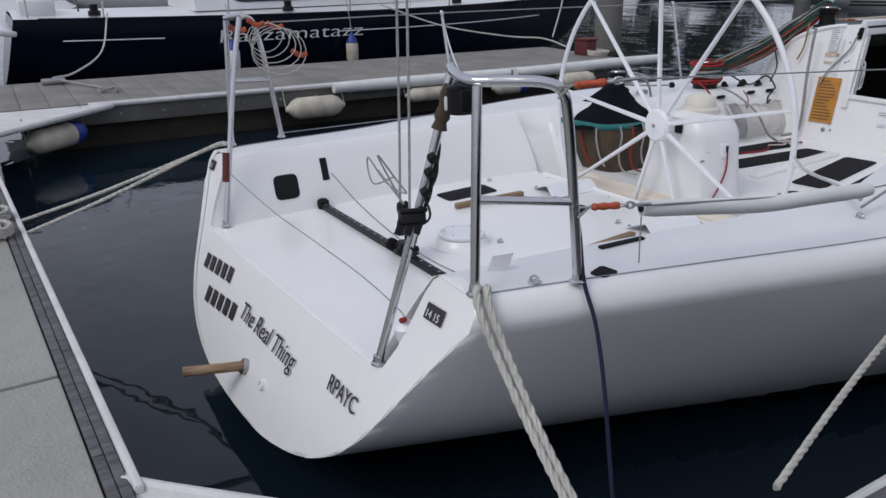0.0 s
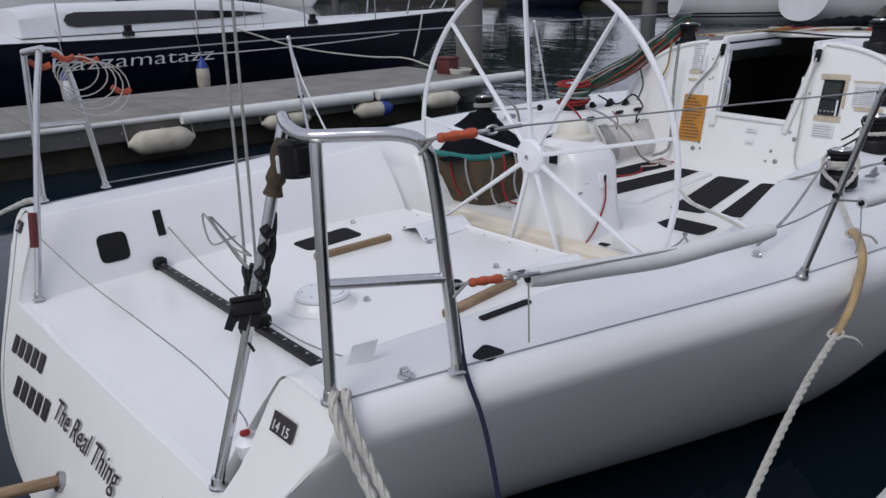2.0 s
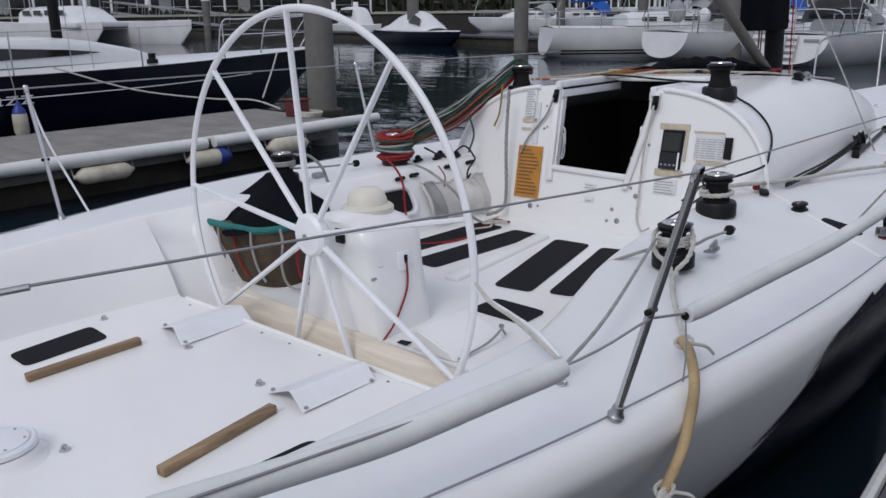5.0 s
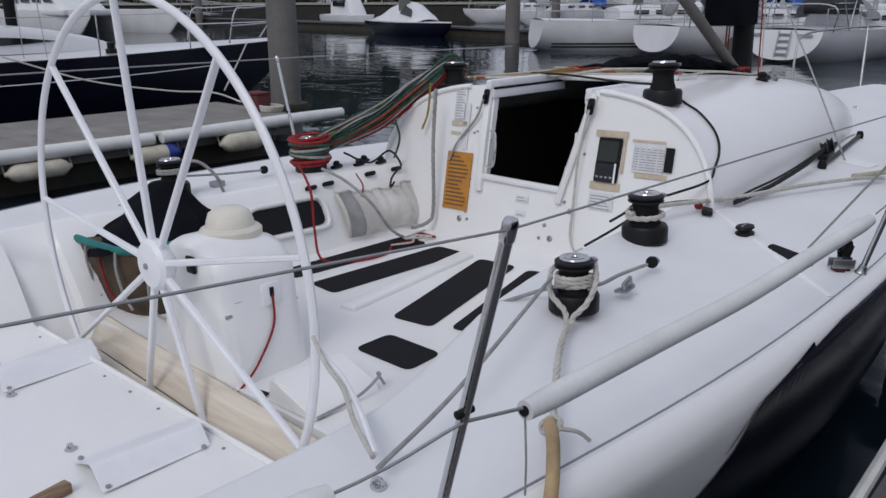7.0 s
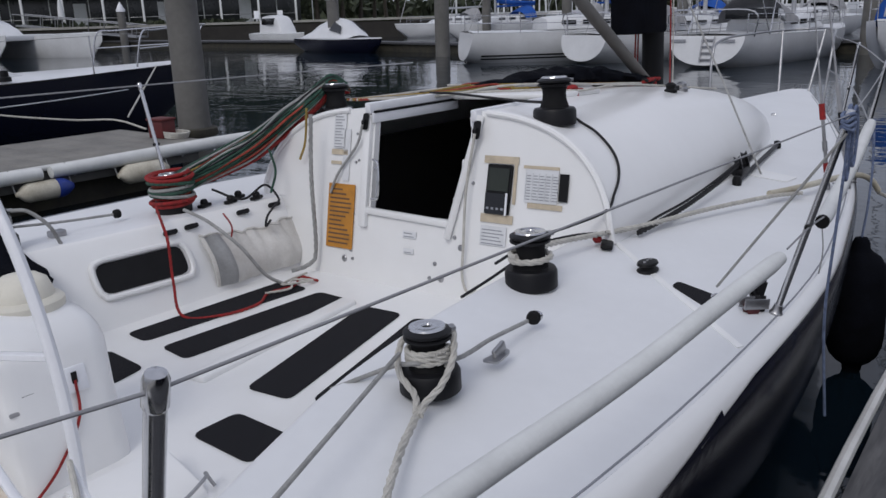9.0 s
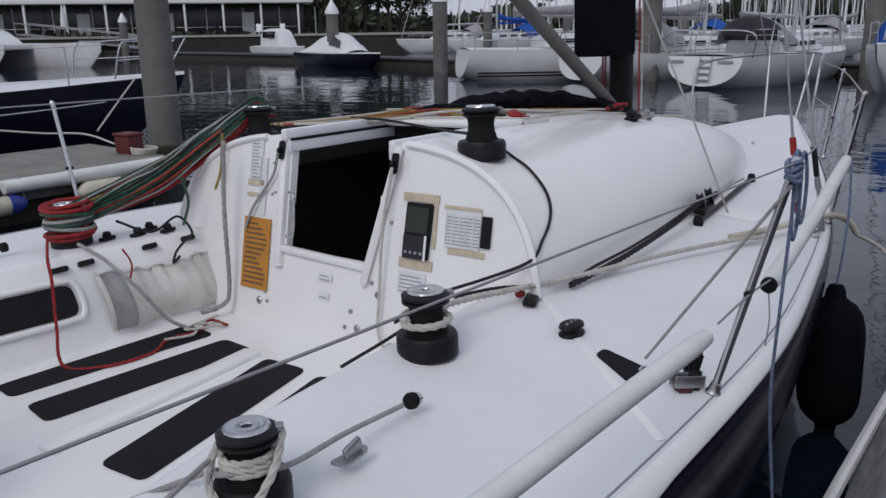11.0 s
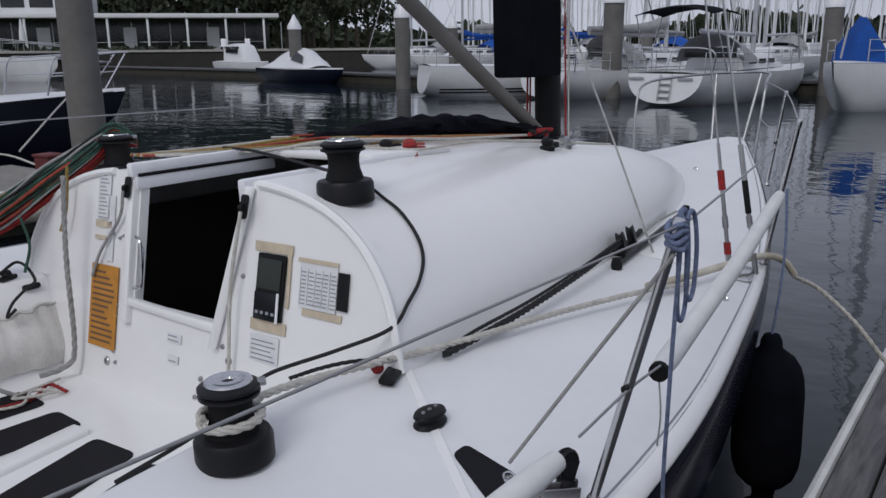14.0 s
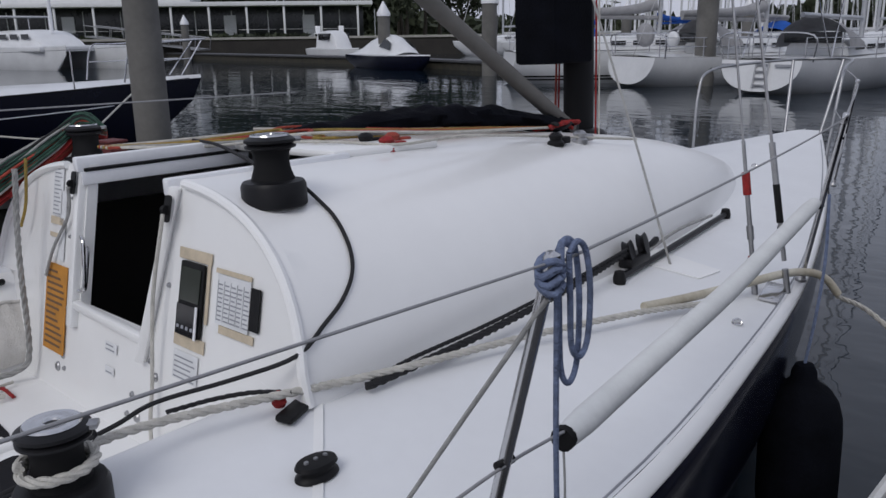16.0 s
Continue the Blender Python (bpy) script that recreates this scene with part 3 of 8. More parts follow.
def text(body, m, size, material, parent, name="lettering", shear=0.0, squeeze=1.0, label="", thin=0.0):
    cu = bpy.data.curves.new("text", "FONT")
    cu.body, cu.size, cu.extrude, cu.shear, cu.offset = body, size, 0.001, shear, -thin
    cu.materials.append(material)
    ob = new(name, cu)
    ob.parent = parent
    if parent.name in SPOT:
        m = Matrix.Translation(-SPOT[parent.name]) @ m
    ob.matrix_local = m @ Matrix.Diagonal((squeeze, 1, 1, 1))
    return tagged(ob, label)


text("The Real Thing", on_transom(-0.235, 0.425), 0.115, INKD, yacht, "name_lettering", 0.3, 0.93, "black script boat name")
text("RPAYC", on_transom(0.715, 0.473), 0.085, INKD, yacht, "club_lettering", 0, 0.88, "black block letters")
for x, z, n, w, h in ((-0.89, 0.475, 5, 0.075, 0.075), (-0.725, 0.352, 5, 0.078, 0.078)):
    for k in range(n):
        bm = nb()
        m = on_transom(x + (w + 0.013) * k + w / 2, z + h / 2 + (0.012 if z > 0.4 else 0.014) * k / 2)
        box(bm, m.translation, (w * 0.72, h, 0.002), m.to_3x3().to_4x4())
        part("registration_bar", bm, INKD, yacht, "black registration figure", smooth=False)
bm = nb()
m = on_transom(1.178, 0.878)
box(bm, m.translation, (0.10, 0.052, 0.002), m.to_3x3().to_4x4())
sticker = part("sticker", bm, INKD, yacht, "black year sticker with white figures", smooth=False)
text("14 15", on_transom(1.135, 0.862, 0.007), 0.036, PAPER, yacht, "sticker_figures")
bm = nb()
m = on_transom(-1.26, 0.92)
box(bm, m.translation, (0.075, 0.055, 0.002), m.to_3x3().to_4x4())
part("sticker", bm, INKD, yacht, "black year sticker", smooth=False)
text("31", on_transom(-1.285, 0.905, 0.007), 0.036, PAPER, yacht, "sticker_figures")
# exhaust outlet with a wooden bung, and a drain
bm = nb()
m = on_transom(0.0, 0.285)
lathe(bm, [(0.036, -0.02), (0.036, 0.008), (0.026, 0.012), (0.026, -0.02)], m, 20)
part("exhaust_outlet", bm, DULLSTEEL, yacht, "metal outlet")
bm = nb()
p0 = m.translation
tube(bm, [p0 + Vector((0.0, 0.02, 0)), p0 + Vector((-0.02, -0.12, 0.012)), p0 + Vector((-0.045, -0.25, 0.02))], 0.022, 10, 3)
part("exhaust_bung", bm, TIMBER, yacht, "wooden stick plugged in the outlet")
bm = nb()
lathe(bm, [(0.022, -0.01), (0.022, 0.006), (0.014, 0.008), (0.012, -0.01)], on_transom(0.215, 0.29), 16)
part("drain_outlet", bm, GEL, yacht)

# ---- rails, stanchions and lifelines ----


def pushpit(side, dz, label):
    e = thing("pushpit", (side * 1.2, 0.2, 0.98), label, "guard rail", "stern guard rails")
    s, z = side, 1.586 + dz
    bm = nb()
    tube(bm, [(s * 1.08, 0.20, z + 0.02), (s * 1.16, 0.17, z + 0.01), (s * 1.262, 0.16, z), (s * 1.34, 0.24, z), (s * 1.40, 0.31, z - 0.004), (s * 1.425, 0.35, z - 0.03), (s * 1.422, 0.375, z - 0.11), (s * 1.407, 0.415, 1.225 + dz), (s * 1.39, 0.45, 0.99 + dz * 0.3)], 0.0155, 12, 6)
    part("top_rail", bm, STEEL, e)
    bm = nb()
    tube(bm, [(s * 1.285, 0.165, z - 0.012), (s * 1.31, 0.135, 0.985 + dz * 0.3)], 0.0145, 12, 4)
    part("post", bm, STEEL, e)
    bm = nb()
    tube(bm, [(s * 1.294, 0.152, 1.255 + dz), (s * 1.409, 0.413, 1.235 + dz)], 0.0125, 10, 3)
    part("mid_rail", bm, STEEL, e)
    bm = nb()
    tube(bm, [(s * 1.10, 0.19, z + 0.01), (s * 1.07, 0.12, 1.3 + dz), (s * 0.96, -0.03, 0.655)], 0.0145, 12, 5)
    part("raked_post", bm, STEEL, e)
    for x, y, zz in ((1.31, 0.135, 0.975), (1.39, 0.45, 0.975), (0.96, -0.03, 0.648)):
        bm = nb()
        lathe(bm, [(0.026, 0), (0.026, 0.005), (0.019, 0.010), (0.017, 0.03)], Matrix.Translation((s * x, y, zz + (dz * 0.3 if zz > 0.9 else 0))), 18)
        part("foot", bm, STEEL, e)
    return e


pushpit(1, 0.0, "polished stainless steel stern rail")
pushpit(-1, 0.11, "polished stainless steel stern rail with tape round its post")

ST = [((1.577, 1.76, 0.945), (1.763, 1.757, 1.567)), ((1.654, 3.908, 0.93), (1.828, 3.906, 1.561)), ((1.385, 6.10, 0.945), (1.50, 6.10, 1.57)), ((0.88, 7.95, 1.0), (0.97, 7.95, 1.60)),
      ((-1.53, 1.72, 1.02), (-1.66, 1.70, 1.67)), ((-1.64, 3.90, 1.045), (-1.79, 3.90, 1.66))]
for n, (a, b) in enumerate(ST):
    a, b = Vector(a), Vector(b)
    e = thing("stanchion", a, "upright stainless steel lifeline stanchion on the deck edge", "stanchion", "lifeline stanchions")
    bm = nb()
    tube(bm, [a, b], 0.0105, 12, 2)
    part("post", bm, STEEL, e)
    bm = nb()
    m = (b - a).to_track_quat("Z", "Y").to_matrix().to_4x4()
    lathe(bm, [(0.0105, -0.034), (0.0125, -0.03), (0.0125, -0.003), (0.010, 0.004), (0.003, 0.006)], Matrix.Translation(b) @ m, 14)
    part("cap", bm, STEEL, e)
    bm = nb()
    lathe(bm, [(0.020, -0.006), (0.021, 0.004), (0.016, 0.010), (0.0135, 0.03), (0.011, 0.032)], Matrix.Translation(a) @ m, 16)
    part("foot", bm, DULLSTEEL, e)
    bm = nb()
    lathe(bm, [(0.005, -0.02), (0.008, -0.018), (0.008, 0.018), (0.005, 0.02)], Matrix.Translation(a.lerp(b, 0.46)) @ pose(0, 0, 0, 90, 0, 0), 10)
    part("grommet", bm, BLACK, e)

# bow rail
e = thing("bow_pulpit", (0, 9.6, 1.05), "stainless steel bow rail", "guard rail")
for s in (1, -1):
    bm = nb()
    tube(bm, [(s * 0.50, 8.95, 1.02), (s * 0.52, 9.05, 1.45), (s * 0.50, 9.2, 1.62), (s * 0.36, 9.8, 1.66), (s * 0.16, 10.2, 1.67), (0, 10.26, 1.67)], 0.011, 10, 5)
    part("side_rail", bm, DULLSTEEL, e)
    bm = nb()
    tube(bm, [(s * 0.14, 9.85, 1.07), (s * 0.2, 10.1, 1.66)], 0.013, 10, 3)
    part("front_post", bm, DULLSTEEL, e)


def sag(a, b, d, k=6):
    a, b = Vector(a), Vector(b)
    return [a.lerp(b, i / k) - Vector((0, 0, d * 4 * (i / k) * (1 - i / k))) for i in range(k + 1)]


def line_thing(name, pts, r, material, label, category="rope", laid=False, group="", turns=7.0, n=8, step=6):
    bm = nb()
    if laid:
        rope(bm, pts, r, step, turns)
    else:
        tube(bm, pts, r, n, step)
    return solo(name, bm, material, Vector(pts[0]), label, category, group)


G = "lifelines"
line_thing("lifeline", [(1.52, 0.50, 1.586), (1.763, 1.757, 1.555)], 0.0022, WIRE, "thin grey wire lifeline between stern rail and stanchion", "lifeline", group=G)
line_thing("lifeline", [(1.763, 1.757, 1.555), *sag((1.763, 1.757, 1.555), (1.828, 3.906, 1.553), -0.001)[1:]], 0.0021, WIRE, "grey covered lifeline between two stanchions", "lifeline", group=G)
line_thing("lifeline", sag((1.828, 3.906, 1.548), (1.50, 6.10, 1.555), 0.01), 0.0026, WIRE, "grey wire lifeline along the side deck", "lifeline", group=G)
line_thing("lifeline", [(1.50, 6.10, 1.555), (0.97, 7.95, 1.59), (0.50, 9.2, 1.62)], 0.004, WIRE, "thin wire lifeline towards the bow", "lifeline", group=G)
line_thing("lifeline", [(1.49, 0.58, 1.215), (1.575, 1.50, 1.15), (1.665, 1.757, 1.215)], 0.003, WIRE, "thin lower lifeline of grey wire", "lifeline", group=G)
line_thing("lifeline", [(1.665, 1.757, 1.215), (1.675, 1.93, 1.18)], 0.0035, WIRE, "thin lower lifeline of grey wire", "lifeline", group=G)
line_thing("lifeline", [(1.735, 3.7, 1.20), (1.74, 3.907, 1.22), (1.74, 4.1, 1.215)], 0.0028, WIRE, "thin lower lifeline of grey wire", "lifeline", group=G)
line_thing("lifeline", [(1.47, 5.9, 1.27), (1.44, 6.1, 1.265), (0.93, 7.95, 1.30), (0.5, 9.05, 1.35)], 0.004, WIRE, "lower wire lifeline towards the bow", "lifeline", group=G)
line_thing("lifeline", [(-1.398, 0.45, 1.66), (-1.66, 1.70, 1.66), (-1.79, 3.90, 1.65), (-1.6, 6.0, 1.64)], 0.004, WIRE, "thin wire lifeline on the far side", "lifeline", group=G)
line_thing("lifeline", [(-1.398, 0.45, 1.03), (-1.53, 1.85, 1.02)], 0.003, WIRE, "thin slack wire low on the far side", "lifeline", group=G)

line_thing("stanchion_brace", [(-1.655, 1.70, 1.64), (-1.60, 1.74, 1.40), (-1.50, 1.86, 1.0)], 0.006, PAINTW, "thin white line from a far stanchion to the deck")
for a, b, r, lab in (((1.467, 0.62, 1.196), (1.579, 1.537, 1.146), 0.026, "grey-white foam padding on the lower lifeline"),
                     ((1.675, 1.904, 1.18), (1.745, 3.60, 1.20), 0.023, "white foam padding on the lower lifeline"),
                     ((1.735, 4.06, 1.20), (1.50, 5.85, 1.29), 0.025, "long white foam padding on the lower lifeline")):
    a, b = Vector(a), Vector(b)
    mid = a.lerp(b, 0.5) - Vector((0, 0, 0.02))
    e = thing("lifeline_pad", a, lab, "foam tube", "lifeline pads")
    bm = nb()
    tube(bm, [a, a.lerp(mid, 0.5), mid, mid.lerp(b, 0.5), b], r, 16, 6, ends=lambda t: 0.82 + 0.18 * min(1, t * 30, (1 - t) * 30))
    part("foam", bm, FOAM, e)
    bm = nb()
    d = (b - a).normalized()
    tube(bm, [a - d * 0.006, a + d * 0.01], r * (0.86 if a.y > 3 else 0.42), 12, 2)
    part("end_plug", bm, RUBBER, e)
    bm = nb()
    tube(bm, [a + Vector((0, 0.0, -0.01)), a + Vector((0.01, -0.01, -0.09)), a + Vector((0.0, 0.0, -0.17))], 0.0022, 5, 4)
    part("loose_string", bm, ROPEG, e)

for p, q, lab in (((1.462, 0.36, 1.575), (1.502, 0.435, 1.582), "orange tape over a lifeline lashing"), ((1.445, 0.45, 1.222), (1.47, 0.53, 1.22), "orange tape over a lower lifeline lashing")):
    p, q = Vector(p), Vector(q)
    e = thing("lifeline_lashing", p, lab, "lashing")
    bm = nb()
    tube(bm, [p, p.lerp(q, 0.15), p.lerp(q, 0.4), p.lerp(q, 0.7), q], 0.0105, 10, 4, ends=lambda t: 0.85 + 0.25 * math.sin(9 * t) ** 2)
    part("tape", bm, ORANGE, e)
    bm = nb()
    tube(bm, [p + (p - q) * 0.5 + Vector((0, 0, -0.03)), p + (p - q) * 0.1, p], 0.004, 6, 4)
    tube(bm, [p + (p - q) * 0.45, p], 0.004, 6, 4)
    part("cord", bm, ROPEG, e)
    bm = nb()
    d = (q - p).normalized()
    for k in range(2):
        c = q + d * (0.012 + 0.022 * k)
        tube(bm, [c + Vector((0.009 * math.cos(a), 0, 0)) * (1 - k) + Vector((0, 0, 0.009 * math.cos(a))) * k + d * 0.014 * math.sin(a) for a in (i * math.pi / 5 for i in range(11))], 0.0035, 6, 1, False)
    part("shackle", bm, DULLSTEEL, e)
    bm = nb()
    tube(bm, [q + d * 0.04, q + d * 0.10], 0.0045, 8, 2)
    part("turnbuckle", bm, DULLSTEEL, e)

# ---- steering wheel and pedestal ----
HUB = Vector((0.022, 2.067, 1.101))
e = thing("steering_wheel", HUB - Vector((0, 0, 0.85)), "large white painted steering wheel with nine spokes", "wheel")
bm = nb()
R = 0.853
rim = []
for k in range(97):
    a = 2 * math.pi * k / 96
    c = HUB + Vector((R * math.cos(a), -0.012, R * math.sin(a)))
    u = Vector((math.cos(a), 0, math.sin(a)))
    rim.append([c + u * 0.014 * math.cos(b) + Vector((0, 1, 0)) * 0.012 * math.sin(b) for b in (2 * math.pi * j / 10 for j in range(10))])
ring_skin(bm, rim, caps=False)
bmesh.ops.remove_doubles(bm, verts=bm.verts, dist=0.0001)
part("rim", bm, PAINTW, e)
for k in range(9):
    a = radians(92 + 40 * k)
    u = Vector((math.cos(a), 0, math.sin(a)))
    w = Vector((-math.sin(a), 0, math.cos(a)))
    bm = nb()
    ring = []
    for t in (0.05, 0.3, 0.6, 0.845):
        h = 0.0115 - 0.0045 * t
        ring.append([HUB + u * t + Vector((0, -0.012 * t / R, 0)) + w * h * sx + Vector((0, 0.011 * sy, 0)) for sx, sy in ((1, 0.6), (0.6, 1), (-0.6, 1), (-1, 0.6), (-1, -0.6), (-0.6, -1), (0.6, -1), (1, -0.6))])
    ring_skin(bm, ring)
    part("spoke", bm, PAINTW, e)
bm = nb()
lathe(bm, [(0.03, -0.06), (0.075, -0.03), (0.088, -0.012), (0.088, 0.012), (0.075, 0.026), (0.03, 0.03), (0.016, 0.034)], Matrix.Translation(HUB) @ pose(0, 0, 0, 90, 0, 0), 28)
hub = part("hub", bm, PAINTW, e)
bm = nb()
lathe(bm, [(0.011, 0.03), (0.011, 0.040), (0.005, 0.041)], Matrix.Translation(HUB) @ pose(0, 0, 0, 90, 0, 0), 6)
part("axle_nut", bm, DULLSTEEL, hub)

e = thing("steering_pedestal", (0.0, 2.5, sole_z(2.5)), "white rounded steering pedestal with a cream domed compass cover", "pedestal")
bm = nb()
rings = []
for y in (2.165, 2.178, 2.21, 2.32, 2.42, 2.462, 2.48):
    t = (y - 2.165) / 0.315
    inset = 0.03 if y in (2.165, 2.48) else (0.01 if y in (2.178, 2.462) else 0)
    half = []
    zb, zt = sole_z(y) - 0.004, 1.165 - inset - 0.05 * max(0, t - 0.5)
    prof = [(0.245, 0.0), (0.222, 0.12), (0.206, 0.22), (0.196, 0.32)]
    for wx, h in prof:
        half.append((wx - inset, zb + h))
    for k in range(1, 8):
        a = k / 8 * math.pi / 2
        half.append(((0.196 - inset) * math.cos(a) ** 0.8, zb + 0.32 + (zt - zb - 0.32) * math.sin(a) ** 0.8))
    ring = [Vector((-x + 0.03, y + 0.02 * (z - 0.7), z)) for x, z in half] + [Vector((0.03, y, zt))] + [Vector((x + 0.03, y + 0.02 * (z - 0.7), z)) for x, z in half[::-1]]
    rings.append(ring)
ring_skin(bm, rings)
body = part("body", bm, GEL, e)
bm = nb()
DM = Matrix.Translation((0.035, 2.35, 1.15)) @ Matrix.Diagonal((0.68, 0.68, 0.80, 1))
lathe(bm, [(0.155, -0.02), (0.16, 0.0), (0.16, 0.02), (0.145, 0.032), (0.125, 0.036), (0.12, 0.06), (0.105, 0.095), (0.07, 0.115), (0.0, 0.12)], DM, 32)
part("compass_cover", bm, CREAM, e, "cream domed compass cover")
bm = nb()
box(bm, (0.228, 2.30, 0.925), (0.006, 0.24, 0.012), pose(0, 0, 0, 0, -8, 0), 0.002)
part("grey_tape", bm, GREYC, e, "strip of grey tape")
bm = nb()
lathe(bm, [(0.163, -0.026), (0.163, -0.018), (0.15, -0.016)], DM, 32)
part("compass_gasket", bm, BLACK, e)
bm = nb()
box(bm, (0.231, 2.36, 0.965), (0.014, 0.075, 0.075), pose(0, 0, 0, 0, -8, 0), 0.004)
sw = part("engine_panel", bm, PAINTW, e)
bm = nb()
box(bm, (0.239, 2.36, 0.972), (0.006, 0.016, 0.034), None, 0.002)
part("switch", bm, BLACK, sw)
bm = nb()
box(bm, (0.226, 2.235, 0.96), (0.008, 0.036, 0.016), None, 0.002)
part("switch", bm, BLACK, sw)
bm = nb()
box(bm, (0.075, 2.162, 1.085), (0.05, 0.014, 0.06), None, 0.006)
part("wheel_boss_plate", bm, BLACK, e)
bm = nb()
tube(bm, [(0.242, 2.36, 0.965), (0.250, 2.35, 0.86), (0.268, 2.28, 0.77), (0.28, 2.21, 0.71), (0.27, 2.10, 0.63)], 0.0042, 8, 6)
part("red_cord", bm, ROPER, e, "red flecked cord hanging from the panel")

e = thing("foot_brace", (0.49, 2.4, sole_z(2.4)), "low white box moulding with a wire loop beside the pedestal", "foot brace")
bm = nb()
ring_skin(bm, [[Vector((x, y, z)) for x, z in ((0.42, sole_z(2.3) - 0.005), (0.66, sole_z(2.3) - 0.005), (0.63, sole_z(2.3) + 0.03), (0.47, sole_z(2.3) + 0.085), (0.44, sole_z(2.3) + 0.08))] for y in (2.185, 2.3, 2.47)])
bmesh.ops.bevel(bm, geom=bm.edges[:], offset=0.008, segments=2, affect="EDGES")
part("block", bm, GEL, e)
bm = nb()
tube(bm, [(0.66, 2.2, 0.70), (0.665, 2.36, 0.715), (0.655, 2.46, 0.745), (0.62, 2.485, 0.735), (0.64, 2.495, 0.70)], 0.005, 8, 6)
part("wire_loop", bm, DULLSTEEL, e)

bm = nb()
plate(bm, [(0.36, 2.20, sole_z(2.2) + 0.012), (0.35, 2.185, sole_z(2.2) + 0.004), (0.40, 2.185, sole_z(2.2) + 0.004), (0.41, 2.21, sole_z(2.2) + 0.012)], 0.003)
part("engine_bolt_plate", bm, BLACK, e)

# planks lying in the trench abaft the pedestal
for dx, y, z, tilt, w, lab in ((0.0, 2.125, 0.645, 55, 0.13, "pale plank leaning in the wheel trench"), (0.02, 2.035, 0.578, 8, 0.09, "pale plank lying in the wheel trench")):
    bm = nb()
    m = pose(0, 0, 0, tilt, 0, -3.0)
    box(bm, (dx, y, z), (1.56, w, 0.022), m, 0.004)
    solo("plank", bm, PLY, (dx, y, z), lab, "plank", "planks in the trench")
bm = nb()
tube(bm, [(-0.85, 1.965, 0.69), (0, 1.965, 0.688), (0.86, 1.965, 0.69)], 0.010, 8, 4)
part("trench_lip", bm, GEL, yacht)

for k in range(9):
    bm = nb()
    x = -0.76 + 0.19 * k
    lathe(bm, [(0.006, 0), (0.005, 0.003), (0, 0.0035)], Matrix.Translation((x, 1.93, sole_z(1.93) + 0.0005)), 8)
    part("sole_screw", bm, DULLSTEEL, yacht)

# black grip pads
PADS = [
    [(-0.66, 3.00), (-0.60, 3.78), (-0.40, 3.77), (-0.51, 2.99)], [(-0.39, 2.99), (-0.31, 3.76), (-0.12, 3.75), (-0.20, 2.97)],
    [(0.215, 2.93), (0.005, 3.72), (0.22, 3.73), (0.415, 2.95)], [(0.485, 2.985), (0.30, 3.715), (0.43, 3.74), (0.607, 3.01)],
    [(0.335, 2.63), (0.34, 2.80), (0.62, 2.79), (0.625, 2.62)], [(-0.56, 2.68), (-0.55, 2.86), (-0.27, 2.84), (-0.24, 2.69)],
    [(-0.84, 1.17), (-0.875, 1.52), (-0.68, 1.51), (-0.66, 1.17)], [(0.66, 1.17), (0.68, 1.51), (0.86, 1.52), (0.84, 1.17)]]
for q in PADS:
    bm = nb()
    plate(bm, [(x, y, sole_z(y) + 0.001) for x, y in q[::-1]], 0.004, round_to=0.035)
    solo("grip_pad", bm, BLACKPAD, (q[0][0], q[0][1], sole_z(q[0][1])), "black non-slip pad stuck on the cockpit sole", "grip pad", "cockpit grip pads", smooth=False)
for q in ([(1.338, 0.535), (1.306, 0.612), (1.372, 0.632), (1.388, 0.555)], [(1.33, 3.86), (1.33, 3.915), (1.485, 3.895), (1.52, 3.82), (1.50, 3.765)]):
    bm = nb()
    plate(bm, [(x, y, deck_z(x, y) + 0.003) for x, y in q], 0.005, round_to=0.018)
    solo("grip_pad", bm, BLACKPAD, (q[0][0], q[0][1], deck_z(*q[0])), "black non-slip pad stuck on the side deck", "grip pad", "deck grip pads", smooth=False)

# centre ridge on the sole
bm = nb()
box(bm, (-0.04, 3.30, sole_z(3.3) + 0.006), (0.085, 0.86, 0.032), pose(0, 0, 0, 1.2, 0, 6), 0.012, seg=3)
part("foot_ridge", bm, GEL, yacht)

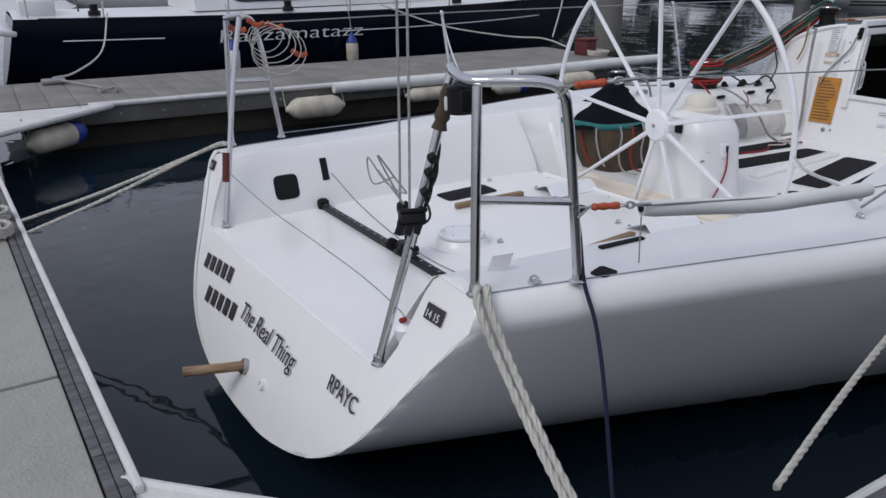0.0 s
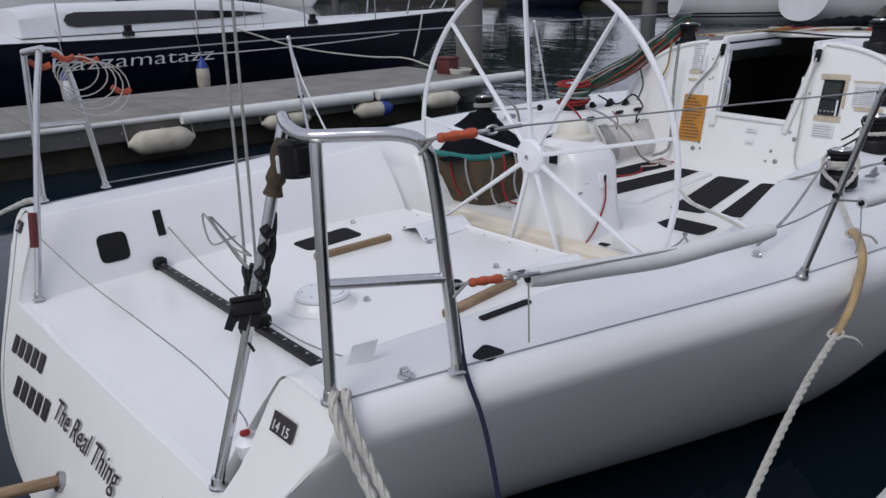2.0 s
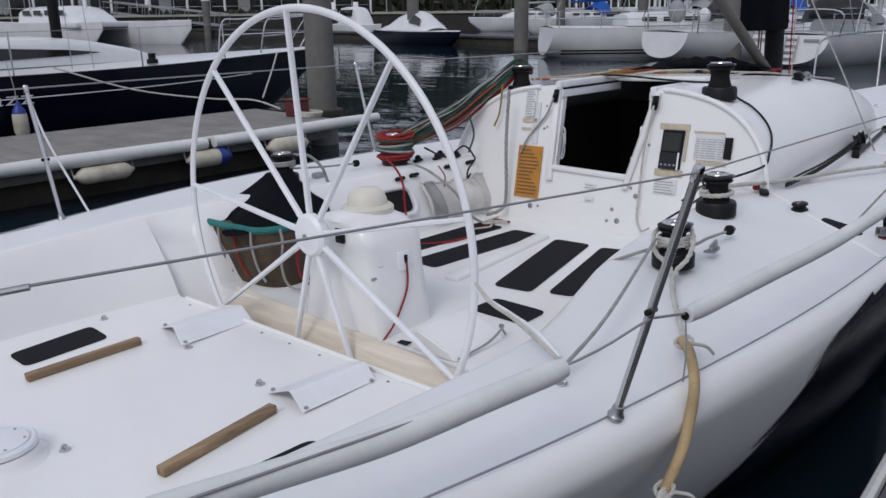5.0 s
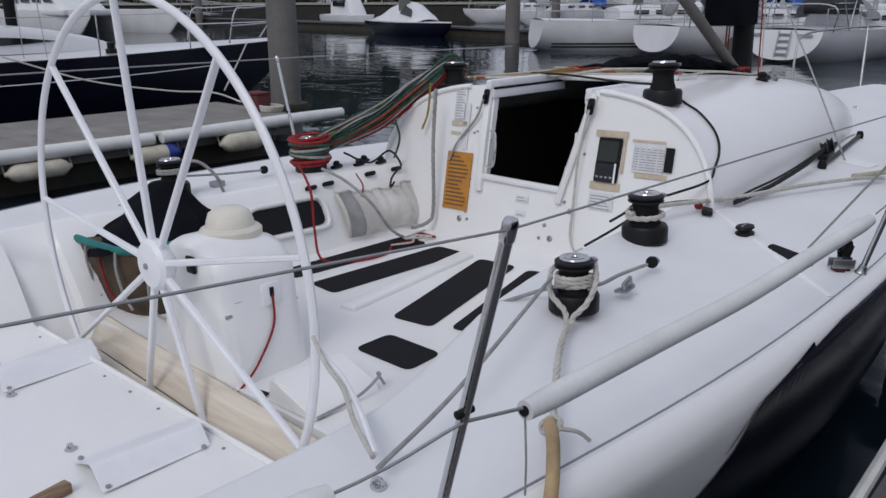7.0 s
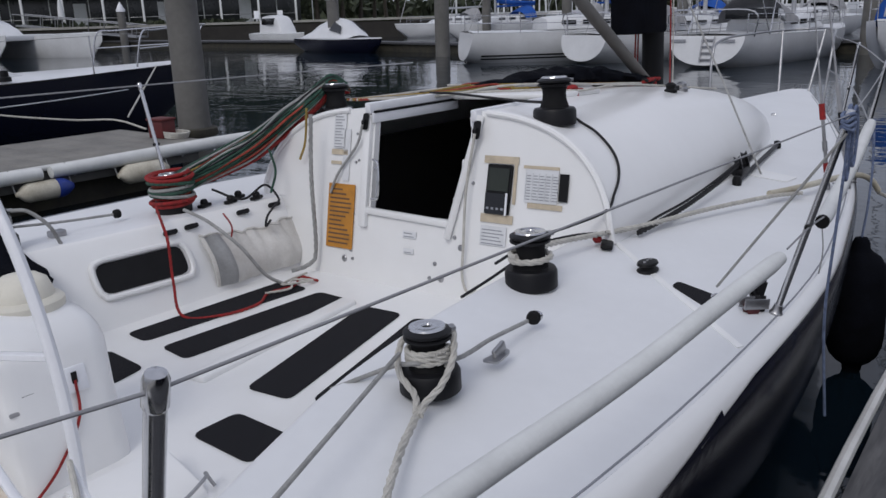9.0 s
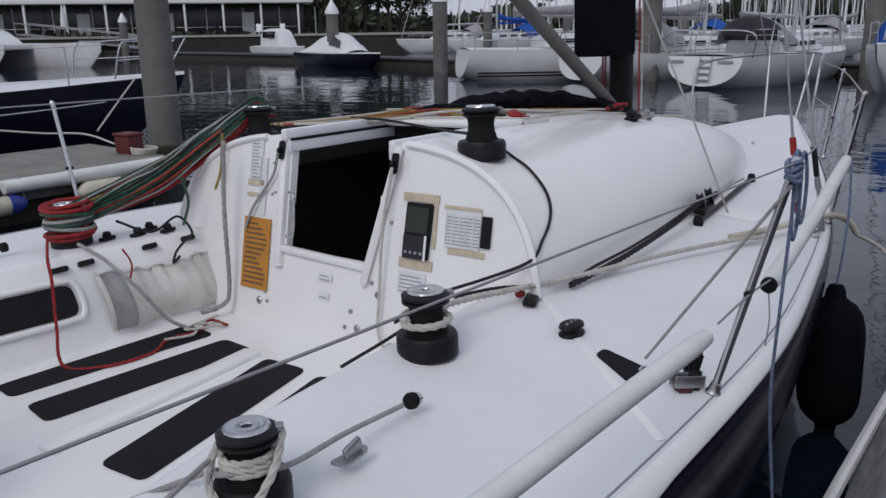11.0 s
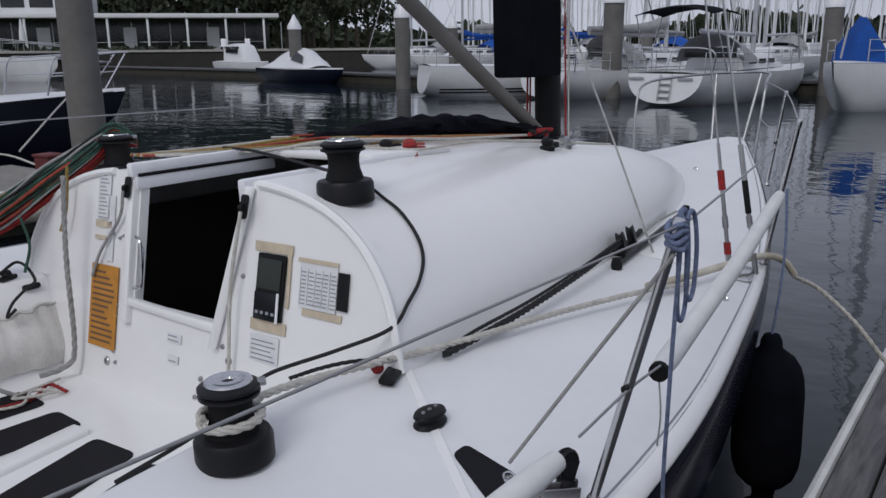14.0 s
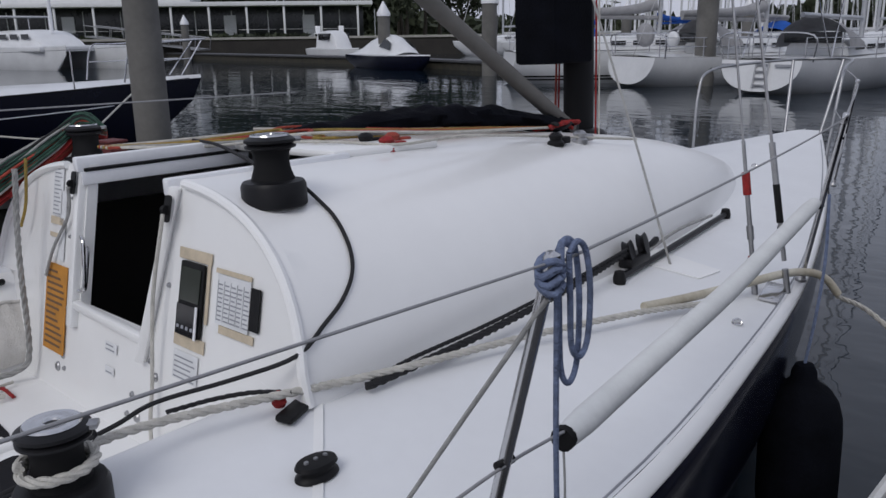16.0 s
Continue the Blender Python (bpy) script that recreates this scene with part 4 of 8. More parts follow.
# wooden sticks and folded foot plates on the after sole
for a, b in (((-0.51, 1.12), (-0.505, 1.56)), ((0.50, 1.12), (0.435, 1.54))):
    bm = nb()
    ang = math.degrees(math.atan2(b[0] - a[0], b[1] - a[1]))
    c = ((a[0] + b[0]) / 2, (a[1] + b[1]) / 2, sole_z(1.34) + 0.016)
    box(bm, c, (0.035, 0.44, 0.03), pose(0, 0, 0, 1.2, 0, -ang), 0.004)
    solo("wooden_cleat", bm, TIMBER, c, "short weathered wooden batten on the cockpit sole", "batten", "battens on the sole")
for q in ([(-0.60, 1.70), (-0.325, 1.645), (-0.343, 1.99), (-0.64, 2.03)], [(0.305, 1.61), (0.53, 1.595), (0.527, 1.915), (0.32, 1.95)]):
    z0 = sole_z(1.8) + 0.003
    a, b, c, d = (Vector((x, y, z0)) for x, y in q)
    e = thing("foot_plate", a, "white folded sheet-metal foot plate screwed to the sole", "foot plate", "folded foot plates")
    bm = nb()
    prof = [(0.0, 0.003), (0.07, 0.004), (0.60, 0.050), (0.67, 0.052), (0.72, 0.047), (0.95, 0.006), (1.0, 0.003)]
    rows = []
    for k in range(5):
        p, r = a.lerp(d, k / 4), b.lerp(c, k / 4)
        rows.append([p.lerp(r, t) + Vector((0, 0, h * (1 - 0.12 * k / 4))) for t, h in prof])
    ring_skin(bm, rows, closed=False)
    thicken(bm, (0, 0, -0.002))
    part("sheet", bm, PAINTW, e, smooth=False)
    for p in (a.lerp(b, 0.04).lerp(d, 0.06), a.lerp(b, 0.95).lerp(c, 0.06), b.lerp(c, 0.93)):
        bm = nb()
        lathe(bm, [(0.008, 0.0), (0.007, 0.006), (0.002, 0.008)], Matrix.Translation(p + Vector((0, 0, 0.005))), 10)
        part("screw", bm, DULLSTEEL, e)

bm = nb()
plate(bm, [(x, y, deck_z(x, y) + 0.003) for x, y in ((1.178, 0.70), (1.202, 0.70), (1.198, 0.90), (1.174, 0.90))], 0.004, round_to=0.008)
solo("grip_strip", bm, BLACKPAD, (1.19, 0.8, deck_z(1.19, 0.8)), "narrow black non-slip strip stuck on the side deck", "grip strip", smooth=False)
# round inspection hatch
e = thing("inspection_hatch", (0.0, 0.83, sole_z(0.83)), "round white raised inspection hatch on the after sole", "hatch")
bm = nb()
M0 = Matrix.Translation((0.02, 0.845, sole_z(0.845))) @ Matrix.Diagonal((0.80, 0.80, 0.55, 1))
lathe(bm, [(0.19, -0.002), (0.172, 0.008), (0.155, 0.035), (0.147, 0.062), (0.142, 0.07)], M0, 36)
part("collar", bm, GEL, e)
bm = nb()
lathe(bm, [(0.128, 0.064), (0.128, 0.078), (0.143, 0.080), (0.143, 0.104), (0.134, 0.114), (0.124, 0.112), (0.121, 0.100), (0.116, 0.100), (0.113, 0.114), (0.03, 0.120), (0.0, 0.121)], M0, 36)
lid = part("lid", bm, PAINTW, e)
for k in range(6):
    bm = nb()
    a = k * math.pi / 3
    lathe(bm, [(0.006, 0.112), (0.005, 0.119), (0.001, 0.120)], M0 @ Matrix.Translation((0.1 * math.cos(a), 0.1 * math.sin(a), 0)), 8)
    part("screw", bm, DULLSTEEL, lid)

# mainsheet traveller
e = thing("traveller", (0, 0.53, sole_z(0.53)), "black traveller track across the cockpit with a mainsheet car", "traveller")
bm = nb()
box(bm, (0, 0.53, sole_z(0.53) + 0.016), (1.98, 0.036, 0.03), None, 0.004)
part("track", bm, ALLOY, e)
for s in (1, -1):
    bm = nb()
    lathe(bm, [(0.0, 0), (0.03, 0.002), (0.034, 0.02), (0.034, 0.045), (0.022, 0.056), (0, 0.058)], Matrix.Translation((s * 0.985, 0.53, sole_z(0.53))), 16)
    part("end_stop", bm, BLACK, e)
for k in range(24):
    bm = nb()
    lathe(bm, [(0.0075, 0), (0.007, 0.0025), (0, 0.003)], Matrix.Translation((-0.94 + 1.88 * k / 23, 0.53, sole_z(0.53) + 0.0305)), 8)
    part("track_bolt", bm, DULLSTEEL, e)
bm = nb()
box(bm, (0.05, 0.53, 0.70), (0.15, 0.075, 0.045), None, 0.012)
car = part("car", bm, BLACK, e)
for s in (1, -1):
    bm = nb()
    lathe(bm, [(0.02, -0.012), (0.03, -0.008), (0.024, 0), (0.03, 0.008), (0.02, 0.012)], Matrix.Translation((0.05 + s * 0.06, 0.49, 0.71)) @ pose(0, 0, 0, 0, 90, 0), 16)
    part("sheave", bm, ALLOY, car)
bm = nb()
for z, r in ((0.80, 0.04), (0.885, 0.034)):
    for yy in (-0.016, 0.016):
        lathe(bm, [(r * 0.6, -0.003), (r, -0.002), (r, 0.002), (r * 0.6, 0.003)], Matrix.Translation((0.045, 0.53 + yy, z)) @ pose(0, 0, 0, 90, 0, 0), 20)
    lathe(bm, [(r * 0.8, -0.012), (r * 0.65, 0), (r * 0.8, 0.012)], Matrix.Translation((0.045, 0.53, z)) @ pose(0, 0, 0, 90, 0, 0), 20)
box(bm, (0.045, 0.53, 0.84), (0.03, 0.05, 0.13), None, 0.008)
box(bm, (0.10, 0.525, 0.80), (0.10, 0.03, 0.035), pose(0, 0, 0, 0, 25, 0), 0.006)
box(bm, (0.14, 0.52, 0.775), (0.025, 0.05, 0.07), pose(0, 0, 0, 0, 25, 0), 0.006)
part("mainsheet_block", bm, BLACK, e, "black mainsheet block with a cam cleat")
bm = nb()
for dx in (-0.01, 0.085):
    tube(bm, [(0.02 + dx, 0.53, 0.86), (0.05 + dx, 0.53, 1.3), (0.085 + dx, 0.53, 2.0), (0.17 + dx, 0.55, 3.6)], 0.006, 8, 4)
part("mainsheet", bm, ROPEG, e, "grey mainsheet falls leading up out of sight")
line_thing("control_line", [(-1.06, 0.62, 0.83), (-0.6, 0.6, 0.74), (0.0, 0.56, 0.70), (0.5, 0.55, 0.71), (0.93, 0.62, 0.76)], 0.0035, ROPEG, "thin grey traveller control line across the cockpit")
line_thing("safety_wire", [(-1.03, 0.02, 0.93), (-0.42, 0.06, 0.848), (0.07, 0.10, 0.808), (0.505, 0.12, 0.785), (0.86, 0.09, 0.79), (1.02, 0.05, 0.81)], 0.0026, ROPEG, "slack grey line across the open transom")
line_thing("rope_coil", [(0.02, 0.5, 1.03), (-0.12, 0.46, 0.98), (-0.14, 0.45, 1.10), (-0.02, 0.48, 1.0), (0.14, 0.5, 0.98), (0.25, 0.4, 1.08), (0.3, 0.3, 1.2), (0.26, 0.4, 1.02), (0.1, 0.5, 0.93), (-0.08, 0.47, 1.05)], 0.004, ROPEG, "loose loops of thin grey line")

bm = nb()
plate(bm, [(1.176, 0.257, 0.972), (1.183, 0.28, 1.030), (1.204, 0.343, 1.035), (1.199, 0.326, 0.982)], 0.003)
solo("paper_sheet", bm, PAPER, (1.19, 0.30, 0.98), "small white plastic flap standing on the coaming edge", "flap", smooth=False)

# fittings on the port cockpit side
bm = nb()


def port_wall(y, z):
    f, w = lerp_table(SOLEW, y), lerp_table(INNER, y)
    zi, zf = deck_z(-w, y), sole_z(y)
    t = min(1.0, max(0.0, (z - zf - 0.02) / (zi - 0.045 - zf)))
    return -(f + (w - 0.02 - f) * t ** 1.2)


def wall_plate(y0, y1, z0, z1, lift=0.004, thick=0.012, rnd=0.02, lean=0.0):
    b = nb()
    q = [(y0 + lean, z1), (y1 + lean, z1), (y1, z0), (y0, z0)]
    plate(b, [(port_wall(y, z) + lift, y, z) for y, z in q], thick, round_to=rnd)
    return b


solo("vent_cover", wall_plate(0.27, 0.41, 0.73, 0.86, rnd=0.035), BLACK, (-1.17, 0.34, 0.8), "black rounded square cover on the cockpit side", "cover", smooth=False)
solo("jam_cleat", wall_plate(0.56, 0.60, 0.80, 0.92, rnd=0.006), BLACK, (-1.17, 0.58, 0.85), "narrow black fitting on the cockpit side", "cleat", smooth=False)
bm = nb()
lathe(bm, [(0.028, 0), (0.030, 0.006), (0.02, 0.01), (0.014, 0.004), (0.012, -0.01)], Matrix.Translation((-1.02, 0.10, 0.757)) @ pose(0, 0, 0, 0, 70, 0), 20)
solo("drain_fitting", bm, PAINTW, (-1.055, 0.11, 0.74), "small round white drain fitting", "drain")

# port coaming: portlight, mesh bag, clutches
e = thing("portlight", (-0.7, 3.07, 0.95), "dark rounded portlight with a white rim in the cockpit side", "window")
part("rim", wall_plate(2.98, 3.44, 0.825, 0.995, 0.001, 0.012, 0.05), GEL, e, smooth=False)
bm = nb()
tube(bm, [(port_wall(yy, zz) + 0.012, yy, zz) for yy, zz in ((3.05, 0.985), (3.37, 0.985), (3.415, 0.972), (3.43, 0.94), (3.43, 0.88), (3.415, 0.848), (3.37, 0.835), (3.05, 0.835), (3.005, 0.848), (2.99, 0.88), (2.99, 0.94), (3.005, 0.972), (3.05, 0.985))], 0.013, 8, 4)
part("rim_bead", bm, GEL, e)
part("pane", wall_plate(3.01, 3.41, 0.85, 0.97, 0.008, 0.008, 0.042), BLACK, e, "dark tinted pane", smooth=False)
e = thing("mesh_bag", (-0.62, 3.65, 0.85), "grey-white mesh storage bag slung on the cockpit side", "bag")
bm = nb()
rows = []
for i in range(41):
    y = 3.51 + 0.57 * i / 40
    col = []
    for k in range(19):
        q = k / 18
        z = 0.755 + (0.238 - 0.012 * i / 40) * q - (0.022 * math.sin(math.pi * i / 40) + 0.006 * math.sin(i * 0.9)) * q
        belly = 0.05 * math.sin(math.pi * min(1, (1 - q) * 0.9 + 0.05)) * (0.5 + 0.5 * math.sin(math.pi * i / 40))
        belly += 0.022 * noise.noise(Vector((y * 9, z * 5, 0.3))) + 0.012 * noise.noise(Vector((y * 26 + z * 14, z * 9, 2.0))) * (1 - 0.5 * q)
        belly += 0.009 * math.sin(i * 1.35 + 0.8 * math.sin(i * 0.37)) * q ** 2
        belly = max(belly, 0.0)
        col.append(Vector((port_wall(min(y, 4.0), z) + 0.012 + belly, y, z)))
    rows.append(col)
ring_skin(bm, rows, closed=False)
thicken(bm, (-0.006, 0, 0))
part("cloth", bm, MESHBAG, e)
bm = nb()
tube(bm, [Vector(r[-1]) + Vector((0.004, 0, 0)) for r in rows], 0.006, 6, 2)
part("hem", bm, MESHBAG, e)
bm = nb()
ring_skin(bm, [[v + Vector((0.004, 0, 0)) for v in col] for col in rows[1:8]], closed=False)
thicken(bm, (-0.003, 0, 0))
part("net_panel", bm, MESHGREY, e, "grey netting along one edge")
for k, (y, z) in enumerate(((3.39, 1.03), (3.50, 1.035), (3.79, 1.045), (3.98, 1.045))):
    bm = nb()
    x = port_wall(min(y, 3.99), z)
    box(bm, (x + 0.012, y, z), (0.026, 0.070, 0.022), pose(0, 0, 0, 0, -35, 0), 0.008)
    box(bm, (x + 0.026, y, z), (0.006, 0.03, 0.012), pose(0, 0, 0, 0, -35, 0), 0.002)
    solo("rope_exit", bm, BLACK, (x, y, z), "black rope exit fitting on the coaming edge", "fitting", "rope exits on the coaming")
line_thing("red_line", [(-1.0, 3.42, 1.13), (-0.82, 3.33, 1.09), (-0.745, 3.30, 1.02), (-0.70, 3.27, 0.85), (-0.60, 3.23, 0.725), (-0.46, 3.33, 0.722), (-0.43, 3.5, 0.725), (-0.50, 3.62, 0.73), (-0.47, 3.75, 0.735), (-0.54, 3.85, 0.74), (-0.43, 3.86, 0.735)], 0.007, ROPER, "red braided line fallen onto the cockpit sole", laid=True, turns=12, step=8)
line_thing("pink_line", [(-0.50, 3.60, 0.735), (-0.44, 3.7, 0.74), (-0.52, 3.78, 0.745), (-0.43, 3.83, 0.745), (-0.5, 3.7, 0.75), (-0.55, 3.9, 0.745)], 0.006, ROPEW, "pinkish-white line end beside the red line", laid=True, turns=12)
line_thing("grey_tail", [(-0.9, 3.5, 1.11), (-0.74, 3.52, 1.06), (-0.60, 3.57, 0.95), (-0.56, 3.66, 0.80), (-0.52, 3.74, 0.735)], 0.008, ROPEG, "grey rope tail hanging over the bag")
line_thing("red_tail", [(-0.77, 3.62, 1.08), (-0.73, 3.63, 1.02), (-0.72, 3.61, 0.96)], 0.004, ROPER, "thin red line hanging from the coaming")
line_thing("grey_halyard_tail", [(-0.545, 4.02, 1.50), (-0.55, 3.99, 1.2), (-0.545, 3.97, 0.85), (-0.56, 3.93, 0.78), (-0.60, 3.85, 0.76)], 0.011, ROPEG, "grey rope hanging beside the companionway", laid=True, turns=9)

# ---- winches ----


def winch(x, y, z, s, tail=True, label="black deck winch on the side deck", top=STEEL):
    e = thing("winch", (x, y, z), label, "winch", "deck winches")
    M = Matrix.Translation((x, y, z)) @ Matrix.Scale(s, 4)
    bm = nb()
    lathe(bm, [(0.082, 0), (0.086, 0.004), (0.086, 0.055), (0.080, 0.066), (0.058, 0.070)], M, 36)
    part("base", bm, ALLOY, e)
    bm = nb()
    lathe(bm, [(0.058, 0.068), (0.056, 0.075), (0.048, 0.10), (0.046, 0.12), (0.048, 0.14), (0.056, 0.152)], M, 36)
    part("drum", bm, RUBBER, e)
    bm = nb()
    lathe(bm, [(0.056, 0.150), (0.066, 0.153), (0.067, 0.158), (0.058, 0.163), (0.067, 0.168), (0.067, 0.175), (0.054, 0.182), (0.03, 0.184)], M, 36)
    jaw = part("self_tailer", bm, ALLOY, e)
    bm = nb()
    lathe(bm, [(0.052, 0.1835), (0.050, 0.188), (0.036, 0.189), (0.030, 0.186), (0.020, 0.188), (0.015, 0.188), (0.011, 0.180), (0, 0.178)], M, 30)
    part("top_cap", bm, top, e, "metal cap with a handle socket")
    if tail:
        bm = nb()
        box(bm, M @ Vector((0.03, 0.045, 0.172)), (0.03 * s, 0.05 * s, 0.012 * s), pose(0, 0, 0, 0, 0, -35), 0.003)
        part("feeder_arm", bm, DULLSTEEL, jaw)
    return e


W1, W2, W3 = (1.195, 2.765, 1.012), (1.005, 3.51, 1.03), (0.645, 4.27, 1.452)
winch(*W1, 0.87, label="black self-tailing winch with white rope on it")
winch(*W2, 0.99, label="black winch with a laid white rope round its drum")
winch(*W3, 1.02, label="black winch on the coachroof")
winch(-1.085, 2.74, 1.075, 0.95, label="black winch on the far coaming")
winch(-1.06, 3.55, 1.075, 1.0, label="black winch under a rope bundle")
winch(-0.70, 4.34, 1.43, 1.02, label="black winch on the far coachroof")

c = Vector(W1)
pts = [c + Vector((0.051 * math.cos(a), 0.051 * math.sin(a), 0.075 + 0.012 * a / 6.28)) for a in (i * 0.45 for i in range(44))]
line_thing("winch_turns", pts, 0.0075, ROPEW, "turns of white rope on a winch drum", laid=True, turns=14, step=2)
line_thing("winch_loop", [c + Vector(v) for v in ((-0.058, 0.02, 0.14), (-0.062, -0.03, 0.11), (-0.03, -0.075, 0.065), (0.03, -0.092, 0.03), (0.07, -0.135, 0.012))], 0.0085, ROPEW, "white laid rope led aft from a winch", laid=True, turns=11)
line_thing("winch_loop", [c + Vector(v) for v in ((0.035, 0.055, 0.14), (0.075, 0.0, 0.10), (0.085, -0.06, 0.055), (0.07, -0.10, 0.025), (0.085, -0.14, 0.012))], 0.0085, ROPEW, "white laid rope crossed over a winch", laid=True, turns=11)
line_thing("runner_tail", [(1.19, 3.20, 1.045), (1.21, 3.0, 1.065), (1.25, 2.80, 1.09), (1.19, 2.70, 1.10), (1.10, 2.74, 1.06), (1.0, 2.62, 1.02)], 0.006, ROPEG, "grey runner line led to a winch")
line_thing("backstay_line", [(1.39, 1.80, 1.0), (1.34, 2.1, 1.05), (1.16, 2.70, 1.12)], 0.0055, ROPEG, "grey line from a deck eye up to a winch")
c = Vector(W2)
pts = [c + Vector((0.064 * math.cos(a), 0.064 * math.sin(a), 0.085 + 0.016 * a / 6.28)) for a in (i * 0.4 for i in range(30))]
pts = [(1.30, 5.45, 0.995), (1.235, 5.22, 1.02), (1.12, 4.75, 1.045), (1.04, 4.3, 1.065), (0.99, 4.0, 1.09), (0.96, 3.75, 1.115), tuple(c + Vector((-0.03, 0.09, 0.10)))] + [tuple(v) for v in pts[4:28]]
line_thing("laid_white_rope", pts, 0.0105, ROPEW, "thick white laid rope from the side deck to a winch", laid=True, turns=11, step=3)
line_thing("sheet_tail", [tuple(c + Vector((-0.06, 0.0, 0.155))), tuple(c + Vector((-0.10, 0.06, 0.14))), (0.90, 3.62, 1.10), (0.89, 3.5, 1.065), (0.88, 3.3, 1.035)], 0.005, ROPEK, "black line over the cockpit coaming")
line_thing("sheet_tail", [(1.0, 4.03, 1.09), (0.92, 3.98, 1.085), (0.88, 3.9, 1.085), (0.89, 3.78, 1.10)], 0.006, ROPEK, "black line from a clutch to a winch", laid=True, turns=14)
line_thing("roof_line", [(0.60, 4.35, 1.53)] + [(x, y, roof_z(x, y) + 0.008) for x, y in ((0.70, 4.375), (0.78, 4.365), (0.86, 4.34), (0.91, 4.304), (0.945, 4.24), (0.968, 4.16))] + [(0.985, 4.06, 1.165), (0.89, 3.95, 1.12), (0.8, 3.8, 1.09), (0.81, 3.7, 1.075), (0.8, 3.6, 1.055)], 0.0055, ROPEK, "black line hanging from the coachroof winch")
line_thing("roof_line", [(0.60, 4.27, 1.54), (0.35, 4.4, 1.535), (-0.1, 4.55, 1.55), (-0.35, 4.6, 1.55)], 0.006, ROPEK, "black line led across the coachroof")

# ---- side deck gear ----
e = thing("jib_track", (0.95, 5.5, 1.06), "black jib track on the side deck with its car", "track")
JT = [(0.985, 5.46), (0.96, 5.65), (0.93, 5.87), (0.88, 6.2), (0.806, 6.7)]
bm = nb()
tube(bm, [(x, y, deck_z(x, y) + 0.02) for x, y in JT], 0.013, 6, 6)
part("track", bm, ALLOY, e)
for x, y in (JT[0], JT[-1]):
    bm = nb()
    lathe(bm, [(0.022, 0), (0.024, 0.02), (0.018, 0.045), (0, 0.05)], Matrix.Translation((x, y, deck_z(x, y))), 14)
    part("end_stop", bm, BLACK, e)
bm = nb()
z = deck_z(0.945, 5.63)
box(bm, (0.945, 5.63, z + 0.045), (0.06, 0.17, 0.04), pose(0, 0, 0, 0, 0, 6), 0.012)
for dz, dy in ((0.085, -0.05), (0.095, 0.05)):
    lathe(bm, [(0.022, -0.018), (0.042, -0.015), (0.030, 0), (0.042, 0.015), (0.022, 0.018)], Matrix.Translation((0.948, 5.63 + dy, z + dz)) @ pose(0, 0, 0, 0, 75, 20), 20)
box(bm, (0.938, 5.75, z + 0.07), (0.02, 0.12, 0.02), pose(0, 0, 0, 20, 0, 0), 0.004)
part("car", bm, ALLOY, e, "black jib car with sheaves")
bm = nb()
tube(bm, [(0.96, 5.68, z + 0.06), (0.90, 6.05, z + 0.075), (0.83, 6.5, z + 0.05)], 0.006, 6, 4)
part("adjuster_line", bm, ROPEG, e)
line_thing("jib_sheet", [(1.04, 4.22, 1.05), (1.045, 4.38, 1.055), (1.04, 4.70, 1.065), (1.005, 5.15, 1.08), (0.955, 5.56, 1.10)], 0.0115, ROPEK, "thick black jib sheet along the deck", laid=True, turns=10)
line_thing("jib_sheet", [(0.96, 5.56, 1.115), (1.005, 5.1, 1.095), (1.03, 4.7, 1.08), (1.03, 4.38, 1.07), (1.035, 4.24, 1.055)], 0.006, ROPEK, "black flecked sheet doubled along the deck", laid=True, turns=14)

e = thing("rope_clutch", (1.0, 4.05, 1.06), "black rope clutch with a red cam on the side deck", "clutch")
bm = nb()
box(bm, (1.005, 4.03, deck_z(1.0, 4.05) + 0.012), (0.045, 0.11, 0.018), pose(0, 0, 0, 0, 6, 25), 0.007)
part("base", bm, BLACK, e)
bm = nb()
lathe(bm, [(0.012, 0), (0.018, 0.010), (0.014, 0.024), (0.006, 0.038), (0, 0.040)], Matrix.Translation((0.975, 4.01, deck_z(1, 4) + 0.02)), 14)
part("cam", bm, ROPER, e, "red cam lever")

e = thing("deck_plug", (1.195, 3.225, 1.02), "black rubber-ended line stopper on the side deck", "stopper")
bm = nb()
lathe(bm, [(0.009, -0.013), (0.018, -0.011), (0.021, 0.0), (0.018, 0.011), (0.009, 0.013)], Matrix.Translation((1.195, 3.225, 1.048)) @ pose(0, 0, 0, 90, 0, 5), 18)
part("ball", bm, RUBBER, e)
bm = nb()
lathe(bm, [(0.012, -0.004), (0.015, 0.0), (0.012, 0.010), (0.005, 0.011)], Matrix.Translation((1.198, 3.245, 1.049)) @ pose(0, 0, 0, 90, 0, 5), 18)
part("eye", bm, STEEL, e)
bm = nb()
plate(bm, [(1.225, 2.93, 1.028), (1.265, 2.945, 1.024), (1.255, 3.02, 1.027), (1.235, 3.03, 1.029)], 0.006, round_to=0.012)
box(bm, (1.243, 2.985, 1.045), (0.012, 0.05, 0.03), pose(0, 0, 0, 20, 0, 0), 0.004)
solo("wedge_fairlead", bm, DULLSTEEL, (1.24, 2.98, 1.03), "small grey wedge fairlead on the side deck", "fairlead")
e = thing("cheek_block", (1.245, 3.90, 1.015), "black oval cheek block on the side deck", "block")
bm = nb()
lathe(bm, [(0.048, 0), (0.052, 0.006), (0.05, 0.012), (0.038, 0.02), (0.038, 0.03), (0.05, 0.036), (0.046, 0.046), (0.02, 0.05), (0, 0.05)], Matrix.Translation((1.212, 3.93, deck_z(1.212, 3.93) - 0.004)) @ Matrix.Diagonal((0.68, 1.0, 0.8, 1)), 26)
part("body", bm, BLACK, e)
bm = nb()
